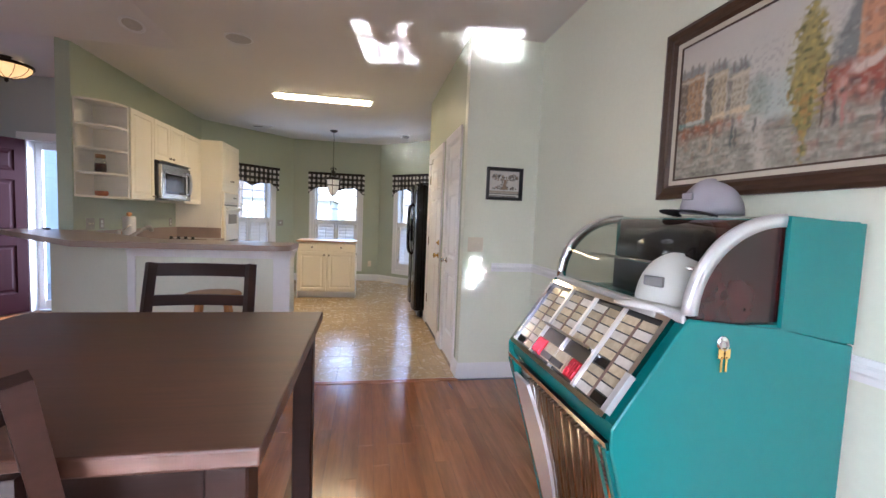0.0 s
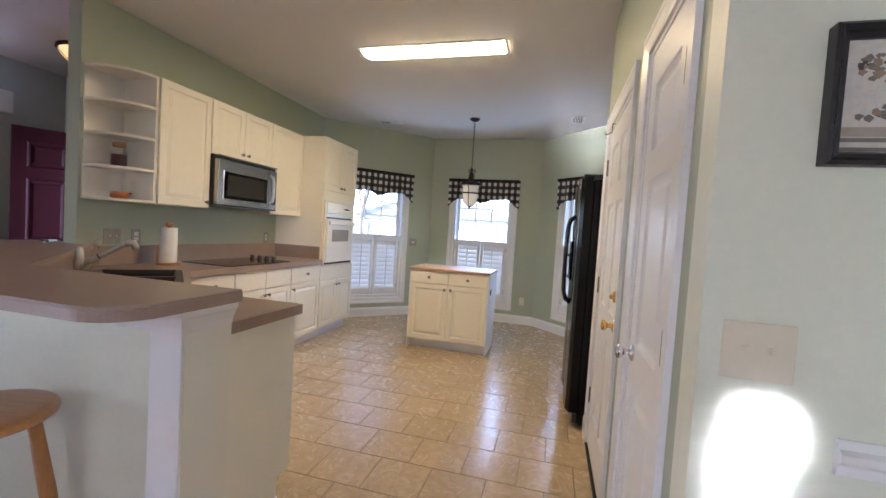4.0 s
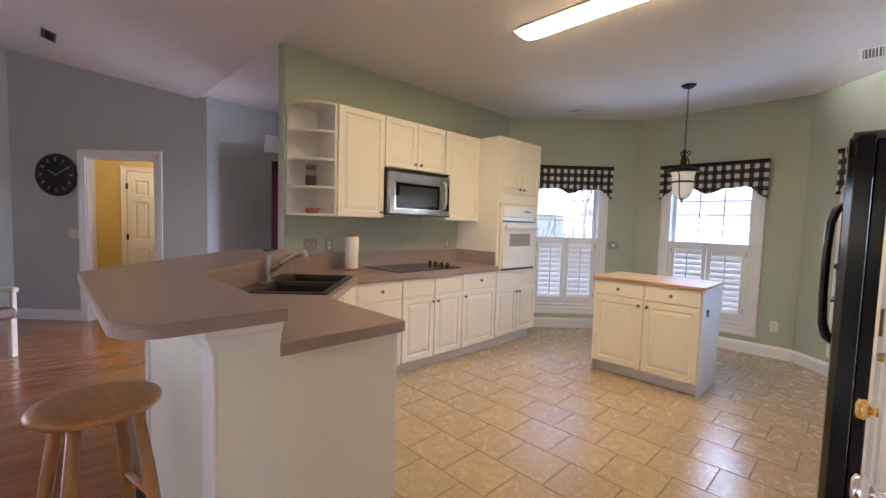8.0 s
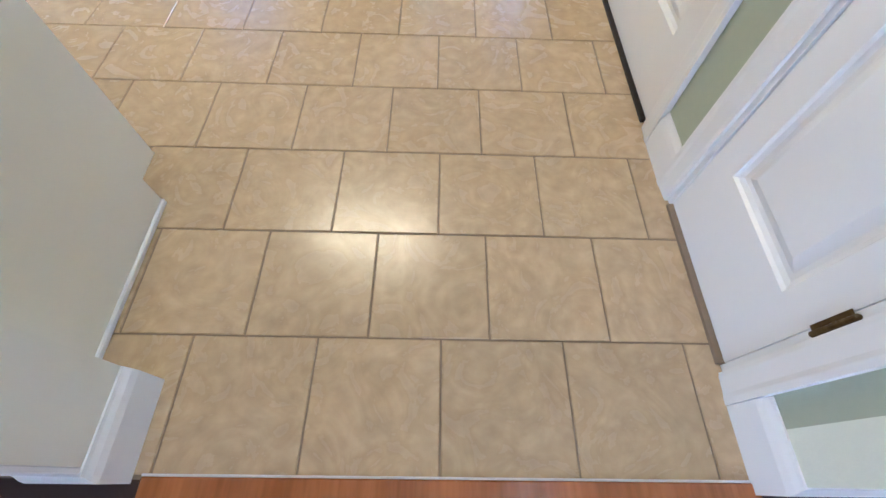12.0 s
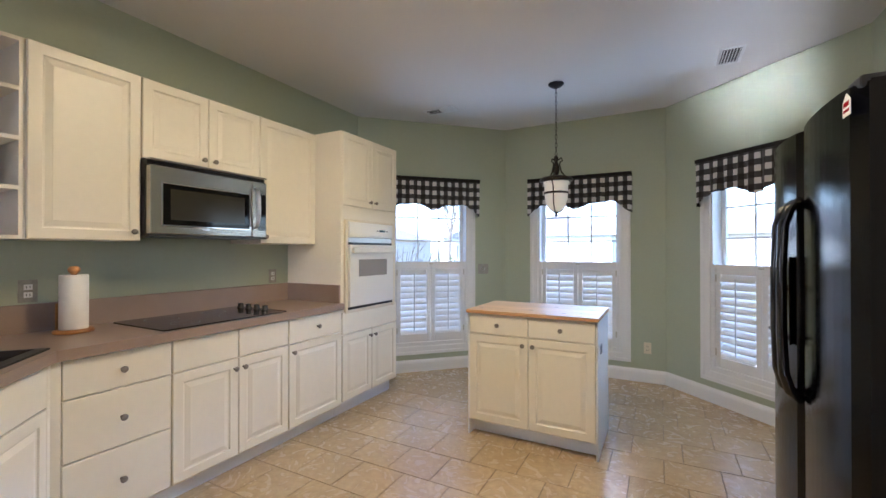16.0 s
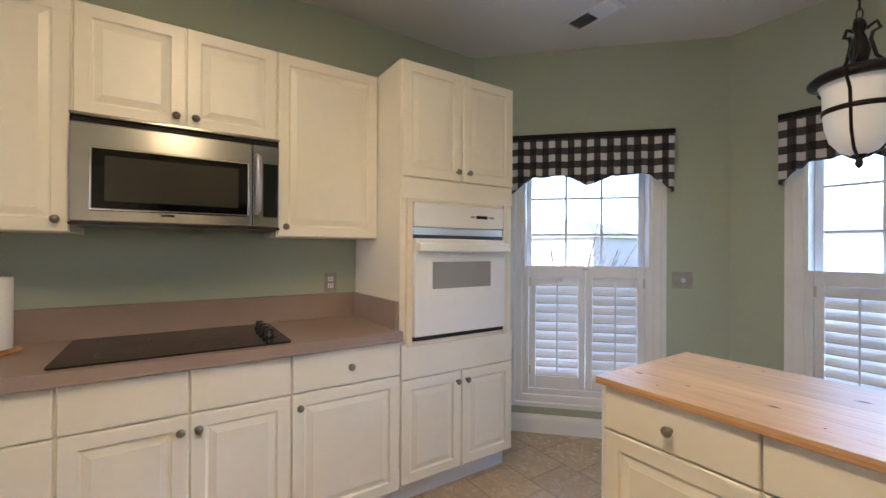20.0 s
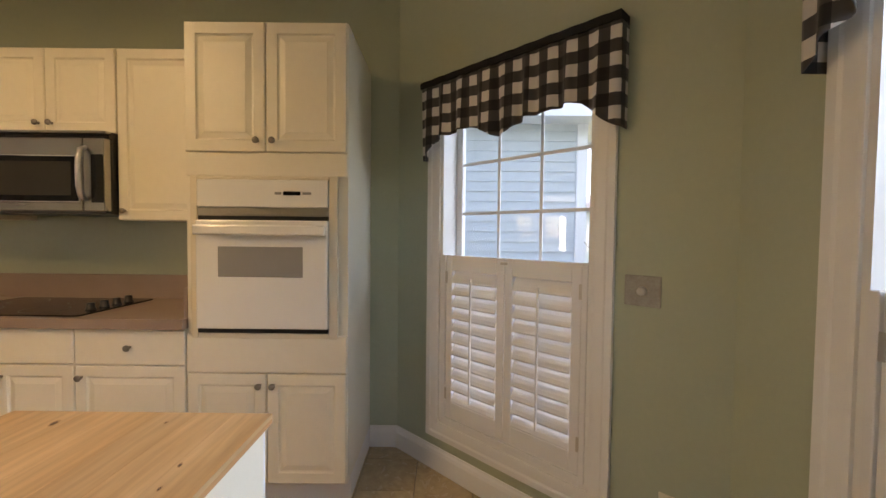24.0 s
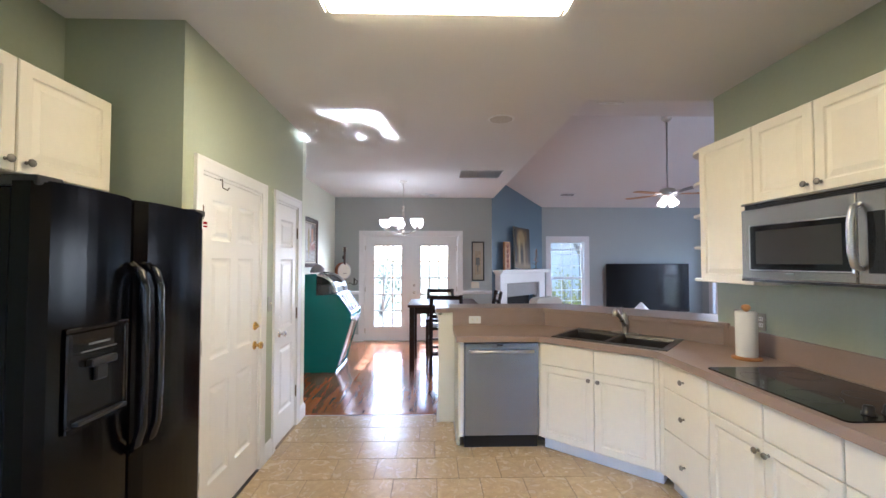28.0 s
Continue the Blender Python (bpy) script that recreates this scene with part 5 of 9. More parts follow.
# main worktop with sink cut-out: built from two pieces round the corner and a strip behind
SC = Vector((0.700, 0.930))
SU = Vector((ux, uy))
SN = Vector((math.sin(radians(DIAG)), -math.cos(radians(DIAG))))


def s2w(a, b):
    q = SC + SU * a + SN * b
    return (q.x, q.y)


ct = thing("kitchen_worktop", (0, 0, 0), 0, "mauve brown laminate worktop with low backsplash", "countertop")
bm = bmesh.new()
outline = [(1.968, 0.197), (1.968, 0.826), (1.292, 0.826), (0.642, 1.42), (0.642, 3.190), (0.003, 3.190), (0.003, 1.235), (1.075, 0.24), (1.075, 0.197)]
hole = [s2w(-0.395, -0.25), s2w(0.395, -0.25), s2w(0.395, 0.25), s2w(-0.395, 0.25)]
for z in (0.877, 0.924):
    o = [bm.verts.new((*p, z)) for p in outline]
    h_ = [bm.verts.new((*p, z)) for p in hole]
    es = [bm.edges.new((o[i], o[(i + 1) % len(o)])) for i in range(len(o))] + [bm.edges.new((h_[i], h_[(i + 1) % 4])) for i in range(4)]
    bmesh.ops.triangle_fill(bm, use_beauty=True, use_dissolve=False, edges=es)
bm.verts.ensure_lookup_table()
n1 = len(outline)
vs = list(bm.verts)
lo, hi = vs[:n1 + 4], vs[n1 + 4:]
for i in range(n1):
    j = (i + 1) % n1
    bm.faces.new((lo[i], lo[j], hi[j], hi[i]))
for i in range(4):
    j = (i + 1) % 4
    bm.faces.new((lo[n1 + i], lo[n1 + j], hi[n1 + j], hi[n1 + i]))
part("worktop", bm, LAM, ct)
bs = bmesh.new()
box(bs, 0.002, 1.245, 0.915, 0.02, 3.190, 1.07, bev=0.003)
box(bs, 0.02, 3.172, 0.915, 0.60, 3.1905, 1.07, bev=0.003)
part("backsplash", bs, LAM, ct)
bs = bmesh.new()
box(bs, 1.075, 0.196, 0.915, 1.968, 0.212, 1.045)
prism(bs, [(1.075, 0.197), (1.075, 0.215), (0.02, 1.19), (0.003, 1.175)], 0.915, 1.045)
box(bs, 0.0025, 1.165, 0.915, 0.0195, 1.2445, 1.0452)
part("riser", bs, LAM, ct)

sink = thing("kitchen_sink", (SC.x, SC.y, 0.924), DIAG, "black composite double-bowl drop-in sink", "sink")
bm = bmesh.new()
# rim with two bowls; local x along the sink, front towards -y
xs = [-0.42, -0.385, -0.015, 0.015, 0.385, 0.42]
ys = [-0.28, -0.245, 0.165, 0.28]
g = [[bm.verts.new((x, y, 0.012 if 0 < i < 5 and 0 < j < 3 else 0.008)) for j, y in enumerate(ys)] for i, x in enumerate(xs)]
for i in range(5):
    for j in range(3):
        if j == 1 and i in (1, 3):
            top = [g[i][j], g[i + 1][j], g[i + 1][j + 1], g[i][j + 1]]
            cx, cy = (xs[i] + xs[i + 1]) / 2, (ys[1] + ys[2]) / 2
            loops = [top]
            for k, z in ((0.95, -0.01), (0.92, -0.15), (0.82, -0.19)):
                loops.append([bm.verts.new((cx + (v.co.x - cx) * k, cy + (v.co.y - cy) * k, z)) for v in top])
            for a, b in zip(loops, loops[1:]):
                for q in range(4):
                    r = (q + 1) % 4
                    bm.faces.new((a[q], a[r], b[r], b[q]))
            bm.faces.new(loops[-1])
        else:
            bm.faces.new((g[i][j], g[i + 1][j], g[i + 1][j + 1], g[i][j + 1]))
edge = [g[i][0] for i in range(6)] + [g[5][j] for j in range(1, 4)] + [g[i][3] for i in range(4, -1, -1)] + [g[0][j] for j in range(2, 0, -1)]
low = [bm.verts.new((v.co.x * 1.008, v.co.y * 1.012, 0.0005)) for v in edge]
for i in range(len(edge)):
    j = (i + 1) % len(edge)
    bm.faces.new((edge[i], edge[j], low[j], low[i]))
part("basin", bm, SINK, sink)
for x in (-0.2, 0.2):
    part("drain", turned([(0.045, -0.1885), (0.045, -0.184), (0.036, -0.182), (0.0, -0.187)], 18, c=(x, -0.04, 0)), PEWTER, sink)
fa = thing("kitchen_faucet", (s2w(0.0, -0.222)[0], s2w(0.0, -0.222)[1], 0.934), DIAG, "brushed nickel single-lever pull-out faucet", "faucet")
part("base_plate", slab(rounded([(-0.11, -0.03), (0.11, -0.03), (0.11, 0.03), (-0.11, 0.03)], [0.029] * 4, 6), 0.0, 0.008, 0.003), NICKEL, fa)
part("column", turned([(0.030, 0.006), (0.024, 0.016), (0.022, 0.045), (0.027, 0.06), (0.027, 0.10), (0.022, 0.115), (0.021, 0.15), (0.016, 0.168), (0.008, 0.178), (0.0, 0.18)], 20), NICKEL, fa, "", True)
sp_ = part("spout", bar([(0.0, -0.01, 0.072), (0.0, -0.06, 0.105), (0.0, -0.13, 0.150), (0.0, -0.19, 0.188), (0.0, -0.215, 0.202)], [0.018, 0.016, 0.0145, 0.0145, 0.016], 14), NICKEL, fa, "", True)
part("joint_ring", bar([(0.0, -0.083, 0.1195), (0.0, -0.089, 0.1235)], 0.0175, 14), BLACKP, sp_, "", True)
part("spray_head", bar([(0.0, -0.205, 0.197), (0.0, -0.228, 0.207), (0.0, -0.246, 0.202), (0.0, -0.254, 0.184), (0.0, -0.257, 0.168)], [0.018, 0.021, 0.021, 0.019, 0.017], 14), NICKEL, sp_, "", True)
part("lever", bar([(0.0, 0.0, 0.172), (0.0, -0.018, 0.172), (0.0, -0.045, 0.186), (0.0, -0.065, 0.21), (0.0, -0.09, 0.224)], [0.008, 0.006, 0.005, 0.0055, 0.0065], 10), NICKEL, fa, "", True)

ck = thing("cooktop", (0.075, 1.862, 0.924), 0, "black glass electric cooktop with four knobs", "cooktop")
part("glass_plate", slab(rounded([(0, 0), (0.525, 0), (0.525, 0.80), (0, 0.80)], [0.015] * 4, 4), 0.0005, 0.008, 0.002), BLACKG, ck)
for k, (x, y, r) in enumerate(((0.15, 0.19, 0.09), (0.385, 0.19, 0.075), (0.15, 0.51, 0.075), (0.385, 0.51, 0.10))):
    part("burner_ring", turned([(r - 0.004, 0.0078), (r - 0.004, 0.0084), (r, 0.0084), (r, 0.0078)], 40, c=(x, y, 0)), BLACKP, ck)
for i in range(4):
    part("control_knob", turned([(0.024, 0.008), (0.024, 0.014), (0.019, 0.018), (0.018, 0.04), (0.015, 0.044), (0.0, 0.044)], 16, c=(0.12 + i * 0.085, 0.735, 0)), BLACKP, ck, "", True)
pt = thing("paper_towel_holder", (0.195, 1.642, 0.924), 0, "white paper towel roll on an oak holder", "paper towel")
part("base", turned([(0.0, 0), (0.082, 0.001), (0.084, 0.010), (0.078, 0.018), (0.0, 0.018)], 28), OAKX, pt, "honey oak base", True)
part("roll", turned([(0.020, 0.019), (0.058, 0.019), (0.059, 0.022), (0.059, 0.292), (0.057, 0.296), (0.020, 0.296)], 30), PAPER, pt, "", True)
part("finial", turned([(0.012, 0.29), (0.012, 0.30), (0.024, 0.312), (0.027, 0.325), (0.018, 0.338), (0.0, 0.341)], 18), OAKX, pt, "oak finial", True)
part("side_post", bar([(-0.05, -0.052, 0.015), (-0.05, -0.052, 0.15)], 0.006), OAK, pt, "", True)


def plate(name, loc, rz, w, h, mat, kind, label, cat="switch"):
    t = thing(name, loc, rz, label, cat, "wall plates")
    p_ = part("cover_plate", boxes((-w / 2, -0.006, -h / 2, w / 2, 0.0, h / 2), bev=0.002), mat, t)
    n = max(int(round(w / 0.075)), 1)
    for i in range(n):
        x = (i - (n - 1) / 2) * 0.046
        if kind == "outlet":
            part("socket", boxes((x - 0.017, -0.008, 0.006, x + 0.017, -0.006, 0.034), (x - 0.017, -0.008, -0.034, x + 0.017, -0.006, -0.006), bev=0.001), IVORY if mat is not PLATE else WHITEP, p_)
            for sx, sz in ((-0.0065, 0.02), (0.0065, 0.02), (-0.0065, -0.02), (0.0065, -0.02)):
                part("slot", boxes((x + sx - 0.0015, -0.0085, sz - 0.006, x + sx + 0.0015, -0.0081, sz + 0.006)), BLACKP, p_)
        elif kind == "dial":
            part("dial", turned([(0.017, -0.006), (0.016, -0.02), (0.012, -0.023), (0.0, -0.023)], 16, axis="y"), WHITEP, p_, "", True)
        else:
            part("toggle", boxes((x - 0.005, -0.018, -0.004, x + 0.005, -0.006, 0.012), bev=0.001), IVORY, p_)
    return t


plate("switch_plate", (0.0, 1.345, 1.137), 90, 0.125, 0.115, PLATE, "toggle", "pewter double switch plate on the sage wall")
plate("outlet_plate", (0.0, 1.525, 1.137), 90, 0.075, 0.115, PLATE, "outlet", "pewter outlet plate on the sage wall", "outlet")
plate("outlet_plate", (0.0, 3.03, 1.135), 90, 0.075, 0.115, PLATE, "outlet", "pewter outlet plate on the sage wall", "outlet")
plate("outlet_plate", (1.755, 0.2125, 0.975), 180, 0.115, 0.07, WHITEP, "toggle", "white outlet on the bar riser", "outlet")
q = along(NW0, NW1, 1.45)
plate("dimmer_plate", (q[0], q[1], 1.135), 45, 0.13, 0.115, PLATE, "dial", "pewter dimmer switch plate on the bay wall")
plate("switch_plate", (3.45, 0.895, 1.2), -90, 0.075, 0.118, PLATE, "toggle", "pewter switch plate between the doors")
q = along(NW0, NW1, 1.56)
plate("outlet_plate", (q[0], q[1], 0.35), 45, 0.07, 0.115, IVORY, "outlet", "ivory outlet low on the bay wall", "outlet")
q = along(NW1, NE1, 1.52)
plate("outlet_plate", (q[0], q[1], 0.35), 0, 0.07, 0.115, IVORY, "outlet", "ivory outlet low on the bay wall", "outlet")
plate("switch_plate", (3.555, 0.0, 1.125), 0, 0.13, 0.118, IVORY, "toggle", "ivory switch plate on the pale green wall")
q = hall_pt(0.78, 0)
plate("switch_plate", (q[0], q[1], 1.1), 45, 0.118, 0.118, IVORY, "toggle", "ivory switch plate beside the hall opening")
plate("switch_plate", (1.33, -3.85, 1.08), 180, 0.16, 0.118, IVORY, "toggle", "ivory switch plate beside the French doors")

# ---- island ----
isl = thing("kitchen_island", (1.624, 3.445, 0), 0, "cream white island cabinet with two drawers and two doors", "kitchen island")
IW, ID = 0.882, 0.555
part("body", boxes((0.0, 0.0, 0.105, IW, ID, 0.892)), CAB, isl)
part("side_panel", boxes((IW, -0.012, 0.0, IW + 0.012, ID, 0.892), bev=0.001), TRIM, isl, "white side panel")
part("side_panel", boxes((-0.012, -0.012, 0.0, 0.0, ID, 0.892), bev=0.001), TRIM, isl, "white side panel")
part("toe_kick", boxes((0.0, 0.075, 0.0, IW, ID, 0.105)), TRIM, isl)
for a, b, kx in ((0.002, 0.440, 0.406), (0.442, 0.880, 0.476)):
    front(isl, "drawer", a, b, 0.745, 0.888, 0.0, [((a + b) / 2, 0.815)])
    front(isl, "door", a, b, 0.112, 0.742, 0.0, [(kx, 0.69)])
part("outlet_box", boxes((IW + 0.012, 0.10, 0.66, IW + 0.017, 0.16, 0.72), bev=0.001), BLACKP, isl, "black outlet on the side")
it = thing("island_top", (1.606, 3.408, 0.892), 0, "pale knotty pine plank top with darker edge", "countertop")
part("edge_band", boxes((0.0, 0.0, 0.0, 0.918, 0.606, 0.011)), PINEEDGE, it, "darker brown lower edge")
nb = 7
random.seed(5)
for i in range(nb):
    y0, y1 = 0.606 * i / nb, 0.606 * (i + 1) / nb
    part("plank", boxes((0.0, y0 + 0.0001, 0.011, 0.918, y1 - 0.0001, 0.023), bev=0.0005), PINE, it)
for i in range(13):
    x, y, r = random.uniform(0.05, 0.87), random.uniform(0.04, 0.56), random.uniform(0.004, 0.009) if i > 5 else random.uniform(0.012, 0.019)
    kn = part("knot", turned([(r, 0.0226), (r * 0.9, 0.02335), (0.0, 0.0234)], 14), KNOTRING, it, "brown ring round a knot", loc=(x, y, 0), rot=(0, 0, random.uniform(-14, 14)))
    kn.scale = (1.25, 0.55, 1)
    part("knot_heart", turned([(r * 0.62, 0.02335), (r * 0.55, 0.02375), (0.0, 0.0238)], 12, c=(r * 0.12, 0, 0)), KNOT, kn, "dark heart of a knot")

# ---- refrigerator ----
fg = thing("refrigerator", (4.02, 2.965, 0), -90, "black side-by-side refrigerator with ice dispenser", "refrigerator")
FWD, FDP = 0.905, 0.66
part("body", boxes((0.003, -FDP + 0.03, 0.03, FWD - 0.003, 0.0, 1.755), bev=0.006), FRIDGE, fg)
part("base_grille", boxes((0.01, -FDP, 0.03, FWD - 0.01, -FDP + 0.05, 0.10)), BLACKP, fg)
for x in (0.08, FWD - 0.08):
    part("roller", turned([(0.03, -0.02), (0.03, 0.02)], 14, c=(x, -FDP + 0.06, 0.03), axis="x"), BLACKP, fg)


def fridge_door(x0, x1, z0, z1):
    bm = bmesh.new()
    n = 10
    pts = [(x0, -FDP + 0.028)]
    for i in range(n + 1):
        u = i / n
        edge = min(u, 1 - u)
        y = -FDP - 0.044 - 0.014 * math.sin(math.pi * u) + 0.018 * max(1 - edge / 0.06, 0) ** 2
        pts.append((x0 + (x1 - x0) * u, y))
    pts.append((x1, -FDP + 0.028))
    prism(bm, pts, z0, z1)
    es = [e for e in bm.edges if abs(e.verts[0].co.z - e.verts[1].co.z) < 1e-6 and e.verts[0].co.y < -FDP]
    bmesh.ops.bevel(bm, geom=es, offset=0.006, segments=2, affect="EDGES")
    return bm


SEAMX = 0.415
dl = part("freezer_door", fridge_door(0.0, SEAMX - 0.003, 0.105, 1.775), FRIDGE, fg, smooth=False)
drr = part("fridge_door", fridge_door(SEAMX + 0.003, FWD, 0.105, 1.775), FRIDGE, fg, smooth=False)
for d, x in ((dl, SEAMX - 0.042), (drr, SEAMX + 0.042)):
    y = -FDP - 0.052
    part("handle", bar([(x, y, 0.82), (x, y - 0.035, 0.85), (x, y - 0.052, 0.91), (x, y - 0.058, 1.06), (x, y - 0.058, 1.28), (x, y - 0.052, 1.43), (x, y - 0.035, 1.49), (x, y, 1.52)],
                       [0.016, 0.018, 0.017, 0.016, 0.016, 0.017, 0.018, 0.016], 12), FRIDGES, d, "curved black handle", True)
ds = part("dispenser", boxes((0.075, -FDP - 0.066, 0.955, 0.335, -FDP - 0.056, 0.976), (0.075, -FDP - 0.066, 1.268, 0.335, -FDP - 0.056, 1.285), (0.075, -FDP - 0.066, 0.976, 0.095, -FDP - 0.056, 1.268), (0.315, -FDP - 0.066, 0.976, 0.335, -FDP - 0.056, 1.268), bev=0.004), FRIDGES, dl, "glossy black dispenser frame", loc=(0.015, 0, 0.035))
part("control_panel", boxes((0.095, -FDP - 0.062, 1.175, 0.315, -FDP - 0.055, 1.268), bev=0.003), BLACKG, ds)
part("display", boxes((0.16, -FDP - 0.0632, 1.221, 0.25, -FDP - 0.0622, 1.228), (0.13, -FDP - 0.0632, 1.200, 0.28, -FDP - 0.0622, 1.205)), PEWTER, ds)
part("cavity", boxes((0.095, -FDP - 0.0605, 0.976, 0.315, -FDP - 0.0575, 1.175)), FRIDGES, ds, "glossy recess")
part("paddle", boxes((0.18, -FDP - 0.075, 1.099, 0.23, -FDP - 0.061, 1.175), (0.15, -FDP - 0.085, 1.150, 0.26, -FDP - 0.061, 1.175), bev=0.004), BLACKP, ds)
part("drip_tray", boxes((0.10, -FDP - 0.085, 0.976, 0.31, -FDP - 0.061, 0.989), bev=0.003), BLACKP, ds)
for x in (0.05, FWD - 0.05):
    part("hinge_cover", boxes((x - 0.045, -FDP - 0.04, 1.757, x + 0.045, -FDP + 0.10, 1.79), bev=0.008, seg=2), BLACKP, fg)
bm = bmesh.new()
prism(bm, [(-0.025, -0.03), (0.025, -0.03), (0.025, 0.01), (0.0, 0.03), (-0.025, 0.01)], -0.0015, 0.0, "y")
st = thing("fridge_sticker", (3.304, 2.10, 1.725), -90, "white house-shaped sticker with red bars", "sticker")
part("sticker_paper", bm, WHITEP, st)
part("print", boxes((-0.018, -0.0022, -0.005, 0.018, -0.0016, 0.008), (-0.018, -0.0022, -0.02, 0.018, -0.0016, -0.012)), RED, st)
fc = thing("upper_cabinet", (4.06, 3.06, 0), -90, "cream white two-door cabinet over the refrigerator", "cabinet", "upper cabinets")
part("body", boxes((0, -0.30, 1.872, 0.92, 0, 2.312)), CAB, fc)
front(fc, "door", 0.002, 0.458, 1.872, 2.312, 0.30, [(0.42, 1.915)])
front(fc, "door", 0.461, 0.918, 1.872, 2.312, 0.30, [(0.50, 1.915)])

# ---- ceiling fixtures ----
fx = thing("fluorescent_ceiling_light", (2.10, 2.265, H), 0, "long lit fluorescent ceiling light with wrap diffuser", "ceiling light")
part("housing", boxes((-0.585, -0.112, -0.012, 0.585, 0.112, 0.0), bev=0.003), WHITEP, fx)
bm = bmesh.new()
pts = [(-0.100, -0.012)] + [(-0.100 + 0.20 * i / 10, -0.018 - 0.014 * math.sin(math.pi * i / 10)) for i in range(11)] + [(0.100, -0.012)]
prism(bm, pts, -0.57, 0.57, "x")
part("diffuser", bm, TUBE, fx, "lit prismatic diffuser")
for s in (-1, 1):
    bm = bmesh.new()
    prism(bm, [(p_[0] * 1.04, p_[1] * 1.05 + 0.002) for p_ in pts], s * 0.595 if s > 0 else -0.612, 0.612 if s > 0 else -0.595, "x")
    part("end_cap", bm, WHITEP, fx)


def register(name, x, y, w, d, label, n=8, along_x=True, z=H, mat=WHITEP, two_way=False, flip=1):
    t = thing(name, (x, y, z), 0 if along_x else 90, label, "air vent", "ceiling vents")
    part("frame", boxes((-w / 2, -d / 2, -0.008, w / 2, -d / 2 + 0.022, 0), (-w / 2, d / 2 - 0.022, -0.008, w / 2, d / 2, 0), (-w / 2, -d / 2 + 0.022, -0.008, -w / 2 + 0.022, d / 2 - 0.022, 0), (w / 2 - 0.022, -d / 2 + 0.022, -0.008, w / 2, d / 2 - 0.022, 0), bev=0.001), mat, t)
    part("backing", boxes((-w / 2 + 0.022, -d / 2 + 0.022, -0.001, w / 2 - 0.022, d / 2 - 0.022, 0.0)), BLACKP, t)
    if two_way:
        m = int((w - 0.05) / 0.019)
        for i in range(m):
            x0 = -w / 2 + 0.026 + (w - 0.052) * (i + 0.5) / m
            k = 0.007 if i < m / 2 else -0.007
            bm = bmesh.new()
            prism(bm, [(x0 - k, -0.002), (x0 - k + 0.001, -0.001), (x0 + k + 0.001, -0.013), (x0 + k, -0.014)], -d / 2 + 0.022, d / 2 - 0.022, "y")
            part("slat", bm, mat, t)
        return t
    for i in range(n):
        y0 = -d / 2 + 0.022 + (d - 0.044) * (i + 0.5) / n
        bm = bmesh.new()
        prism(bm, [(y0 - 0.005 * flip, -0.004), (y0 - 0.004 * flip, -0.003), (y0 + 0.003 * flip, -0.010), (y0 + 0.002 * flip, -0.011)], -w / 2 + 0.022, w / 2 - 0.022, "x")
        part("slat", bm, mat, t)
    return t


register("ceiling_vent", 0.87, 4.38, 0.34, 0.16, "white ceiling air vent", 6, two_way=True)
register("ceiling_vent", 3.33, 4.33, 0.30, 0.16, "white ceiling air vent", 6, False)
register("return_grille", 1.48, -1.66, 0.62, 0.50, "white ceiling return air grille", 17, flip=1)
register("ceiling_vent", 2.2, -3.45, 0.34, 0.14, "white ceiling air vent", 6)
SPEAKG = material("grey_speaker_grille", (0.60, 0.57, 0.53), 0.6, second=(0.52, 0.49, 0.45), scale=60, bump=0.4, bump_scale=400)
sp = thing("ceiling_speaker", (1.56, 0.62, H), 0, "round white ceiling speaker grille", "speaker")
part("rim", turned([(0.115, 0.0), (0.115, -0.006), (0.10, -0.010), (0.10, 0.0)], 32), WHITEP, sp)
part("grille", turned([(0.099, -0.001), (0.099, -0.008), (0.0, -0.0085)], 32), SPEAKG, sp, "grey perforated grille")
cl = thing("recessed_light", (0.66, 0.80, 2.855), 0, "recessed ceiling light with white trim", "ceiling light")
part("trim_ring", turned([(0.10, 0.0), (0.10, -0.006), (0.085, -0.012), (0.075, -0.004), (0.075, 0.0)], 28), WHITEP, cl)
part("bulb", turned([(0.074, 0.0), (0.05, -0.006), (0.0, -0.012)], 24), SPEAKG, cl, "grey lamp face")
cl.rotation_euler = (-math.atan2(RIDGE_Z - H, EAVE_N - RIDGE_Y), 0, 0)

# pendant over the island
pd = thing("pendant_light", (2.074, 4.255, 0), 0, "black iron pendant lamp with white alabaster glass bell", "pendant lamp")
part("canopy", turned([(0.0, H), (0.068, H), (0.066, H - 0.008), (0.045, H - 0.026), (0.012, H - 0.04), (0.0, H - 0.042)], 24), IRON, pd, "", True)
nlk = 16
z1, z0 = H - 0.04, 2.165
for i in range(nlk):
    zc = z0 + (z1 - z0) * (i + 0.5) / nlk
    a = 2 * math.pi
    pts = [(0.0085 * math.cos(a * k / 10), 0, 0.024 * math.sin(a * k / 10)) for k in range(11)]
    part("chain_link", bar(pts, 0.0024, 5), IRON, pd, "", True, loc=(0, 0, zc), rot=(0, 0, 90 * (i % 2)))
part("hub", turned([(0.006, 2.17), (0.016, 2.155), (0.02, 2.135), (0.012, 2.115), (0.018, 2.10), (0.03, 2.05), (0.02, 2.0)], 18), IRON, pd, "", True)
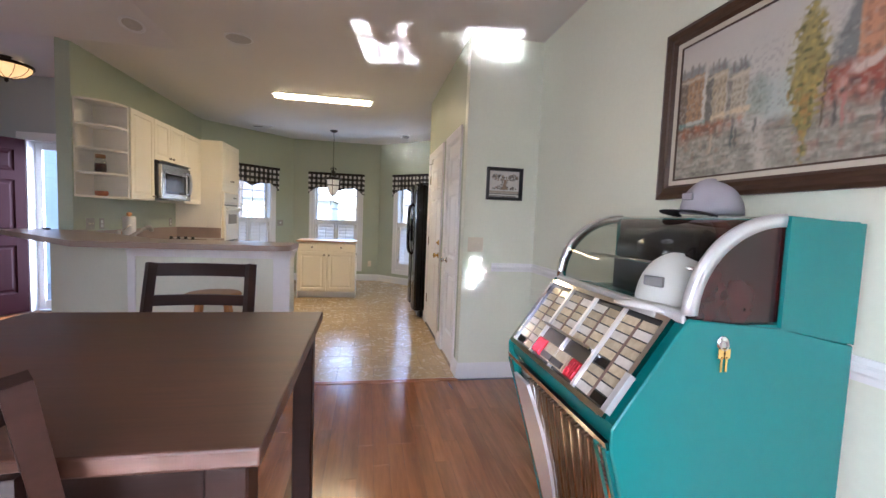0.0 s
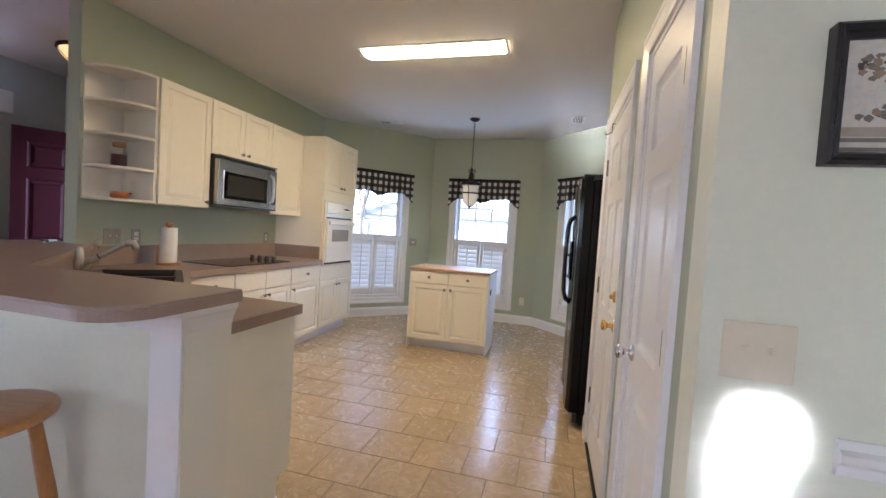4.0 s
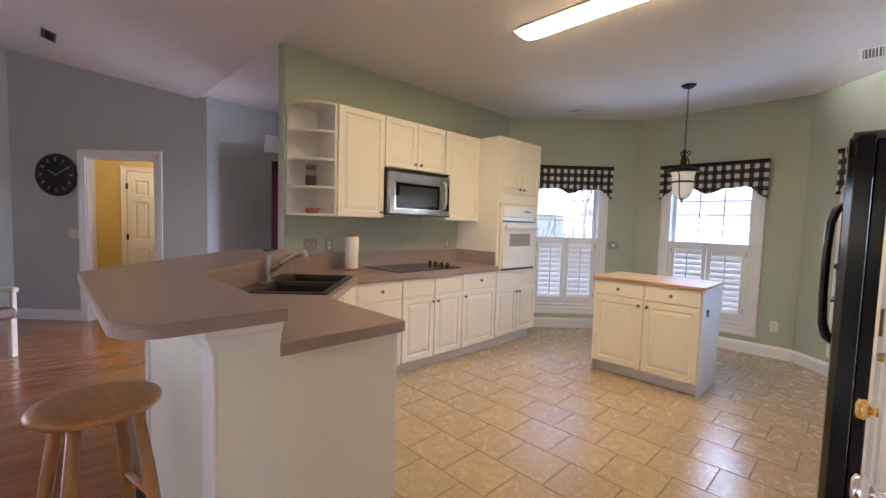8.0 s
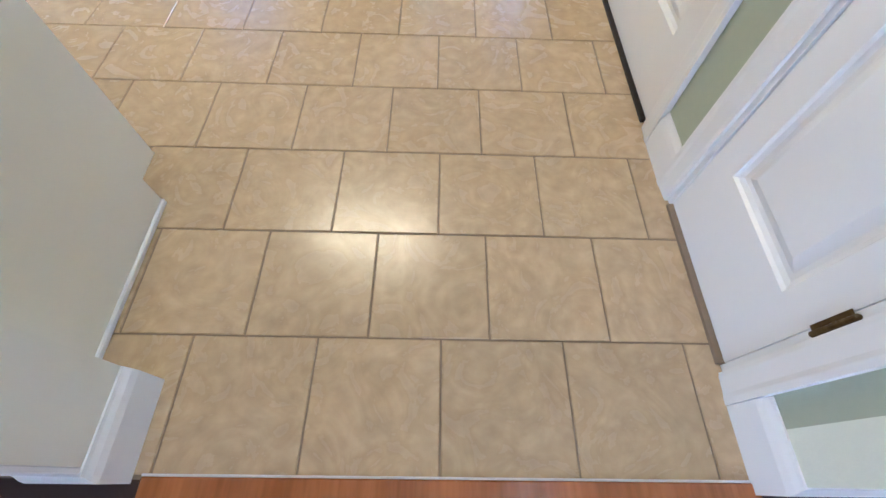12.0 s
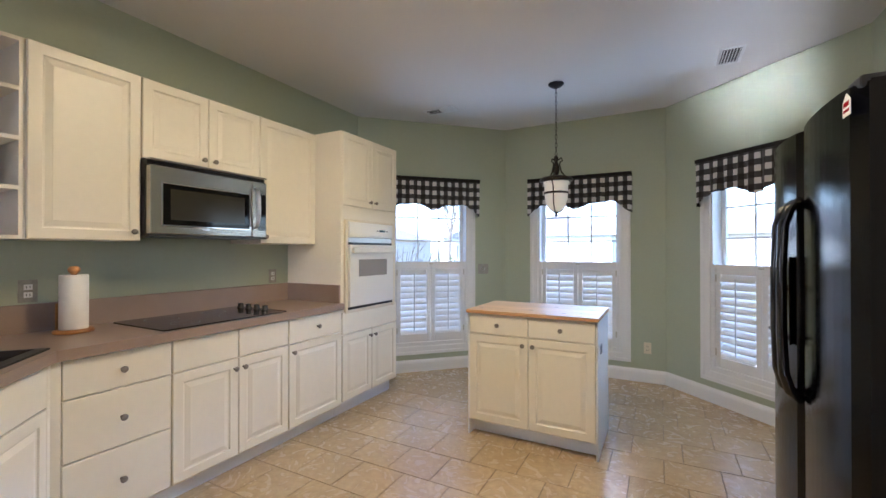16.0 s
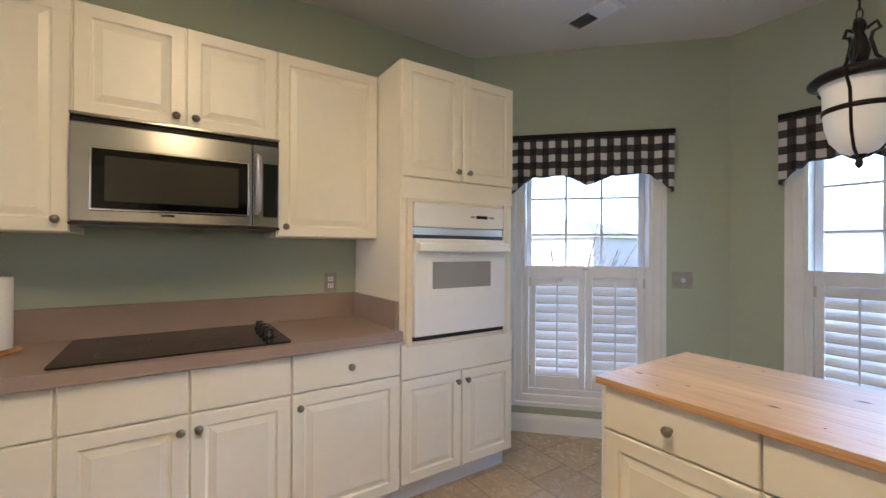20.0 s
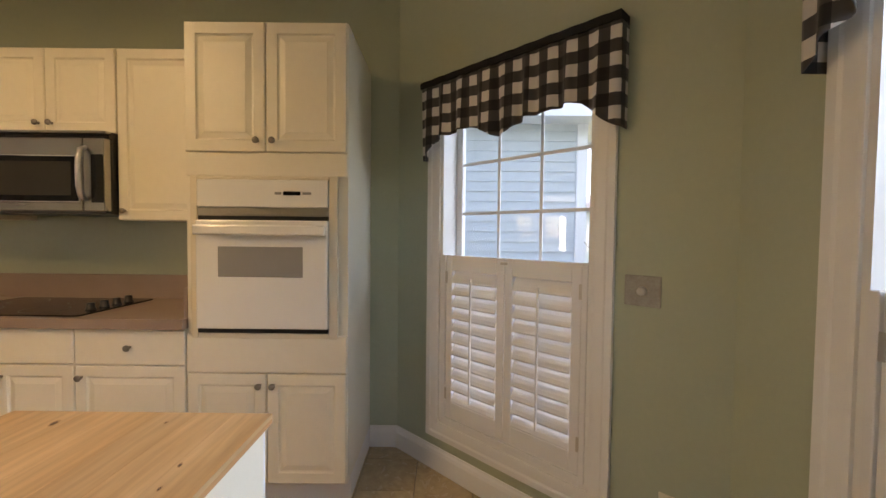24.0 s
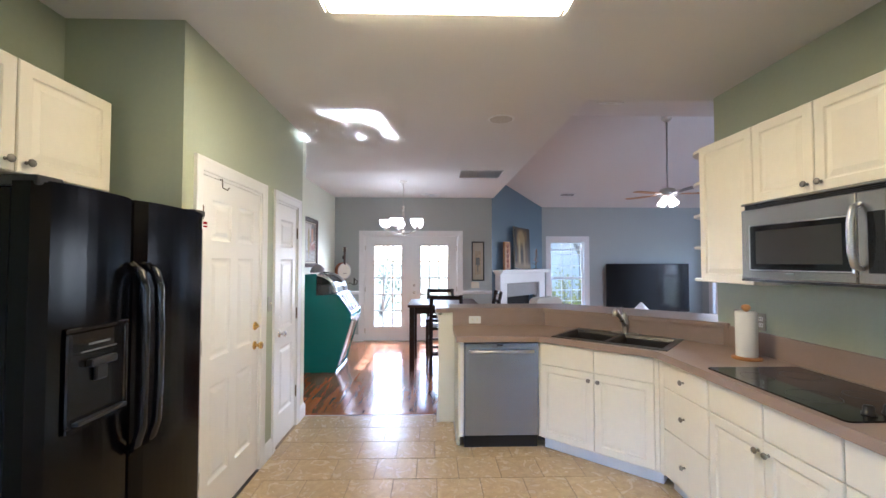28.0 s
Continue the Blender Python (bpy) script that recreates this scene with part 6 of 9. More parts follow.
for k in range(3):
    a = 2 * math.pi * k / 3 + 0.5
    c, s = math.cos(a), math.sin(a)
    pts = [(0.018, 2.13), (0.045, 2.15), (0.055, 2.125), (0.035, 2.115), (0.03, 2.09), (0.045, 2.03), (0.085, 1.985), (0.115, 1.972)]
    part("scroll_arm", bar([(r * c, r * s, z) for r, z in pts], 0.006, 8), IRON, pd, "", True)
    pts = [(0.142, 1.955), (0.158, 1.965), (0.150, 1.94), (0.105, 1.90), (0.098, 1.84), (0.090, 1.76), (0.06, 1.70), (0.02, 1.675)]
    part("scroll_rib", bar([(r * c, r * s, z) for r, z in pts], 0.005, 8), IRON, pd, "", True)
part("rim_ring", turned([(0.088, 1.985), (0.125, 1.975), (0.142, 1.958), (0.140, 1.945), (0.118, 1.938), (0.086, 1.945)], 32), IRON, pd, "", True)
part("band", turned([(0.1005, 1.852), (0.1035, 1.850), (0.1035, 1.836), (0.1005, 1.834)], 32), IRON, pd, "", True)
part("glass_bell", turned([(0.112, 1.945), (0.100, 1.91), (0.0985, 1.85), (0.094, 1.79), (0.080, 1.735), (0.05, 1.695), (0.016, 1.68), (0.0, 1.68)], 32), PENDGLASS, pd, "white alabaster glass", True)
part("finial", turned([(0.022, 1.684), (0.020, 1.672), (0.009, 1.665), (0.012, 1.652), (0.008, 1.640), (0.0, 1.634)], 16), IRON, pd, "", True)

# ---- jukebox ----
jb = thing("jukebox", (3.75, -1.975, 0), -90, "turquoise retro jukebox with chrome grille and curved glass top", "jukebox")
JW = 0.375


def jp(pts):
    return [(x - 3.75, z) for x, z in pts]


bm = bmesh.new()
prism(bm, jp([(4.03, 0.03), (3.53, 0.03), (3.318, 0.755), (3.313, 0.80), (3.505, 1.065), (3.79, 1.065), (3.79, 1.355), (4.03, 1.355)]), -JW, JW, "x")
part("cabinet", bm, TEAL, jb)
for s in (-1, 1):
    a, b = (JW, JW + 0.012) if s > 0 else (-JW - 0.012, -JW)
    bm = bmesh.new()
    prism(bm, jp([(4.035, 0.0), (3.505, 0.0), (3.298, 0.745), (3.296, 0.80), (3.496, 1.084), (3.78, 1.055), (4.035, 1.005)]), a, b, "x")
    es = [e for e in bm.edges]
    bmesh.ops.bevel(bm, geom=es, offset=0.004, segments=1, affect="EDGES")
    part("side_panel", bm, TEAL, jb)
    bm = bmesh.new()
    prism(bm, jp([(4.035, 1.008), (3.782, 1.058), (3.782, 1.362), (4.035, 1.35)]), a, b, "x")
    part("upper_side_panel", bm, TEAL, jb)
part("plinth", boxes((-JW, -0.25, 0.0, JW, 0.28, 0.03)), CHROME, jb)
# front grille: a silver board with slanting louvres
FR0, FR1 = Vector((0, 3.515 - 3.75, 0.05)), Vector((0, 3.312 - 3.75, 0.745))
fdir = (FR1 - FR0).normalized()
fn_ = Vector((0, -fdir.z, fdir.y))
flen = (FR1 - FR0).length


def on_front(x, s, o):
    p_ = FR0 + fdir * s + fn_ * o
    return Vector((x, p_.y, p_.z))


def quad_block(bm, pts, o0, o1, f):
    lo = [bm.verts.new(f(x, s, o0)) for x, s in pts]
    hi = [bm.verts.new(f(x, s, o1)) for x, s in pts]
    bm.faces.new(lo)
    bm.faces.new(list(reversed(hi)))
    n = len(pts)
    for i in range(n):
        j = (i + 1) % n
        bm.faces.new((lo[i], hi[i], hi[j], lo[j]))


bm = bmesh.new()
quad_block(bm, [(-JW + 0.02, 0.02), (JW - 0.02, 0.02), (JW - 0.02, flen), (-JW + 0.02, flen)], -0.006, 0.006, on_front)
gr = part("grille_board", bm, STEELH, jb, "silver grille board")
for i in range(34):
    x = -JW + 0.085 + i * 0.0185
    top = x + 0.11
    if top > JW - 0.06:
        continue
    bm = bmesh.new()
    quad_block(bm, [(x - 0.055, 0.05), (x - 0.046, 0.05), (x + 0.119, flen - 0.03), (x + 0.110, flen - 0.03)], 0.006, 0.017, on_front)
    part("louvre", bm, CHROME if i % 3 == 0 else BRONZE, gr)
for s in (-1, 1):
    for k, (w_, m_) in enumerate(((0.008, TEAL), (0.007, CHROME), (0.010, TEAL))):
        bm = bmesh.new()
        x = s * (JW - 0.012 - k * 0.021)
        quad_block(bm, [(x - w_, 0.0), (x + w_, 0.0), (x + w_, flen - 0.005), (x - w_, flen - 0.005)], 0.006, 0.022, on_front)
        part("front_strip", bm, m_, jb, "turquoise edge strip" if m_ is TEAL else "chrome edge strip")
    for k in range(7):
        bm = bmesh.new()
        x = s * (JW - 0.033)
        quad_block(bm, [(x - 0.0055, flen - 0.03 - k * 0.014), (x + 0.0055, flen - 0.03 - k * 0.014), (x + 0.0055, flen - 0.024 - k * 0.014), (x - 0.0055, flen - 0.024 - k * 0.014)], 0.022, 0.024, on_front)
        part("strip_slot", bm, BLACKP, jb)
# silver crest with a curved inner edge, on the far side of the grille
bm = bmesh.new()
curve = [(-0.29 + 0.17 * math.sin(math.pi * (0.12 + 0.62 * q / 10)), 0.04 + (flen - 0.09) * q / 10) for q in range(11)]
quad_block(bm, [(-0.305, 0.04)] + curve + [(-0.305, flen - 0.05)], 0.017, 0.030, on_front)
part("crest", bm, SATIN, jb, "silver moulded crest on the grille")
bm = bmesh.new()
quad_block(bm, [(-JW + 0.004, flen - 0.002), (JW - 0.004, flen - 0.002), (JW - 0.004, flen + 0.018), (-JW + 0.004, flen + 0.018)], 0.0, 0.018, on_front)
part("chrome_lip", bm, CHROME, jb, "chrome lip over the grille")
# sloped title panel
TP0, TP1 = Vector((0, 3.301 - 3.75, 0.802)), Vector((0, 3.494 - 3.75, 1.077))
tdir = (TP1 - TP0).normalized()
tn_ = Vector((0, -tdir.z, tdir.y))
tlen = (TP1 - TP0).length


def on_title(x, s, o):
    p_ = TP0 + tdir * s + tn_ * o
    return Vector((x, p_.y, p_.z))


bm = bmesh.new()
quad_block(bm, [(-0.345, 0.012), (0.345, 0.012), (0.345, tlen - 0.02), (-0.345, tlen - 0.02)], 0.0, 0.007, on_title)
tp = part("title_panel", bm, BLACKP, jb, "selection panel with cream title cards")
for a in ((-0.352, -0.335, 0.005, tlen - 0.012), (0.335, 0.352, 0.005, tlen - 0.012)):
    bm = bmesh.new()
    quad_block(bm, [(a[0], a[2]), (a[1], a[2]), (a[1], a[3]), (a[0], a[3])], 0.004, 0.02, on_title)
    part("chrome_frame", bm, CHROME, tp)
for s0, s1 in ((0.003, 0.02), (tlen - 0.026, tlen - 0.01)):
    bm = bmesh.new()
    quad_block(bm, [(-0.335, s0), (0.335, s0), (0.335, s1), (-0.335, s1)], 0.004, 0.02, on_title)
    part("chrome_frame", bm, CHROME, tp)
for a in (0.337, 0.345):
    bm = bmesh.new()
    quad_block(bm, [(a, 0.02), (a + 0.012, 0.02), (a + 0.012, 0.14), (a, 0.14)], 0.006, 0.026, on_title)
    part("release_bracket", bm, SATIN, tp, "silver release bracket")
CARDW = material("white_title_card", (0.60, 0.58, 0.55), 0.5, second=(0.48, 0.45, 0.42), scale=40, rand=0.12)
BINDER = material("brown_card_binder", (0.16, 0.10, 0.08), 0.5, scale=20, mix=0.5)
cols = 4
cw = 0.66 / cols
rows = 9
r_h = (tlen - 0.062) / rows
for c in range(cols):
    x0 = -0.33 + c * cw
    lower = 4 if c in (1, 2) else 0
    if c:
        bm = bmesh.new()
        quad_block(bm, [(x0 - 0.006, 0.02), (x0 + 0.006, 0.02), (x0 + 0.006, tlen - 0.025), (x0 - 0.006, tlen - 0.025)], 0.006, 0.018, on_title)
        part("chrome_divider", bm, SATIN, tp, "silver divider")
    s_lo = 0.026 + r_h * lower
    bm = bmesh.new()
    quad_block(bm, [(x0 + cw / 2 - 0.005, s_lo), (x0 + cw / 2 + 0.005, s_lo), (x0 + cw / 2 + 0.005, tlen - 0.05), (x0 + cw / 2 - 0.005, tlen - 0.05)], 0.0068, 0.0095, on_title)
    part("card_binder", bm, BINDER, tp)
    for r in range(lower, rows):
        s0, s1 = 0.026 + r_h * r, 0.026 + r_h * (r + 0.84)
        for h_ in range(2):
            xa = x0 + 0.009 + h_ * (cw / 2 - 0.002)
            xb = xa + cw / 2 - 0.015
            bm = bmesh.new()
            quad_block(bm, [(xa, s0), (xb, s0), (xb, s1), (xa, s1)], 0.007, 0.009, on_title)
            dark = (c, r, h_) in ((0, rows - 1, 0), (0, rows - 1, 1), (0, 0, 0), (3, 0, 1), (3, 3, 0))
            part("title_card", bm, SCREEN if dark else (CARD if (r * 2 + h_ + c) % 3 else CARDW), tp, "dark card slot" if dark else "")
# selector keys below a chrome rail across the two middle columns
xa, xb = -0.33 + cw, -0.33 + 3 * cw
bm = bmesh.new()
quad_block(bm, [(xa + 0.004, 0.026 + r_h * 3.7), (xb - 0.004, 0.026 + r_h * 3.7), (xb - 0.004, 0.026 + r_h * 4.0), (xa + 0.004, 0.026 + r_h * 4.0)], 0.007, 0.034, on_title)
part("chrome_rail", bm, CHROME, tp, "chrome rail over the selector keys")
for u0, u1, m in ((xa + 0.008, xa + 0.068, RED), (xa + 0.085, xb - 0.085, CARD), (xb - 0.068, xb - 0.008, RED)):
    bm = bmesh.new()
    quad_block(bm, [(u0, 0.030), (u1, 0.030), (u1, 0.092), (u0, 0.092)], 0.007, 0.018, on_title)
    key = part("selector_key", bm, m, tp, "red selector block" if m is RED else "cream selector card")
    n_ = 4 if m is RED else 2
    for a in range(n_):
        for b in range(2 if m is RED else 1):
            bm = bmesh.new()
            v0 = u0 + 0.004 + a * (u1 - u0 - 0.006) / n_
            wv = (u1 - u0 - 0.006) / n_ - 0.004
            quad_block(bm, [(v0, 0.035 + b * 0.028), (v0 + wv, 0.035 + b * 0.028), (v0 + wv, 0.057 + b * 0.028), (v0, 0.057 + b * 0.028)], 0.018, 0.023, on_title)
            part("button", bm, m if m is RED else BLACKP, key)
# dome
arc = [(3.500 + 0.288 * (1 - math.cos(a)), 1.090 + 0.272 * math.sin(a)) for a in [math.pi / 2 * i / 16 for i in range(17)]]
bm = bmesh.new()
ra = [[bm.verts.new((sx, x - 3.75, z)) for x, z in arc] for sx in (-JW + 0.02, JW - 0.02)]
for i in range(16):
    bm.faces.new((ra[0][i], ra[1][i], ra[1][i + 1], ra[0][i + 1]))
dg = part("dome_glass", bm, DOMEGLASS, jb, "clear curved dome", True)
dg.visible_shadow = False
for s in (-1, 1):
    bm = bmesh.new()
    x = s * (JW - 0.01)
    rows = []
    for i, (u, z) in enumerate(arc):
        t = math.pi / 2 * i / 16
        n_ = Vector((-math.cos(t), math.sin(t)))
        rows.append([bm.verts.new((x + dx, u - 3.75 + n_.x * d, z + n_.y * d)) for dx, d in ((-0.012, -0.030), (0.011, -0.030), (0.0135, -0.004), (0.004, 0.006), (-0.012, 0.003))])
    for a, b in zip(rows, rows[1:]):
        for i in range(5):
            j = (i + 1) % 5
            bm.faces.new((a[i], b[i], b[j], a[j]))
    bm.faces.new(rows[0])
    bm.faces.new(list(reversed(rows[-1])))
    part("arch_trim", bm, CHROME if s < 0 else SATIN, jb, "silver arch trim", True)
    pts = jp(arc + [(3.788, 1.07)] + [(3.51, 1.07)])
    bm = bmesh.new()
    prism(bm, pts, x - 0.004, x + 0.004, "x")
    part("end_panel", bm, DARKRED if s > 0 else DOMEGLASS, jb, "dark brown end panel" if s > 0 else "clear end panel")
part("mechanism_back", boxes((-JW + 0.03, 0.02, 1.066, JW - 0.03, 0.035, 1.35)), DARKRED, jb, "dark record rack")
part("record_rack", boxes((-0.20, -0.10, 1.066, 0.20, 0.02, 1.20), bev=0.01), BLACKP, jb)
rec = bmesh.new()
lathe(rec, [(0.085, -0.16), (0.085, 0.16)], 26, (0, -0.03, 1.235), "x")
part("record_stack", rec, SCREEN, jb, "black stack of records", True)
part("tonearm_rail", bar([(-0.32, -0.13, 1.20), (0.32, -0.13, 1.20)], 0.006), CHROME, jb, "", True)
part("dome_sill", boxes((-JW + 0.01, -0.256, 1.066, JW - 0.01, -0.222, 1.092), bev=0.004), SATIN, jb)
lk = part("lock", turned([(0.019, 0.0), (0.019, 0.006), (0.013, 0.009), (0.0, 0.009)], 14, axis="x"), CHROME, jb, "", True, loc=(JW + 0.012, -0.152, 1.022))
part("key_ring", bar([(0.011, 0.012 * math.cos(a_), -0.006 + 0.012 * math.sin(a_)) for a_ in [2 * math.pi * k_ / 12 for k_ in range(13)]], 0.0016, 6), NICKEL, lk, "", True)
for q_ in (-0.007, 0.008):
    bm = boxes((0.009, q_ - 0.003, -0.075, 0.012, q_ + 0.003, -0.035))
    box(bm, 0.009, q_ - 0.011, -0.040, 0.012, q_ + 0.011, -0.014, bev=0.001)
    part("key", bm, BRASS, lk, "small brass key")


PAINT_GREY = material("grey_thread", (0.24, 0.23, 0.24), 0.9, scale=60, mix=0.6)


def cap(name, loc, rz, mat, label, brim_mat, tilt=0.0):
    """A baseball cap: domed crown of six panels, curved visor, button."""
    t = thing(name, loc, rz, label, "cap", "baseball caps")
    t.rotation_euler = (radians(tilt), 0, radians(rz))
    bm = bmesh.new()
    rings = []
    for j in range(9):
        u = j / 8
        rr = 0.088 * math.cos(u * math.pi / 2 * 0.98)
        z = 0.115 * math.sin(u * math.pi / 2)
        rings.append([bm.verts.new((rr * 0.92 * math.cos(2 * math.pi * k / 24), rr * 1.08 * math.sin(2 * math.pi * k / 24), z * (1 + 0.06 * math.sin(2 * math.pi * k / 24 + 3.6)))) for k in range(24)])
    for a, b in zip(rings, rings[1:]):
        for k in range(24):
            q = (k + 1) % 24
            bm.faces.new((a[k], a[q], b[q], b[k]))
    bm.faces.new(rings[-1])
    bm.faces.new(list(reversed(rings[0])))
    c = part("crown", bm, mat, t, "", True)
    bm = bmesh.new()
    lo, hi = [], []
    rows = []
    for i in range(13):
        a = math.pi * (1.15 + 0.7 * i / 12)
        inner = Vector((0.081 * math.cos(a), 0.095 * math.sin(a)))
        k = math.sin((i / 12) * math.pi) ** 0.6
        outer = inner + Vector((math.cos(a) * 0.3, math.sin(a))).normalized() * (0.005 + 0.07 * k)
        sag_ = -0.018 * (abs(i / 12 - 0.5) * 2) ** 2
        rows.append([bm.verts.new((inner.x, inner.y, 0.012 + sag_)), bm.verts.new((outer.x, outer.y, 0.010 + sag_)), bm.verts.new((outer.x, outer.y, 0.006 + sag_)), bm.verts.new((inner.x, inner.y, 0.006 + sag_))])
    for a, b in zip(rows, rows[1:]):
        for i in range(4):
            j = (i + 1) % 4
            bm.faces.new((a[i], b[i], b[j], a[j]))
    part("visor", bm, brim_mat, t, "", True)
    part("button", turned([(0.008, 0.114), (0.006, 0.119), (0.0, 0.12)], 10), mat, t)
    part("patch", boxes((-0.022, -0.0925, 0.045, 0.022, -0.0865, 0.068), bev=0.002), PAINT_GREY if mat is FELT else mat, t, "stitched patch on the front")
    return t


gc = cap("baseball_cap", (3.875, -2.0, 1.372), -90, GREYCAP, "grey mesh baseball cap with dark visor on the jukebox", BLACKCLOTH)
gc.scale = (1.12, 1.12, 1.05)
wc = cap("baseball_cap", (3.655, -2.13, 1.078), -72, FELT, "white baseball cap under the jukebox dome", FELT, 0)
wc.scale = (1.5, 1.42, 1.36)

# ---- pictures ----
def framed(name, loc, rz, w, h, fw, mat, label, cat="picture", liner=0.0):
    """A picture frame of four mitred mouldings, lower edge at z 0, centred on x; hangs on a wall whose room side is -y."""
    t = thing(name, loc, rz, label, cat)
    prof = [(0.0, 0.0), (0.0, 0.028), (fw * 0.25, 0.034), (fw * 0.55, 0.024), (fw * 0.8, 0.026), (fw, 0.014), (fw, 0.0)]
    cs = [(-w / 2, 0), (w / 2, 0), (w / 2, h), (-w / 2, h)]
    sg = [(1, 1), (-1, 1), (-1, -1), (1, -1)]
    for i in range(4):
        bm = bmesh.new()
        rows = []
        for k in (i, (i + 1) % 4):
            rows.append([bm.verts.new((cs[k][0] + sg[k][0] * o, -d, cs[k][1] + sg[k][1] * o)) for o, d in prof])
        for a in range(len(prof)):
            b = (a + 1) % len(prof)
            bm.faces.new((rows[0][a], rows[1][a], rows[1][b], rows[0][b]))
        bm.faces.new(rows[0])
        bm.faces.new(list(reversed(rows[1])))
        part("frame_rail", bm, mat, t)
    if liner:
        bm = bmesh.new()
        rect_steps(bm, -w / 2 + fw, fw, w / 2 - fw, h - fw, [(0.0, 0.013), (liner, 0.009), (liner, 0.004)], cap=False)
        part("liner", bm, LINEN, t, "pale linen liner")
    return t


SLATEP = material("canvas_slate", (0.16, 0.18, 0.18), 0.7, second=(0.26, 0.27, 0.25), scale=30, fine=0.2, fine_scale=50, bump=0.6, bump_scale=60)
CREAMP = material("canvas_cream", (0.55, 0.47, 0.34), 0.7, second=(0.44, 0.36, 0.26), scale=30, fine=0.2, fine_scale=50, bump=0.6, bump_scale=60)
PW, PH = 1.07, 0.755
pic = framed("street_painting", (4.06, -2.035, 1.452), -90, PW, PH, 0.062, WALNUT, "large street scene oil painting in a dark walnut frame", "painting", 0.022)
PAINT = {}
for nm, base, alt in (("slate", (0.15, 0.14, 0.125), (0.20, 0.185, 0.165)), ("brown", (0.26, 0.18, 0.12), (0.32, 0.23, 0.16)), ("street", (0.36, 0.30, 0.24), (0.40, 0.345, 0.28)),
                      ("dark", (0.055, 0.05, 0.045), (0.09, 0.075, 0.06)), ("white", (0.56, 0.55, 0.52), (0.62, 0.58, 0.52))):
    PAINT[nm] = material("oil_" + nm, base, 0.6, second=alt, scale=40, fine=0.08, fine_scale=90, bump=0.15, bump_scale=120)

OIL = material("oil_on_canvas", (0.5, 0.5, 0.5), 0.42, bump=0.35, bump_scale=150, spec=0.4)
tint = OIL.node_tree.nodes.new("ShaderNodeAttribute")
tint.attribute_name = "pigment"
OIL.node_tree.links.new(tint.outputs["Color"], OIL.node_tree.nodes["Principled BSDF"].inputs["Base Color"])


class Oils:
    """A canvas worked up wash by wash: u runs across it, v up it, both 0 to 1."""

    def __init__(self, nu, nv, seed, ground):
        self.nu, self.nv = nu, nv
        self.rng = np.random.default_rng(seed)
        u, v = np.meshgrid((np.arange(nu) + 0.5) / nu, (np.arange(nv) + 0.5) / nv)
        self.u0, self.v0 = u, v
        self.u = u + 0.006 * self.dabs(60, 40)
        self.v = v + 0.010 * self.dabs(60, 40)
        self.rgb = np.ones((nv, nu, 3)) * np.array(ground)

    def dabs(self, cols, rows):
        """Smooth chance values from -1 to 1, cols by rows blobs over the canvas."""
        g = self.rng.uniform(-1, 1, (rows + 2, cols + 2))
        x, y = self.u0 * cols, self.v0 * rows
        i, k = x.astype(int), y.astype(int)
        fx, fy = x - i, y - k
        fx, fy = fx * fx * (3 - 2 * fx), fy * fy * (3 - 2 * fy)
        return (g[k, i] * (1 - fx) + g[k, i + 1] * fx) * (1 - fy) + (g[k + 1, i] * (1 - fx) + g[k + 1, i + 1] * fx) * fy

    def wash(self, mask, color):
        m = np.clip(mask, 0, 1)[..., None]
        self.rgb = self.rgb * (1 - m) + np.array(color) * m

    def edge(self, x, soft):
        return np.clip(x / soft + 0.5, 0, 1)

    def block(self, u0, u1, v0, v1, su=0.010, sv=0.014):
        return self.edge(self.u - u0, su) * self.edge(u1 - self.u, su) * self.edge(self.v - v0, sv) * self.edge(v1 - self.v, sv)

    def blob(self, u, v, ru, rv, soft=0.5):
        return self.edge(1 - np.hypot((self.u - u) / ru, (self.v - v) / rv), soft)

    def lights(self, u0, u1, v0, v1, nu, nv, color, much=0.75):
        """Rows of small windows in a house front."""
        for i in range(nu):
            for k in range(nv):
                a_, b_ = u0 + (u1 - u0) * (i + 0.5) / nu, v0 + (v1 - v0) * (k + 0.5) / nv
                self.wash(much * self.block(a_ - 0.24 * (u1 - u0) / nu, a_ + 0.24 * (u1 - u0) / nu, b_ - 0.28 * (v1 - v0) / nv, b_ + 0.28 * (v1 - v0) / nv, 0.008, 0.012), color)

    def mesh(self, name, x0, x1, z0, z1, y):
        xs, zs = np.linspace(x0, x1, self.nu + 1), np.linspace(z0, z1, self.nv + 1)
        verts = [(x, y, z) for z in zs for x in xs]
        w = self.nu + 1
        faces = [(k * w + i, k * w + i + 1, (k + 1) * w + i + 1, (k + 1) * w + i) for k in range(self.nv) for i in range(self.nu)]
        me = bpy.data.meshes.new(name)
        me.from_pydata(verts, [], faces)
        p_ = np.pad(self.rgb, ((0, 1), (0, 1), (0, 0)), mode="edge")
        q_ = np.ones((self.nv + 1, w, 4))
        q_[..., :3] = np.clip(p_, 0.01, 0.9)
        me.attributes.new("pigment", "FLOAT_COLOR", "POINT").data.foreach_set("color", q_.ravel())
        return me


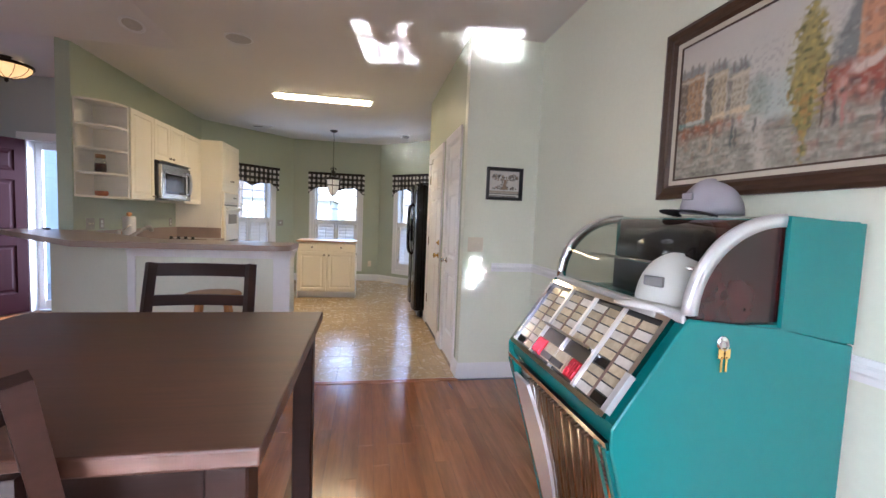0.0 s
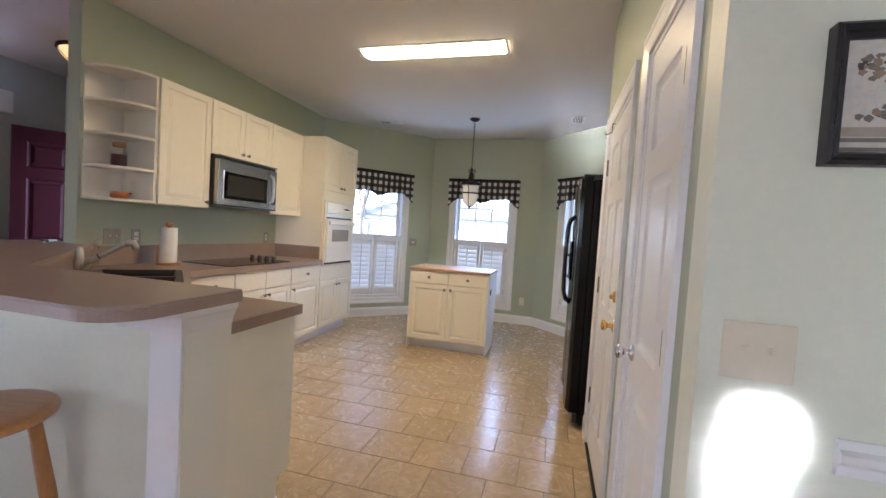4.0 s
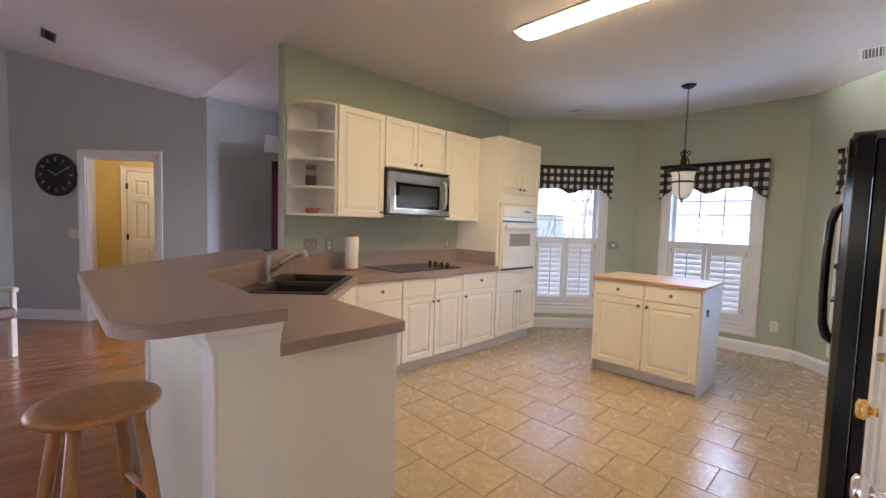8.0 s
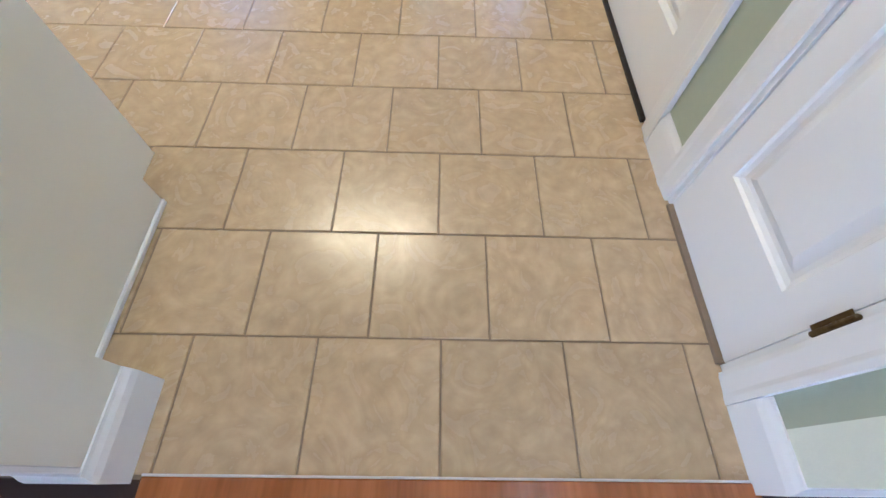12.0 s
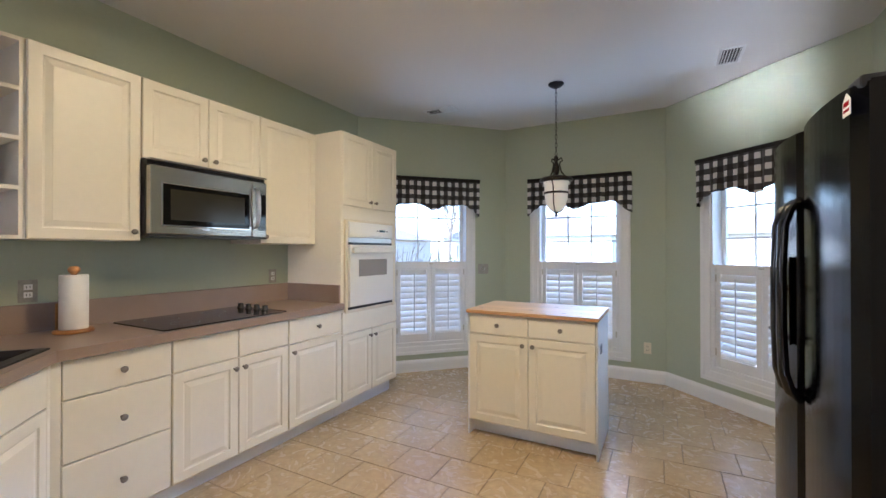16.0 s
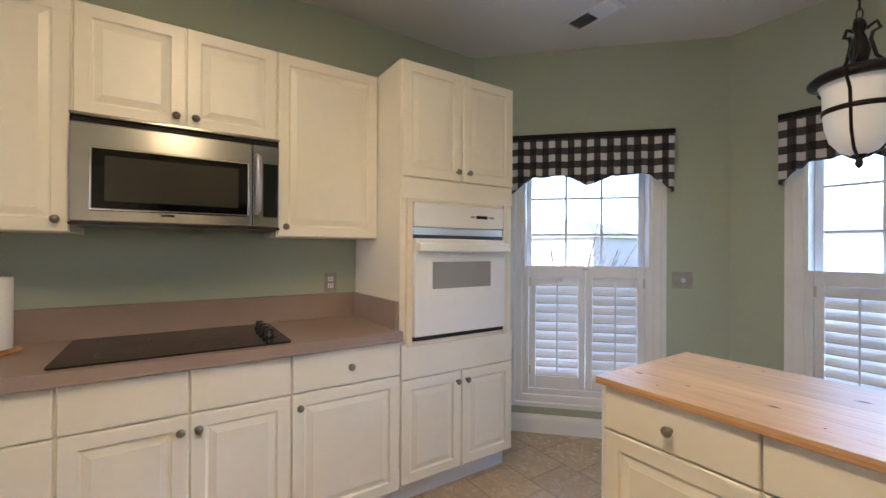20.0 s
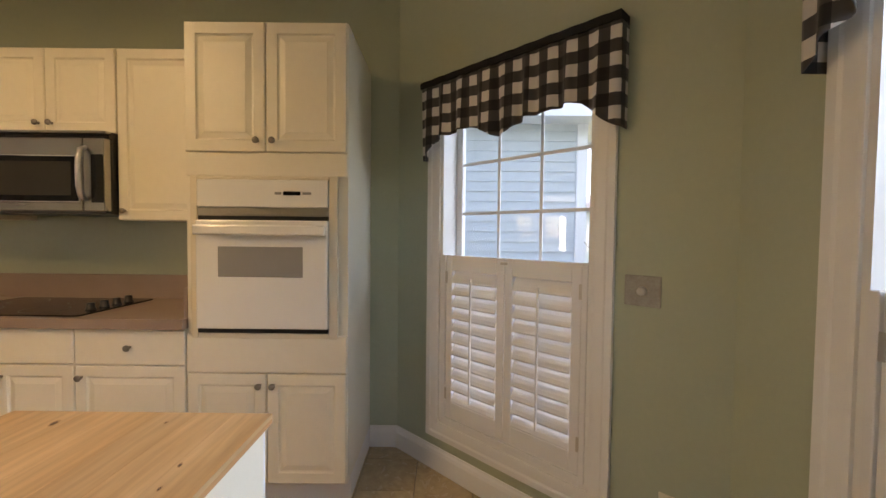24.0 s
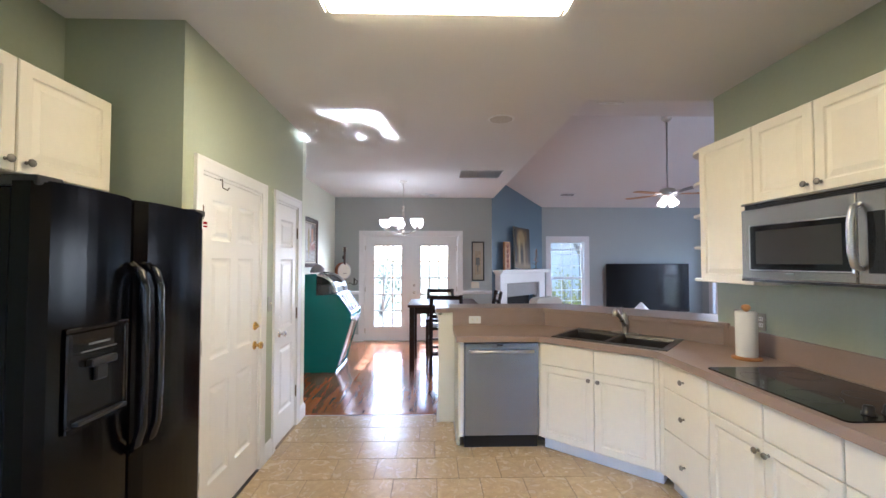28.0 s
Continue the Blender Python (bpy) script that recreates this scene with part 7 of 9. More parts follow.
def street_scene():
    """A wet town street in autumn: tall houses with awnings, a yellow tree, a pale way leading back."""
    o = Oils(230, 150, 11, (0.53, 0.505, 0.455))
    o.wash(0.35 * o.dabs(7, 5), (0.50, 0.47, 0.44))
    o.wash(o.edge(o.v - 0.9, 0.5) * 0.5, (0.52, 0.47, 0.44))
    # far end of the street
    o.wash(o.block(0.40, 0.60, 0.28, 0.56, 0.08, 0.12) * 0.85, (0.42, 0.48, 0.45))
    o.wash(o.blob(0.43, 0.46, 0.055, 0.13, 0.7) * (0.7 + 0.3 * o.dabs(50, 30)), (0.27, 0.31, 0.25))
    # three houses going back
    for u0, u1, v1, front, shade, split in ((-0.02, 0.150, 0.755, (0.36, 0.22, 0.12), (0.17, 0.13, 0.10), 0.45), (0.170, 0.280, 0.715, (0.44, 0.36, 0.24), (0.16, 0.155, 0.14), 0.34), (0.285, 0.385, 0.665, (0.45, 0.40, 0.30), (0.26, 0.25, 0.215), 0.22)):
        w = u1 - u0
        o.wash(o.block(u0, u1, v1 - 0.02, v1 + 0.055, 0.02, 0.03) * 0.9, (0.20, 0.22, 0.21))
        for c_ in (0.25, 0.55, 0.8):
            o.wash(o.block(u0 + c_ * w - 0.006, u0 + c_ * w + 0.006, v1, v1 + 0.085, 0.006, 0.02) * 0.8, (0.22, 0.20, 0.18))
        o.wash(o.block(u0, u1, 0.36, v1), front)
        o.wash(o.block(u0, u0 + w * split, 0.36, v1), shade)
        o.wash(o.block(u0, u1, v1 - 0.035, v1 - 0.012, 0.012, 0.012) * 0.6, (0.58, 0.50, 0.38))
        o.lights(u0 + w * split, u1, 0.43, v1 - 0.04, 3, 4, (0.19, 0.14, 0.10), 0.55)
        o.lights(max(u0, 0.0), u0 + w * split, 0.43, v1 - 0.04, 2, 4, (0.11, 0.09, 0.08), 0.5)
    o.wash(o.block(0.0, 0.17, 0.385, 0.425) * 0.9, (0.13, 0.24, 0.23))
    o.wash(o.block(0.06, 0.16, 0.40, 0.43) * 0.7, (0.52, 0.53, 0.50))
    o.wash(o.block(0.20, 0.40, 0.40, 0.432) * 0.9, (0.62, 0.50, 0.33))
    o.wash(o.block(-0.02, 0.30, 0.25, 0.385, 0.14, 0.03), (0.22, 0.105, 0.065))
    o.wash(o.block(0.0, 0.38, 0.24, 0.38, 0.1, 0.04) * (0.2 + 0.8 * o.dabs(42, 16)), (0.42, 0.14, 0.07))
    o.wash(o.block(0.0, 0.38, 0.24, 0.39, 0.1, 0.04) * (0.8 * o.dabs(46, 18)), (0.08, 0.07, 0.06))
    o.wash(o.block(0.16, 0.42, 0.25, 0.38, 0.1, 0.04) * (0.8 * o.dabs(40, 15)), (0.50, 0.40, 0.30))
    # houses of the near side
    o.wash(o.edge(o.u - 0.675 - 0.10 * (o.v - 0.45), 0.03) * o.edge(0.52 + (o.u - 0.68) * 4.0 - o.v, 0.10), (0.20, 0.215, 0.205))
    o.wash(o.block(0.775, 0.885, 0.42, 0.885), (0.50, 0.26, 0.15))
    o.lights(0.78, 0.88, 0.50, 0.88, 3, 5, (0.27, 0.15, 0.10), 0.6)
    o.wash(o.block(0.885, 1.05, 0.40, 0.97), (0.19, 0.155, 0.125))
    o.lights(0.89, 1.0, 0.52, 0.93, 3, 4, (0.09, 0.08, 0.07), 0.6)
    o.wash(o.block(0.76, 0.90, 0.885, 0.94, 0.03, 0.04) * 0.8, (0.17, 0.20, 0.20))
    o.wash(o.block(0.68, 1.02, 0.22, 0.50, 0.05, 0.05) * 0.95, (0.30, 0.085, 0.055))
    o.wash(o.block(0.68, 1.02, 0.24, 0.48, 0.05, 0.04) * o.dabs(44, 20), (0.50, 0.26, 0.20))
    o.wash(o.block(0.68, 1.02, 0.22, 0.42, 0.05, 0.04) * o.dabs(50, 22), (0.07, 0.06, 0.055))
    aw = 0.46 + 0.5 * np.maximum(o.u - 0.79, 0)
    o.wash(o.edge(o.u - 0.765, 0.03) * o.edge(0.025 - abs(o.v - aw), 0.02) * 0.85, (0.58, 0.50, 0.44))
    # the street, wet and full of reflections
    st = o.edge(0.30 + 0.02 * o.dabs(20, 4) - o.v, 0.07)
    o.wash(st, (0.28, 0.265, 0.215))
    o.wash(st * (1.0 * o.dabs(16, 44)), (0.15, 0.155, 0.13))
    o.wash(st * (0.9 * o.dabs(26, 40)), (0.43, 0.38, 0.32))
    o.wash(st * (0.6 * o.dabs(44, 22)) * o.edge(o.v - 0.10, 0.2), (0.30, 0.17, 0.11))
    o.wash(st * o.block(0.55, 1.0, 0.05, 0.28, 0.2, 0.1) * (0.6 * o.dabs(40, 24)), (0.40, 0.21, 0.17))
    o.wash(o.edge(0.03 - abs(o.u - 0.43 - 0.30 * (0.33 - o.v) * 0.5), 0.04) * o.edge(0.36 - o.v, 0.08) * 0.6, (0.58, 0.52, 0.45))
    # worked-over brush marks, light on dark
    low = o.edge(0.76 - o.v, 0.2)
    o.wash(low * (0.38 * o.dabs(90, 60)), (0.10, 0.09, 0.08))
    o.wash(low * (0.32 * o.dabs(80, 56)), (0.56, 0.52, 0.45))
    # yellow tree and its trunks
    for u_, w_ in ((0.607, 0.006), (0.640, 0.005), (0.683, 0.004)):
        o.wash(o.block(u_ - w_, u_ + w_, 0.20, 0.52, 0.006, 0.04) * 0.9, (0.10, 0.075, 0.05))
    half = 0.070 * np.clip(1 - abs(o.v - 0.53) / 0.37, 0, 1) ** 0.6
    crown = o.edge(half - abs(o.u - 0.622) + 0.020 * o.dabs(70, 46), 0.022)
    o.wash(crown * 0.92, (0.27, 0.225, 0.07))
    o.wash(crown * (1.2 * o.dabs(64, 44)), (0.12, 0.12, 0.05))
    o.wash(crown * (1.0 * o.dabs(60, 40)), (0.44, 0.34, 0.11))
    o.wash(crown * (0.8 * o.dabs(70, 46)) * o.edge(0.5 - o.v, 0.3), (0.40, 0.20, 0.06))
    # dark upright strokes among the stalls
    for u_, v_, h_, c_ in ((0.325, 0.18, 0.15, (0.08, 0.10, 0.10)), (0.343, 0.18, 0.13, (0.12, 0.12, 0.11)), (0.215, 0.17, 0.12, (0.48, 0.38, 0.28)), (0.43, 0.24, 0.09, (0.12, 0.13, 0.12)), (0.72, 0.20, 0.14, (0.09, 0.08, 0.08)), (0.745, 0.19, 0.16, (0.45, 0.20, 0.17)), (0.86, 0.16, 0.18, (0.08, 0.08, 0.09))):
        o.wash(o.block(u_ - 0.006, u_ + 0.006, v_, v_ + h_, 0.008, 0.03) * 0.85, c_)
    return o


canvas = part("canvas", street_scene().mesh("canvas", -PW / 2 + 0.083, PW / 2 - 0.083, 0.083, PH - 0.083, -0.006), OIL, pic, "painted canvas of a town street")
part("backing", boxes((-PW / 2 + 0.06, -0.0035, 0.06, PW / 2 - 0.06, -0.0005, PH - 0.06)), WALNUT, pic)
bm = bmesh.new()
rect_steps(bm, -PW / 2 + 0.082, 0.082, PW / 2 - 0.082, PH - 0.082, [(0.0, 0.004), (0.0, 0.0105), (0.007, 0.0105), (0.007, 0.0055)], cap=False)
part("fillet", bm, WALNUT, pic, "thin dark inner fillet")

small = framed("small_picture", (3.775, 0.0, 1.498), 0, 0.305, 0.262, 0.026, BLACKP, "small black-framed grey photograph on the pale green wall", "picture", 0.0)
ph = part("photograph", boxes((-0.129, -0.006, 0.025, 0.129, -0.002, 0.237)), PAINT["white"], small, "grey photograph of spreading trees by water")
rnd = random.Random(61)
crowns = {"slate": bmesh.new(), "dark": bmesh.new(), "brown": bmesh.new()}
for cx, cz, rx, rz_, n_ in ((-0.055, 0.185, 0.055, 0.026, 46), (0.0, 0.165, 0.03, 0.035, 26), (0.075, 0.185, 0.042, 0.028, 46), (-0.01, 0.11, 0.035, 0.03, 26), (0.055, 0.098, 0.05, 0.012, 20), (-0.06, 0.10, 0.045, 0.012, 16)):
    for _ in range(n_):
        a_, q_ = rnd.uniform(0, 6.28), math.sqrt(rnd.random())
        x_, z_ = cx + rx * q_ * math.cos(a_), cz + rz_ * q_ * math.sin(a_)
        r_ = rnd.uniform(0.005, 0.010)
        bm = crowns[rnd.choice(("slate", "slate", "brown", "dark"))]
        o_ = -0.0062 - rnd.uniform(0, 0.0005)
        bm.faces.new([bm.verts.new((x_ + r_ * rnd.uniform(0.6, 1.2) * math.cos(u_), o_, z_ + r_ * rnd.uniform(0.5, 1.0) * math.sin(u_))) for u_ in (0.2, 1.4, 2.6, 3.7, 5.0)])
prism(crowns["brown"], [(-0.022, 0.085), (0.03, 0.085), (0.012, 0.125), (0.02, 0.165), (-0.004, 0.165), (-0.008, 0.125)], -0.0069, -0.0061, "y")
for k_, bm in crowns.items():
    part("tree_shape", bm, PAINT[k_], ph)
part("ground_band", boxes((-0.127, -0.0068, 0.056, 0.127, -0.0062, 0.074)), PAINT["street"], ph)
part("ground_band", boxes((-0.127, -0.0071, 0.046, 0.127, -0.0063, 0.054), (-0.127, -0.0071, 0.028, 0.10, -0.0063, 0.036)), PAINT["slate"], ph)
wm = framed("framed_print", (1.275, -3.85, 1.165), 180, 0.245, 0.765, 0.022, BLACKP, "narrow framed print with pale mat on the blue grey wall", "picture", 0.0)
part("print", boxes((-0.105, -0.006, 0.02, 0.105, -0.002, 0.745)), LINEN, wm, "pale mat board")
part("image", boxes((-0.06, -0.0068, 0.12, 0.06, -0.0061, 0.58)), CREAMP, wm)
part("image_tree", boxes((-0.045, -0.0075, 0.30, 0.035, -0.0069, 0.45), (-0.01, -0.0075, 0.17, 0.005, -0.0069, 0.30)), SLATEP, wm)

# banjo on the wall, with its hook
bj = thing("banjo", (3.90, -3.76, 1.36), 228, "copper-rimmed banjo hanging on the wall", "banjo")
part("pot", turned([(0.10, 0.03), (0.15, 0.02), (0.163, 0.0), (0.163, -0.055), (0.155, -0.07), (0.146, -0.078), (0.0, -0.079)], 32, axis="y"), TERRA, bj, "copper brown resonator", True)
part("tension_hoop", turned([(0.149, -0.072), (0.149, -0.088), (0.136, -0.090), (0.134, -0.078)], 32, axis="y"), NICKEL, bj, "bright metal hoop", True)
part("head", turned([(0.134, -0.079), (0.134, -0.085), (0.0, -0.086)], 32, axis="y"), IVORY, bj, "cream drum head")
part("bridge", boxes((-0.035, -0.10, -0.05, 0.035, -0.086, -0.042)), WALNUT, bj)
part("neck", boxes((-0.017, -0.10, 0.12, 0.017, -0.07, 0.36), bev=0.005), WALNUT, bj)
part("headstock", boxes((-0.032, -0.098, 0.36, 0.032, -0.078, 0.46), bev=0.01), WALNUT, bj)
for sx in (-1, 1):
    for z in (0.385, 0.43):
        part("peg", bar([(sx * 0.03, -0.088, z), (sx * 0.055, -0.088, z)], 0.007, 8), IVORY, bj)
bh = thing("banjo_hanger", (3.90, -3.85, 1.62), 180, "small black wall hanger holding the banjo neck", "hook")
part("prong", bar([(0.0, 0.0, 0.0), (0.0, -0.07, 0.0), (0.03, -0.16, 0.005)], 0.005), IRON, bh)
part("back_plate", boxes((-0.014, -0.006, -0.03, 0.014, 0.0, 0.03), bev=0.002), IRON, bh)
hk = thing("wall_hook", (3.68, -3.85, 1.06), 180, "black wrought-iron scroll hook", "hook")
part("scroll", bar([(0.0, -0.004, 0.10), (0.03, -0.02, 0.13), (0.07, -0.04, 0.10), (0.05, -0.06, 0.04), (0.0, -0.07, 0.03), (-0.05, -0.07, 0.07), (-0.09, -0.05, 0.06)], 0.008), IRON, hk, "", True)
part("back_plate", boxes((-0.012, -0.006, 0.04, 0.012, 0.0, 0.16), bev=0.002), IRON, hk)

# ---- dining table and chairs ----
dt = thing("dining_table", (2.005, -2.085, 0), 0, "counter-height square table in dark espresso wood", "table")
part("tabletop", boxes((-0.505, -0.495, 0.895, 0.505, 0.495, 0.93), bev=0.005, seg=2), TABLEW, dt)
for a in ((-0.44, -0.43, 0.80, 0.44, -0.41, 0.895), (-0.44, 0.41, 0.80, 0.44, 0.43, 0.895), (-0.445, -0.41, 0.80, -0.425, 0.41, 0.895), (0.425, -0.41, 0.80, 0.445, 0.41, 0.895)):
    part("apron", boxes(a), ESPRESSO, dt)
for sx in (-1, 1):
    for sy in (-1, 1):
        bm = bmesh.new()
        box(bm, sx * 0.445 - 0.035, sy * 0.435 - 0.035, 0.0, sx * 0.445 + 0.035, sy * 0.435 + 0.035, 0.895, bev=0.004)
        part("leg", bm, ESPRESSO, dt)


def chair(loc, rz, label):
    c = thing("counter_chair", loc, rz, label, "chair", "chairs round the table")
    part("seat", boxes((-0.225, -0.21, 0.605, 0.225, 0.20, 0.645), bev=0.012, seg=2), ESPRESSO, c)
    for sx in (-1, 1):
        part("front_leg", boxes((sx * 0.20 - 0.02, -0.20, 0.0, sx * 0.20 + 0.02, -0.16, 0.605), bev=0.003), ESPRESSO, c)
        bm = bmesh.new()
        tube(bm, [(sx * 0.205, 0.215, 0.0), (sx * 0.205, 0.19, 0.35), (sx * 0.205, 0.185, 0.64), (sx * 0.200, 0.215, 0.85), (sx * 0.197, 0.27, 1.085)], 0.024, 4)
        part("back_leg", bm, ESPRESSO, c)
    for k, z in enumerate((1.055, 0.925, 0.80)):
        y = 0.225 + (z - 0.80) * 0.17
        h = 0.045 if k else 0.055
        bm = bmesh.new()
        pts = [(-0.19 + 0.38 * i / 8, y + 0.025 * math.sin(math.pi * i / 8)) for i in range(9)]
        prism(bm, pts + [(p_[0], p_[1] + 0.018) for p_ in reversed(pts)], z - h / 2, z + h / 2)
        part("back_slat", bm, ESPRESSO, c)
    for a in ((-0.19, -0.19, 0.20, 0.19, -0.165, 0.235), (-0.19, -0.175, 0.32, -0.175, 0.19, 0.35), (0.175, -0.175, 0.32, 0.19, 0.19, 0.35), (-0.19, 0.175, 0.26, 0.19, 0.195, 0.29)):
        part("stretcher", boxes(a, bev=0.002), ESPRESSO, c)
    return c


c1 = chair((1.978, -1.61, 0), 0, "dark espresso ladder-back counter chair pushed in")
copy_thing(c1, pose(2.04, -2.385, 0, 0, 0, 178))
copy_thing(c1, pose(1.42, -2.1, 0, 0, 0, 92))

st = thing("bar_stool", (1.645, -0.215, 0), 12, "round honey oak bar stool", "stool")
part("seat", turned([(0.0, 0.715), (0.15, 0.715), (0.172, 0.725), (0.178, 0.737), (0.172, 0.748), (0.14, 0.753), (0.0, 0.746)], 32), OAKX, st, "", True)
for k in range(4):
    a = math.pi / 4 + k * math.pi / 2
    c, s = math.cos(a), math.sin(a)
    part("leg", bar([(0.115 * c, 0.115 * s, 0.72), (0.150 * c, 0.150 * s, 0.48), (0.185 * c, 0.185 * s, 0.22), (0.215 * c, 0.215 * s, 0.0)], [0.017, 0.021, 0.019, 0.014], 10), OAK, st, "", True)
for k in range(4):
    a, b = math.pi / 4 + k * math.pi / 2, math.pi / 4 + (k + 1) * math.pi / 2
    z = 0.26 if k % 2 else 0.40
    r = 0.18 if k % 2 else 0.16
    part("rung", bar([(r * math.cos(a), r * math.sin(a), z), (r * math.cos(b), r * math.sin(b), z)], 0.011, 8), OAK, st, "", True)

# ---- chandelier ----
ch = thing("chandelier", (2.62, -2.22, 0), 0, "brushed nickel five-arm chandelier with white glass bowls", "chandelier")
part("canopy", turned([(0.065, H), (0.062, H - 0.012), (0.03, H - 0.03), (0.0, H - 0.034)], 22), NICKEL, ch, "", True)
for i in range(10):
    pts = [(0.008 * math.cos(2 * math.pi * k / 10), 0, 0.021 * math.sin(2 * math.pi * k / 10)) for k in range(11)]
    part("chain_link", bar(pts, 0.0025, 5), NICKEL, ch, "", True, loc=(0, 0, H - 0.045 - i * 0.033), rot=(0, 0, 90 * (i % 2)))
part("finial", turned([(0.006, 2.405), (0.018, 2.395), (0.022, 2.375), (0.012, 2.355), (0.02, 2.345), (0.0, 2.34)], 18), NICKEL, ch, "", True)
part("hub", turned([(0.0, 2.045), (0.022, 2.03), (0.034, 2.00), (0.038, 1.985), (0.026, 1.968), (0.012, 1.955), (0.014, 1.940), (0.0, 1.925)], 18), NICKEL, ch, "", True)
for k in range(3):
    a = 2 * math.pi * k / 3 + 0.5
    c, s = math.cos(a), math.sin(a)
    part("column_rod", bar([(r * c, r * s, z) for r, z in ((0.010, 2.35), (0.016, 2.30), (0.020, 2.22), (0.032, 2.14), (0.036, 2.09), (0.026, 2.02))], 0.006, 8), NICKEL, ch, "", True)
for k in range(5):
    a = 2 * math.pi * k / 5
    c, s = math.cos(a), math.sin(a)
    part("arm", bar([(r * c, r * s, z) for r, z in ((0.02, 1.985), (0.07, 1.965), (0.13, 1.975), (0.19, 2.005), (0.24, 2.03), (0.268, 2.045))], [0.010, 0.009, 0.008, 0.008, 0.008, 0.009], 8), NICKEL, ch, "", True)
    part("cup", turned([(0.010, 2.028), (0.022, 2.034), (0.016, 2.045), (0.036, 2.052), (0.044, 2.066), (0.040, 2.074)], 16, c=(0.27 * c, 0.27 * s, 0)), NICKEL, ch, "", True)
    part("shade", turned([(0.035, 2.066), (0.062, 2.076), (0.084, 2.105), (0.095, 2.15), (0.098, 2.182), (0.092, 2.182), (0.082, 2.12), (0.055, 2.086), (0.0, 2.075)], 24, c=(0.27 * c, 0.27 * s, 0)), BOWLGLASS, ch, "white frosted glass bowl", True)

# ---- living room things ----
fp = thing("fireplace_mantel", (1.0, -3.85, 0), 225, "white fireplace mantel with grey stone surround", "fireplace")
DL = 1.909
part("mantel_shelf", boxes((0.02, -0.24, 1.33, DL - 0.03, 0.0, 1.375), (0.06, -0.20, 1.30, DL - 0.07, 0.0, 1.33), bev=0.006), TRIM, fp)
part("frieze", boxes((0.10, -0.13, 1.10, DL - 0.11, 0.0, 1.30), bev=0.004), TRIM, fp)
part("pilaster", boxes((0.10, -0.13, 0.0, 0.33, 0.0, 1.10), bev=0.004), TRIM, fp)
part("pilaster", boxes((DL - 0.34, -0.13, 0.0, DL - 0.11, 0.0, 1.10), bev=0.004), TRIM, fp)
part("surround", boxes((0.33, -0.06, 0.0, 0.42, -0.001, 1.10), (1.49, -0.06, 0.0, DL - 0.34, -0.001, 1.10), (0.42, -0.06, 0.82, 1.49, -0.001, 1.10), bev=0.003), BRICK, fp, "grey stone surround")
part("firebox", boxes((0.41, 0.095, 0.10, 1.50, 0.40, 0.83)), SOOT, fp, "black firebox")
part("hearth", boxes((0.10, -0.5, 0.0, DL - 0.11, -0.131, 0.04), bev=0.004), BRICK, fp, "grey stone hearth")


def mantel_thing(name, s, label, cat):
    a = radians(225)
    x = 1.0 + s * math.cos(a) - (-0.10) * math.sin(a)
    y = -3.85 + s * math.sin(a) + (-0.10) * math.cos(a)
    return thing(name, (x, y, 1.375), 225, label, cat)


t = mantel_thing("carved_panel", 0.36, "tall orange carved wooden panel on the mantel", "ornament")
part("panel", boxes((-0.10, -0.03, 0.0, 0.10, 0.03, 0.56), bev=0.012), OAKX, t)
for k in range(5):
    part("carving", turned([(0.05, -0.03), (0.042, -0.04), (0.03, -0.034), (0.018, -0.044), (0.0, -0.046)], 12, c=(0, 0, 0.08 + 0.10 * k), axis="y"), TERRA, t)
t = mantel_thing("mantel_painting", 0.86, "unframed dark ochre canvas leaning on the mantel", "painting")
o = Oils(60, 90, 23, (0.045, 0.035, 0.025))
o.wash(o.block(0.16, 0.86, 0.08, 0.95, 0.1, 0.1) * (0.45 + 0.5 * o.dabs(7, 5)), (0.20, 0.115, 0.04))
o.wash(o.blob(0.42, 0.70, 0.26, 0.24, 0.4) * 0.8, (0.36, 0.25, 0.10))
o.wash(o.block(0.24, 0.36, 0.12, 0.72, 0.05, 0.08) * 0.85, (0.42, 0.33, 0.17))
o.wash(o.block(0.56, 0.68, 0.06, 0.66, 0.05, 0.08) * 0.8, (0.30, 0.22, 0.12))
o.wash(o.block(0.38, 0.54, 0.08, 0.60, 0.06, 0.12) * 0.8, (0.03, 0.025, 0.02))
o.wash(o.edge(0.14 - o.v, 0.1) * 0.6, (0.33, 0.24, 0.13))
cv = part("stretcher", boxes((-0.29, -0.015, 0.0, 0.29, 0.015, 0.86), bev=0.003), LINEN, t, rot=(-4, 3, 0), loc=(0.0, -0.05, 0.014))
part("canvas", o.mesh("canvas", -0.289, 0.289, 0.001, 0.859, -0.0165), OIL, cv, "dark brown and ochre painted canvas")
t = mantel_thing("twig_tree", 1.48, "small bare metal tree ornament on the mantel", "ornament")
part("trunk", bar([(0, 0, 0), (0.0, 0, 0.2), (0.01, 0, 0.44)], [0.012, 0.008, 0.003]), PEWTER, t, "", True)
part("foot", turned([(0.05, 0), (0.05, 0.01), (0.0, 0.02)], 14), PEWTER, t)
random.seed(3)
for k in range(34):
    z = 0.08 + 0.0095 * k
    a = random.uniform(0, 6.28)
    r = 0.10 * (1 - k / 40)
    part("twig", bar([(0, 0, z), (r * math.cos(a), r * math.sin(a), z + 0.045)], [0.005, 0.003], 5), TERRA if k % 2 else PEWTER, t)

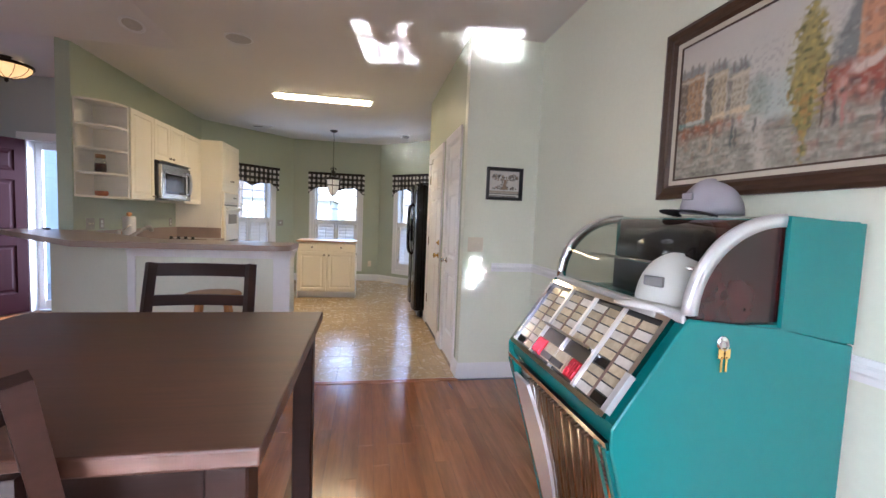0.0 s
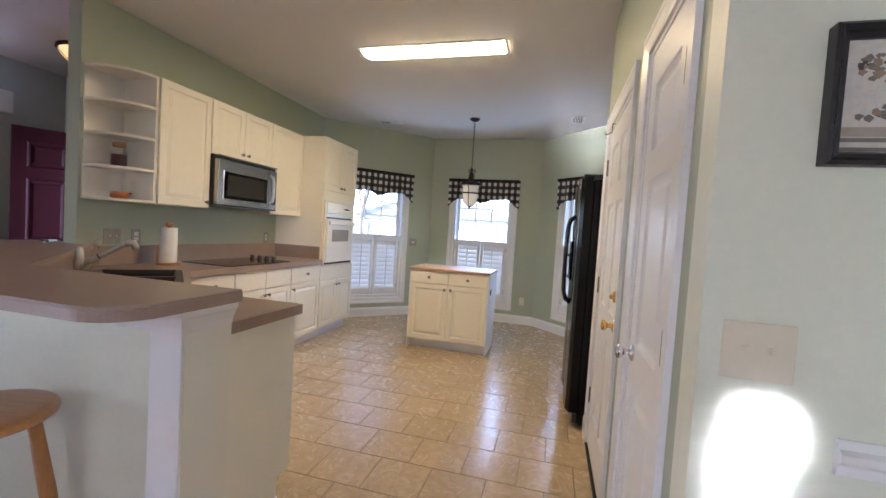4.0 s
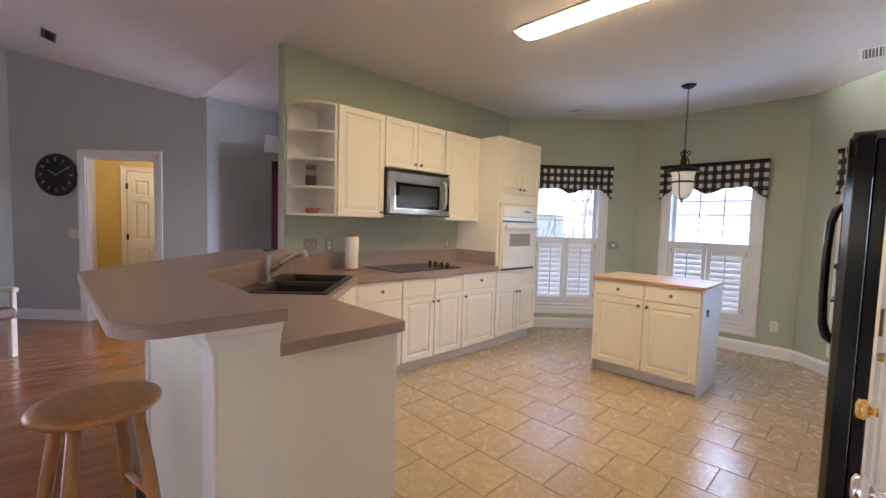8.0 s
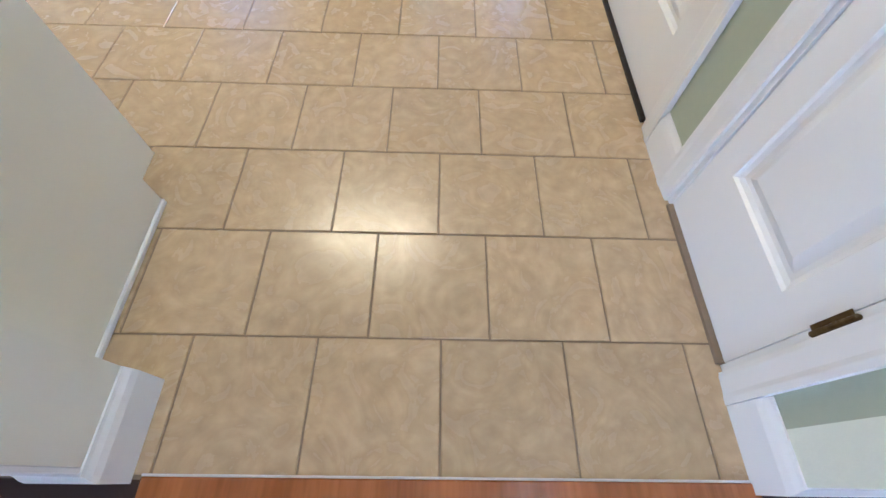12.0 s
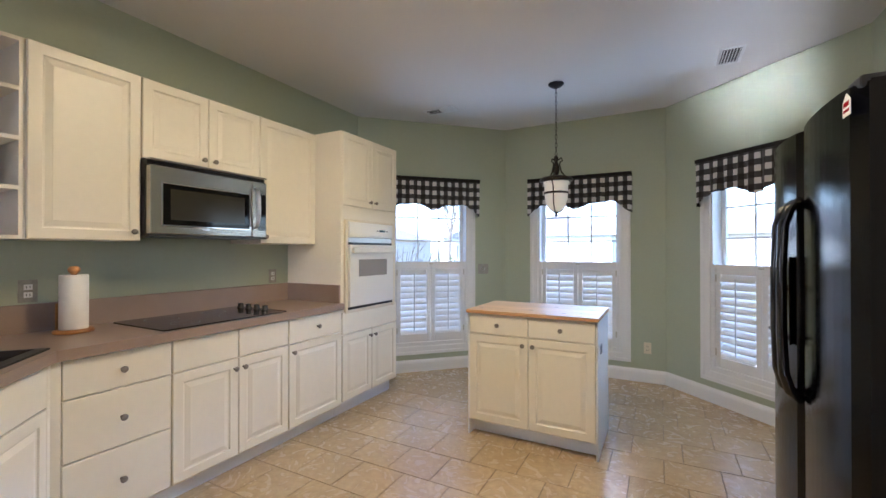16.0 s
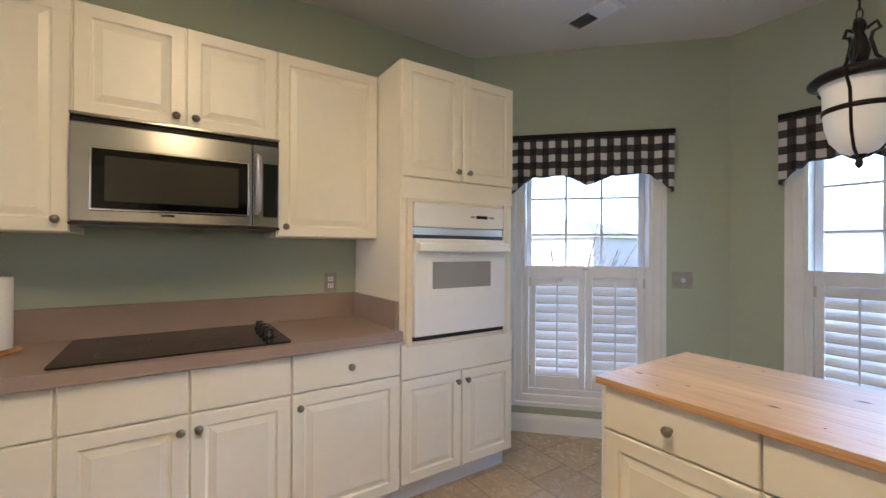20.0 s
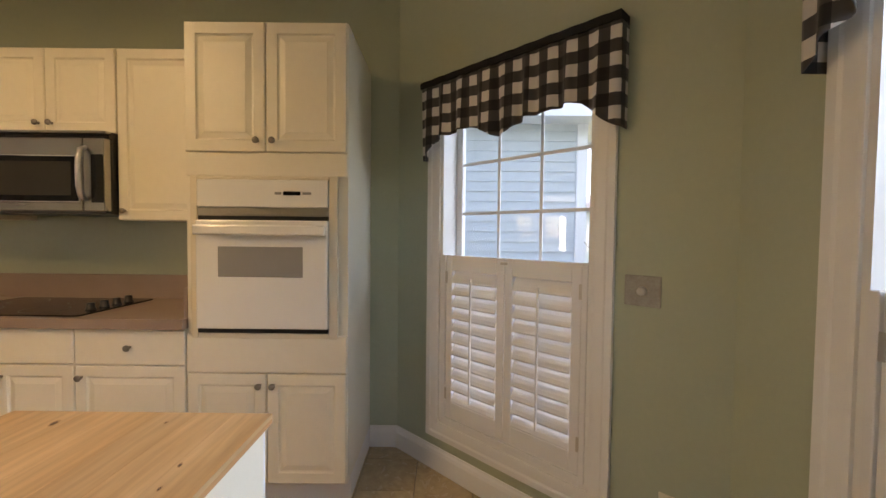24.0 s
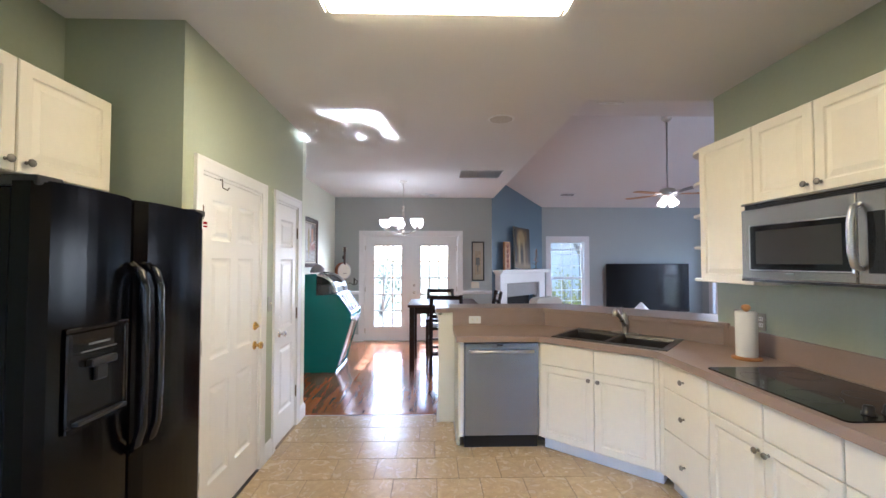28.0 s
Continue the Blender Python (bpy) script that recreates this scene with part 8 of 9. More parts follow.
tv = thing("television", (-2.66, -4.93, 0.42), 180, "large black flat screen television on a dark stand", "television")
part("panel", boxes((-0.94, 0.0, 0.0, 0.94, 0.035, 1.075), bev=0.005), BLACKP, tv)
part("screen", boxes((-0.925, -0.002, 0.018, 0.925, 0.0, 1.06)), SCREEN, tv, "black glass screen")
for s in (-1, 1):
    part("foot", bar([(s * 0.6, 0.02, 0.02), (s * 0.6 - 0.06, -0.12, -0.058)], 0.01), BLACKP, tv)
    part("foot", bar([(s * 0.6, 0.02, 0.02), (s * 0.6 + 0.06, 0.16, -0.058)], 0.01), BLACKP, tv)
ts = thing("tv_stand", (-2.66, -4.93, 0), 180, "dark wood television stand", "cabinet")
part("body", boxes((-0.85, -0.2, 0.05, 0.85, 0.2, 0.35), bev=0.004), ESPRESSO, ts)
part("plinth", boxes((-0.82, -0.18, 0.0, 0.82, 0.18, 0.05)), ESPRESSO, ts)
for k in range(2):
    part("door", boxes((-0.84 + 0.85 * k, -0.215, 0.07, 0.0 + 0.84 * k - 0.005, -0.2, 0.33), bev=0.002), ESPRESSO, ts)


def armchair(name, loc, rz, label):
    c = thing(name, loc, rz, label, "armchair", "living room seats")
    part("seat_base", boxes((-0.36, -0.38, 0.12, 0.36, 0.30, 0.36), bev=0.03, seg=2), UPHOL, c)
    part("seat_cushion", boxes((-0.27, -0.40, 0.36, 0.27, 0.22, 0.50), bev=0.045, seg=3), UPHOL, c)
    bm = bmesh.new()
    prism(bm, rounded([(-0.33, 0.30), (0.33, 0.30), (0.33, 0.94), (-0.33, 0.94)], [0.02, 0.02, 0.12, 0.12], 6), 0.20, 0.36, "y")
    es = [e for e in bm.edges]
    part("backrest", bm, UPHOL, c)
    for s in (-1, 1):
        part("arm", boxes((s * 0.36 - 0.08, -0.38, 0.12, s * 0.36 + 0.08, 0.30, 0.62), bev=0.05, seg=3), UPHOL, c)
        for y in (-0.33, 0.30):
            part("foot", turned([(0.025, 0.12), (0.018, 0.0)], 10, c=(s * 0.33, y, 0)), ESPRESSO, c)
    return c


armchair("armchair", (0.42, -2.95, 0), 35, "cream upholstered armchair near the fireplace")
ac = thing("armchair", (-2.16, -0.95, 0), 128, "brown leather armchair with a pale painted frame and throw", "armchair", "living room seats")
part("seat", boxes((-0.30, -0.32, 0.36, 0.30, 0.24, 0.47), bev=0.03, seg=2), LEATHER, ac, "brown leather seat")
bm = bmesh.new()
prism(bm, [(0.22, 0.40), (0.30, 0.40), (0.42, 0.94), (0.36, 0.95)], -0.27, 0.27, "x")
part("backrest", bm, LEATHER, ac, "brown leather back")
part("throw", boxes((-0.33, 0.30, 0.90, 0.33, 0.47, 0.985), bev=0.03, seg=3), UPHOL, ac, "pale folded throw over the back")
for s in (-1, 1):
    bm = bmesh.new()
    prism(bm, [(0.20, 0.0), (0.25, 0.0), (0.33, 0.45), (0.46, 0.95), (0.39, 0.95), (0.26, 0.45)], s * 0.30 - 0.03, s * 0.30 + 0.03, "x")
    part("back_leg", bm, UPHOL, ac, "pale painted frame side")
    part("front_leg", boxes((s * 0.28 - 0.025, -0.31, 0.0, s * 0.28 + 0.025, -0.26, 0.36), bev=0.006), UPHOL, ac)
    part("arm", boxes((s * 0.31 - 0.03, -0.30, 0.60, s * 0.31 + 0.03, 0.30, 0.65), bev=0.015, seg=2), UPHOL, ac)
    part("arm_post", boxes((s * 0.31 - 0.02, -0.28, 0.40, s * 0.31 + 0.02, -0.24, 0.60), bev=0.006), UPHOL, ac)
lt = thing("lamp_table", (-1.9, -3.75, 0), 0, "low round dark wood table", "table")
part("top", turned([(0.0, 0.40), (0.30, 0.40), (0.30, 0.425), (0.0, 0.425)], 28), ESPRESSO, lt)
part("post", turned([(0.035, 0.03), (0.03, 0.40)], 14), ESPRESSO, lt, "", True)
part("foot", turned([(0.2, 0.0), (0.18, 0.03), (0.0, 0.04)], 24), ESPRESSO, lt)
tl = thing("table_lamp", (-1.9, -3.75, 0.425), 0, "small table lamp with pale conical glass shade", "lamp")
part("base", turned([(0.06, 0.0), (0.05, 0.02), (0.015, 0.04), (0.015, 0.16)], 18), PEWTER, tl, "", True)
part("shade", turned([(0.16, 0.16), (0.03, 0.30), (0.012, 0.32), (0.0, 0.32)], 24), WHITEP, tl, "pale glass shade", True)

fan = thing("ceiling_fan", (-1.48, -2.07, 0), 0, "brushed nickel ceiling fan with reddish blades and lit lamps", "ceiling fan")
part("canopy", turned([(0.075, RIDGE_Z), (0.075, RIDGE_Z - 0.05), (0.03, RIDGE_Z - 0.09), (0.0, RIDGE_Z - 0.09)], 20), NICKEL, fan, "", True)
part("downrod", turned([(0.014, RIDGE_Z - 0.08), (0.014, 2.66)], 12), NICKEL, fan, "", True)
part("motor", turned([(0.03, 2.68), (0.10, 2.66), (0.13, 2.62), (0.13, 2.56), (0.09, 2.53), (0.05, 2.51), (0.0, 2.51)], 24), NICKEL, fan, "", True)
for k in range(5):
    a = 72 * k + 20
    bl = bmesh.new()
    prism(bl, rounded([(0.18, -0.055), (0.66, -0.075), (0.66, 0.075), (0.18, 0.055)], [0.01, 0.05, 0.05, 0.01], 5), 2.575, 2.583)
    b_ = part("blade", bl, PINEEDGE if k != 1 else WALNUT, fan, "reddish wooden blade", rot=(0, 0, a))
    part("bracket", boxes((0.10, -0.02, 2.565, 0.26, 0.02, 2.574), bev=0.003), NICKEL, b_)
for k in range(4):
    a = math.pi / 2 * k + 0.4
    c, s = math.cos(a), math.sin(a)
    part("lamp_shade", bar([(0.05 * c, 0.05 * s, 2.52), (0.085 * c, 0.085 * s, 2.48), (0.115 * c, 0.115 * s, 2.43), (0.125 * c, 0.125 * s, 2.405)], [0.022, 0.045, 0.058, 0.05], 16), FROST, fan, "lit frosted glass shade", True)

# wall clock, thermostat, chime box on the living side
q = hall_pt(0.60, 0)
ck = thing("wall_clock", (q[0], q[1], 1.82), 45, "large round black wall clock with pale numerals", "clock")
part("case", turned([(0.255, 0.0), (0.26, -0.02), (0.25, -0.04), (0.23, -0.032), (0.0, -0.030)], 40, axis="y"), BLACKP, ck, "", True)
part("rim", turned([(0.235, -0.033), (0.25, -0.045), (0.26, -0.03), (0.262, -0.01)], 40, axis="y"), IRON, ck, "", True)
for k in range(12):
    a = math.pi / 6 * k
    part("numeral_bar", boxes((-0.012, -0.035, -0.022, 0.012, -0.0305, 0.022)), PEWTER, ck, loc=(0.19 * math.sin(a), 0, 0.19 * math.cos(a)), rot=(0, math.degrees(a), 0))
part("hour_hand", boxes((-0.008, -0.037, -0.02, 0.008, -0.0315, 0.11)), PEWTER, ck, rot=(0, 300, 0))
part("minute_hand", boxes((-0.005, -0.040, -0.03, 0.005, -0.0345, 0.17)), PEWTER, ck, rot=(0, 60, 0))
th = thing("thermostat", (-4.07, -0.86, 1.53), 90, "white wall thermostat with grey display", "thermostat")
part("body", boxes((-0.065, -0.028, -0.045, 0.065, 0.0, 0.045), bev=0.004), WHITEP, th)
part("display", boxes((-0.035, -0.0295, -0.015, 0.03, -0.0281, 0.028)), OVENG, th)
cb = thing("door_chime", (-2.33, 1.92, 2.36), 90, "white slatted door chime box", "door chime")
part("body", boxes((-0.09, -0.05, -0.11, 0.09, 0.0, 0.11), bev=0.004), WHITEP, cb)
for k in range(3):
    part("slat", boxes((-0.065 + 0.05 * k, -0.056, -0.09, -0.035 + 0.05 * k, -0.0501, 0.09), bev=0.002), WHITEP, cb)
va = math.atan2(RIDGE_Z - H, EAVE_N - RIDGE_Y)


def vault_z(y):
    return H + (RIDGE_Z - H) * (1 - abs(y - RIDGE_Y) / (EAVE_N - RIDGE_Y))


vv = register("ceiling_vent", -2.72, -0.24, 0.30, 0.12, "white vent in the vaulted ceiling", 4, True, vault_z(-0.24) - 0.002, PEWTER)
vv.rotation_euler = (-va, 0, 0)
vv = register("ceiling_vent", -0.75, -4.6, 0.34, 0.14, "white vent in the vaulted ceiling", 6, True, vault_z(-4.6) - 0.002)
vv.rotation_euler = (va, 0, 0)
cl.location = (0.66, 0.80, vault_z(0.80) - 0.002)

# foyer and hall lamps
fl = thing("flush_ceiling_lamp", (-1.01, 1.83, 0), 0, "bronze flush ceiling lamp with lit amber bowl", "ceiling lamp")
part("stem", turned([(0.05, H + 0.02), (0.03, H - 0.02), (0.02, H - 0.05)], 16), IRON, fl, "", True)
part("rim", turned([(0.17, H - 0.04), (0.215, H - 0.05), (0.22, H - 0.075), (0.19, H - 0.08)], 32), IRON, fl, "", True)
part("bowl", turned([(0.20, H - 0.075), (0.19, H - 0.11), (0.14, H - 0.16), (0.06, H - 0.19), (0.0, H - 0.195)], 32), AMBER, fl, "lit amber glass bowl", True)
part("finial", turned([(0.03, H - 0.185), (0.015, H - 0.21), (0.02, H - 0.225), (0.0, H - 0.245)], 14), IRON, fl, "", True)
for k in range(10):
    a = 2 * math.pi * k / 10
    c, s = math.cos(a), math.sin(a)
    part("rib", bar([(r * c, r * s, H + z) for r, z in ((0.203, -0.078), (0.193, -0.112), (0.142, -0.163), (0.061, -0.193), (0.02, -0.198))], 0.003, 6), IRON, fl, "", True)
# bulbs above the rim are added to throw a glow on the ceiling
for k in range(3):
    a = 2 * math.pi * k / 3 + 0.4
    part("bulb", turned([(0.014, H - 0.045), (0.024, H - 0.03), (0.022, H - 0.015), (0.0, H - 0.006)], 12, c=(0.11 * math.cos(a), 0.11 * math.sin(a), 0)), BULB, fl, "lit bulb above the rim", True)
q = (-3.75, 1.0)
# fixture is unseen, added to give the hall its warm light
hl = thing("hall_ceiling_lamp", (q[0], q[1], 2.44), 0, "unseen round lit lamp on the hall ceiling", "ceiling lamp")
part("base", turned([(0.12, 0.0), (0.12, -0.02), (0.0, -0.02)], 24), NICKEL, hl)
part("globe", turned([(0.11, -0.02), (0.12, -0.05), (0.09, -0.09), (0.0, -0.105)], 24), HALLGLASS, hl, "lit glass globe", True)
rm = thing("remote_control", (-0.19, 1.07, 1.085), 40, "small black remote control on the bar top", "remote control")
part("body", boxes((-0.022, -0.07, 0.0, 0.022, 0.07, 0.016), bev=0.004), BLACKP, rm)
for i in range(4):
    part("button", turned([(0.005, 0.016), (0.004, 0.0185), (0.0, 0.019)], 8, c=(0.0, -0.045 + 0.025 * i, 0)), PEWTER, rm)

# ---- outside ----
bm = bmesh.new()
prism(bm, [(-400, -400), (400, -400), (400, 400), (-400, 400)], -0.62, -0.30)
tagged(part("ground", bm, GRASS), "winter lawn reaching to the horizon", kind="structure")
part("road", boxes((-150, 22, -0.31, 150, 29, -0.285)), ASPHALT, None, "grey street in front of the houses", kind="structure")
part("pavement", boxes((-150, 20.2, -0.31, 150, 21.6, -0.27)), CONCRETE, None, "pale concrete walk along the street", kind="structure")
part("pavement_patio", boxes((0.2, -8.0, -0.31, 5.5, -4.02, -0.10)), PAVING, None, "concrete patio, darkened to cut glare through the French doors", kind="structure")
part("pavement_porch", boxes((-2.7, 2.66, -0.31, -0.16, 6.0, -0.06)), CONCRETE, None, "pale concrete front porch", kind="structure")

# own wing beside the porch: lapped siding, corner boards, eave and roof
wing = thing("house_wing", (-2.72, 3.62, -0.3), 0, "pale lapped-siding wing of the house with grey roof", "house")
part("wall", boxes((-3.2, -0.1, 0.0, -0.03, 2.55, 3.1)), SIDING, wing)
for i in range(24):
    bm = bmesh.new()
    z = 0.02 + 0.128 * i
    prism(bm, [(-0.03, z), (0.0, z), (-0.02, z + 0.135), (-0.03, z + 0.135)], -0.1, 2.52, "y")
    part("siding_board", bm, SIDING, wing)
part("corner_board", boxes((-0.12, 2.47, 0.0, 0.02, 2.60, 3.05)), VINYL, wing)
part("soffit", boxes((-3.4, -0.1, 3.05, 0.45, 3.0, 3.12)), VINYL, wing)
part("fascia", boxes((0.45, -0.1, 3.02, 0.48, 3.02, 3.22), (-3.4, 3.0, 3.02, 0.45, 3.03, 3.22)), VINYL, wing)
bm = bmesh.new()
prism(bm, [(0.5, 3.2), (-1.5, 4.4), (-3.5, 3.2)], -0.1, 3.05, "y")
part("roof", bm, SHINGLE, wing)


def far_house(x, y, w, d, rz, label, body=SIDING):
    h = thing("house", (x, y, -0.3), rz, label, "house", "houses across the street")
    part("wall", boxes((-w / 2, -d / 2, 0, w / 2, d / 2, 2.9)), body, h)
    bm = bmesh.new()
    a, b, hh = w / 2 + 0.4, d / 2 + 0.4, 2.2
    base = [bm.verts.new(p) for p in ((-a, -b, 2.9), (a, -b, 2.9), (a, b, 2.9), (-a, b, 2.9))]
    r0, r1 = bm.verts.new((-a + b, 0, 2.9 + hh)), bm.verts.new((a - b, 0, 2.9 + hh))
    for f in ((base[0], base[1], r1, r0), (base[2], base[3], r0, r1), (base[1], base[2], r1), (base[3], base[0], r0), tuple(reversed(base))):
        bm.faces.new(f)
    part("roof", bm, SHINGLE, h)
    for k in range(4):
        cx = -w / 2 + w * (k + 0.5) / 4
        wd = part("window", boxes((cx - 0.45, -d / 2 - 0.03, 0.9, cx + 0.45, -d / 2, 2.2)), OVENG, h)
        part("frame", boxes((cx - 0.53, -d / 2 - 0.05, 0.82, cx - 0.45, -d / 2 - 0.0, 2.28), (cx + 0.45, -d / 2 - 0.05, 0.82, cx + 0.53, -d / 2, 2.28), (cx - 0.45, -d / 2 - 0.05, 2.2, cx + 0.45, -d / 2, 2.28), (cx - 0.45, -d / 2 - 0.05, 0.82, cx + 0.45, -d / 2, 0.9)), VINYL, wd)
    part("garage_door", boxes((w / 2 - 3.4, -d / 2 - 0.06, 0, w / 2 - 0.6, -d / 2 - 0.03, 2.3)), VINYL, h)
    return h


far_house(-8, 40, 15, 9, 0, "pale single-storey house with hip roof across the street")
far_house(13, 41, 14, 9, 0, "cream single-storey house with hip roof across the street", CONCRETE)
far_house(-29, 40, 14, 9, 0, "pale single-storey house across the street", CONCRETE)
far_house(34, 40, 14, 9, 0, "pale single-storey house across the street")
# added house, keeps the view through the living room window from burning out
far_house(-7, -19, 13, 8, 180, "pale house added to dim the living room window view", CONCRETE)
far_house(-24, 16, 9, 9, 90, "pale neighbouring house with grey roof")


def tree(x, y, h, label, leaf=None, seed=1, spread=0.55):
    t = thing("tree", (x, y, -0.32), 0, label, "tree", "garden trees")
    rnd = random.Random(seed)
    bm = bmesh.new()
    tips = []

    def grow(p, d, length, r, depth):
        q = p + d * length
        mid = p.lerp(q, 0.5) + Vector((rnd.uniform(-1, 1), rnd.uniform(-1, 1), 0)) * length * 0.06
        tube(bm, [p, mid, q], [r, r * 0.82, r * 0.66], 6 if depth < 2 else 4)
        if depth >= 4:
            tips.append(q)
            return
        for _ in range(3 if depth else 4):
            nd = (d + Vector((rnd.uniform(-1, 1), rnd.uniform(-1, 1), rnd.uniform(-0.1, 0.7))) * spread).normalized()
            grow(p.lerp(q, rnd.uniform(0.6, 1.0)), nd, length * rnd.uniform(0.55, 0.78), r * 0.52, depth + 1)

    grow(Vector((0, 0, 0)), Vector((0, 0, 1)), h * 0.36, h * 0.022, 0)
    part("trunk", bm, BARK, t)
    if leaf:
        me_v, me_f = [], []
        for q in tips:
            for _ in range(10):
                c = q + Vector((rnd.gauss(0, 1), rnd.gauss(0, 1), rnd.gauss(0, 1))) * h * 0.045
                u = Vector((rnd.uniform(-1, 1), rnd.uniform(-1, 1), rnd.uniform(-1, 1))).normalized() * 0.11
                w = u.cross(Vector((rnd.uniform(-1, 1), rnd.uniform(-1, 1), rnd.uniform(-1, 1)))).normalized() * 0.06
                k = len(me_v)
                me_v += [tuple(c - u), tuple(c + w), tuple(c + u), tuple(c - w)]
                me_f.append((k, k + 1, k + 2, k + 3))
        me = bpy.data.meshes.new("crown")
        me.from_pydata(me_v, [], me_f)
        part("crown", me, leaf, t)
    return t


tree(3.4, 12.5, 6.5, "bare winter tree in the front garden", None, 4)
tree(-2.2, 14.0, 7.5, "bare winter tree in the front garden", None, 9)
tree(9.5, 11.0, 6.0, "bare winter tree in the front garden", None, 12)
tree(-14, 34, 10, "leafy tree across the street", LEAF, 21)
tree(3, 33, 9, "tree across the street", LEAF, 23)
tree(24, 34, 10, "leafy tree across the street", LEAF, 25)
tree(8.5, -14, 8, "leafy evergreen tree behind the house", LEAF, 31)
tree(-4.5, -14, 8, "leafy evergreen tree behind the house", LEAF, 35)
tree(-13, -4, 8, "leafy evergreen tree beside the house", LEAF, 37)


def bush(x, y, r, leaf, label, seed, h=1.0):
    t = thing("bush", (x, y, -0.32), 0, label, "bush", "garden bushes")
    rnd = random.Random(seed)
    stems = bmesh.new()
    mv, mf = [], []
    for _ in range(26 if leaf else 70):
        a, e = rnd.uniform(0, 6.28), rnd.uniform(0.5, 1.4)
        L = r * rnd.uniform(0.6, 1.05)
        q = Vector((math.cos(a) * math.cos(e) * L, math.sin(a) * math.cos(e) * L, math.sin(e) * L * h))
        tube(stems, [(0, 0, 0), q * 0.5 + Vector((0, 0, 0.05)), q], [0.012, 0.008, 0.004], 4)
        if not leaf:
            for k in range(3):
                f = q * rnd.uniform(0.5, 0.9)
                tube(stems, [f, f + Vector((rnd.uniform(-0.2, 0.2), rnd.uniform(-0.2, 0.2), rnd.uniform(0.1, 0.3)))], [0.006, 0.003], 3)
        for k in range(22 if leaf else 0):
            c = q * rnd.uniform(0.45, 1.05) + Vector((rnd.gauss(0, 1), rnd.gauss(0, 1), rnd.gauss(0, 1))) * r * 0.11
            u = Vector((rnd.uniform(-1, 1), rnd.uniform(-1, 1), rnd.uniform(-1, 1))).normalized() * 0.05
            w = u.cross(Vector((rnd.uniform(-1, 1), rnd.uniform(-1, 1), 0.3))).normalized() * 0.028
            n = len(mv)
            mv += [tuple(c - u), tuple(c + w), tuple(c + u), tuple(c - w)]
            mf.append((n, n + 1, n + 2, n + 3))
    part("stems", stems, BARK, t)
    if leaf:
        me = bpy.data.meshes.new("crown")
        me.from_pydata(mv, [], mf)
        part("crown", me, leaf, t)
    return t


bush(-0.1, 8.2, 1.5, LEAF, "twiggy dark shrub outside the bay window", 41, 1.1)
bush(-1.55, 7.1, 2.1, None, "bare twiggy shrub outside the bay window", 42, 1.05)
bush(1.0, 17.5, 1.0, LEAFY, "yellow-green shrub by the street", 43)
bush(-3.2, 18.0, 1.1, LEAFY, "yellow-green shrub by the street", 44)
bush(5.2, 17.0, 1.0, LEAFY, "yellow-green shrub by the street", 45)
bush(8.2, 18.5, 1.2, LEAF, "dark green shrub by the street", 46)
bush(3.95, -10.2, 1.9, LEAF, "tall evergreen shrub behind the patio", 50, 1.5)
bush(5.6, -9.5, 1.3, LEAF, "dark green shrub behind the patio", 47)
# added shrub, takes brightness out of the living room window view
bush(-2.2, -9.2, 1.3, LEAFY, "yellow-green shrub added to dim the living room window view", 49, 1.4)
bush(0.2, -9.0, 1.3, LEAF, "dark green shrub behind the patio", 48)

# ---- floor pieces ----
def clip(poly, a, b, c):
    """The part of a polygon where a x + b y <= c."""
    out = []
    for i, p in enumerate(poly):
        q = poly[(i + 1) % len(poly)]
        dp, dq = a * p[0] + b * p[1] - c, a * q[0] + b * q[1] - c
        if dp <= 0:
            out.append(p)
        if dp * dq < 0:
            k = dp / (dp - dq)
            out.append((p[0] + (q[0] - p[0]) * k, p[1] + (q[1] - p[1]) * k))
    return out


def flat_piece(pts, z0, z1, ch):
    """A low slab with a chamfered rim."""
    bm = bmesh.new()
    c = Vector((sum(p[0] for p in pts) / len(pts), sum(p[1] for p in pts) / len(pts)))
    lo = [bm.verts.new((*p, z0)) for p in pts]
    mid = [bm.verts.new((*p, z1 - ch)) for p in pts]
    hi = []
    for p in pts:
        d = Vector(p) - c
        k = max(1 - ch * 1.3 / max(d.length, 1e-3), 0)
        hi.append(bm.verts.new((*(c + d * k), z1)))
    n = len(pts)
    for a, b in ((lo, mid), (mid, hi)):
        for i in range(n):
            j = (i + 1) % n
            bm.faces.new((a[i], a[j], b[j], b[i]))
    bm.faces.new(hi)
    return bm


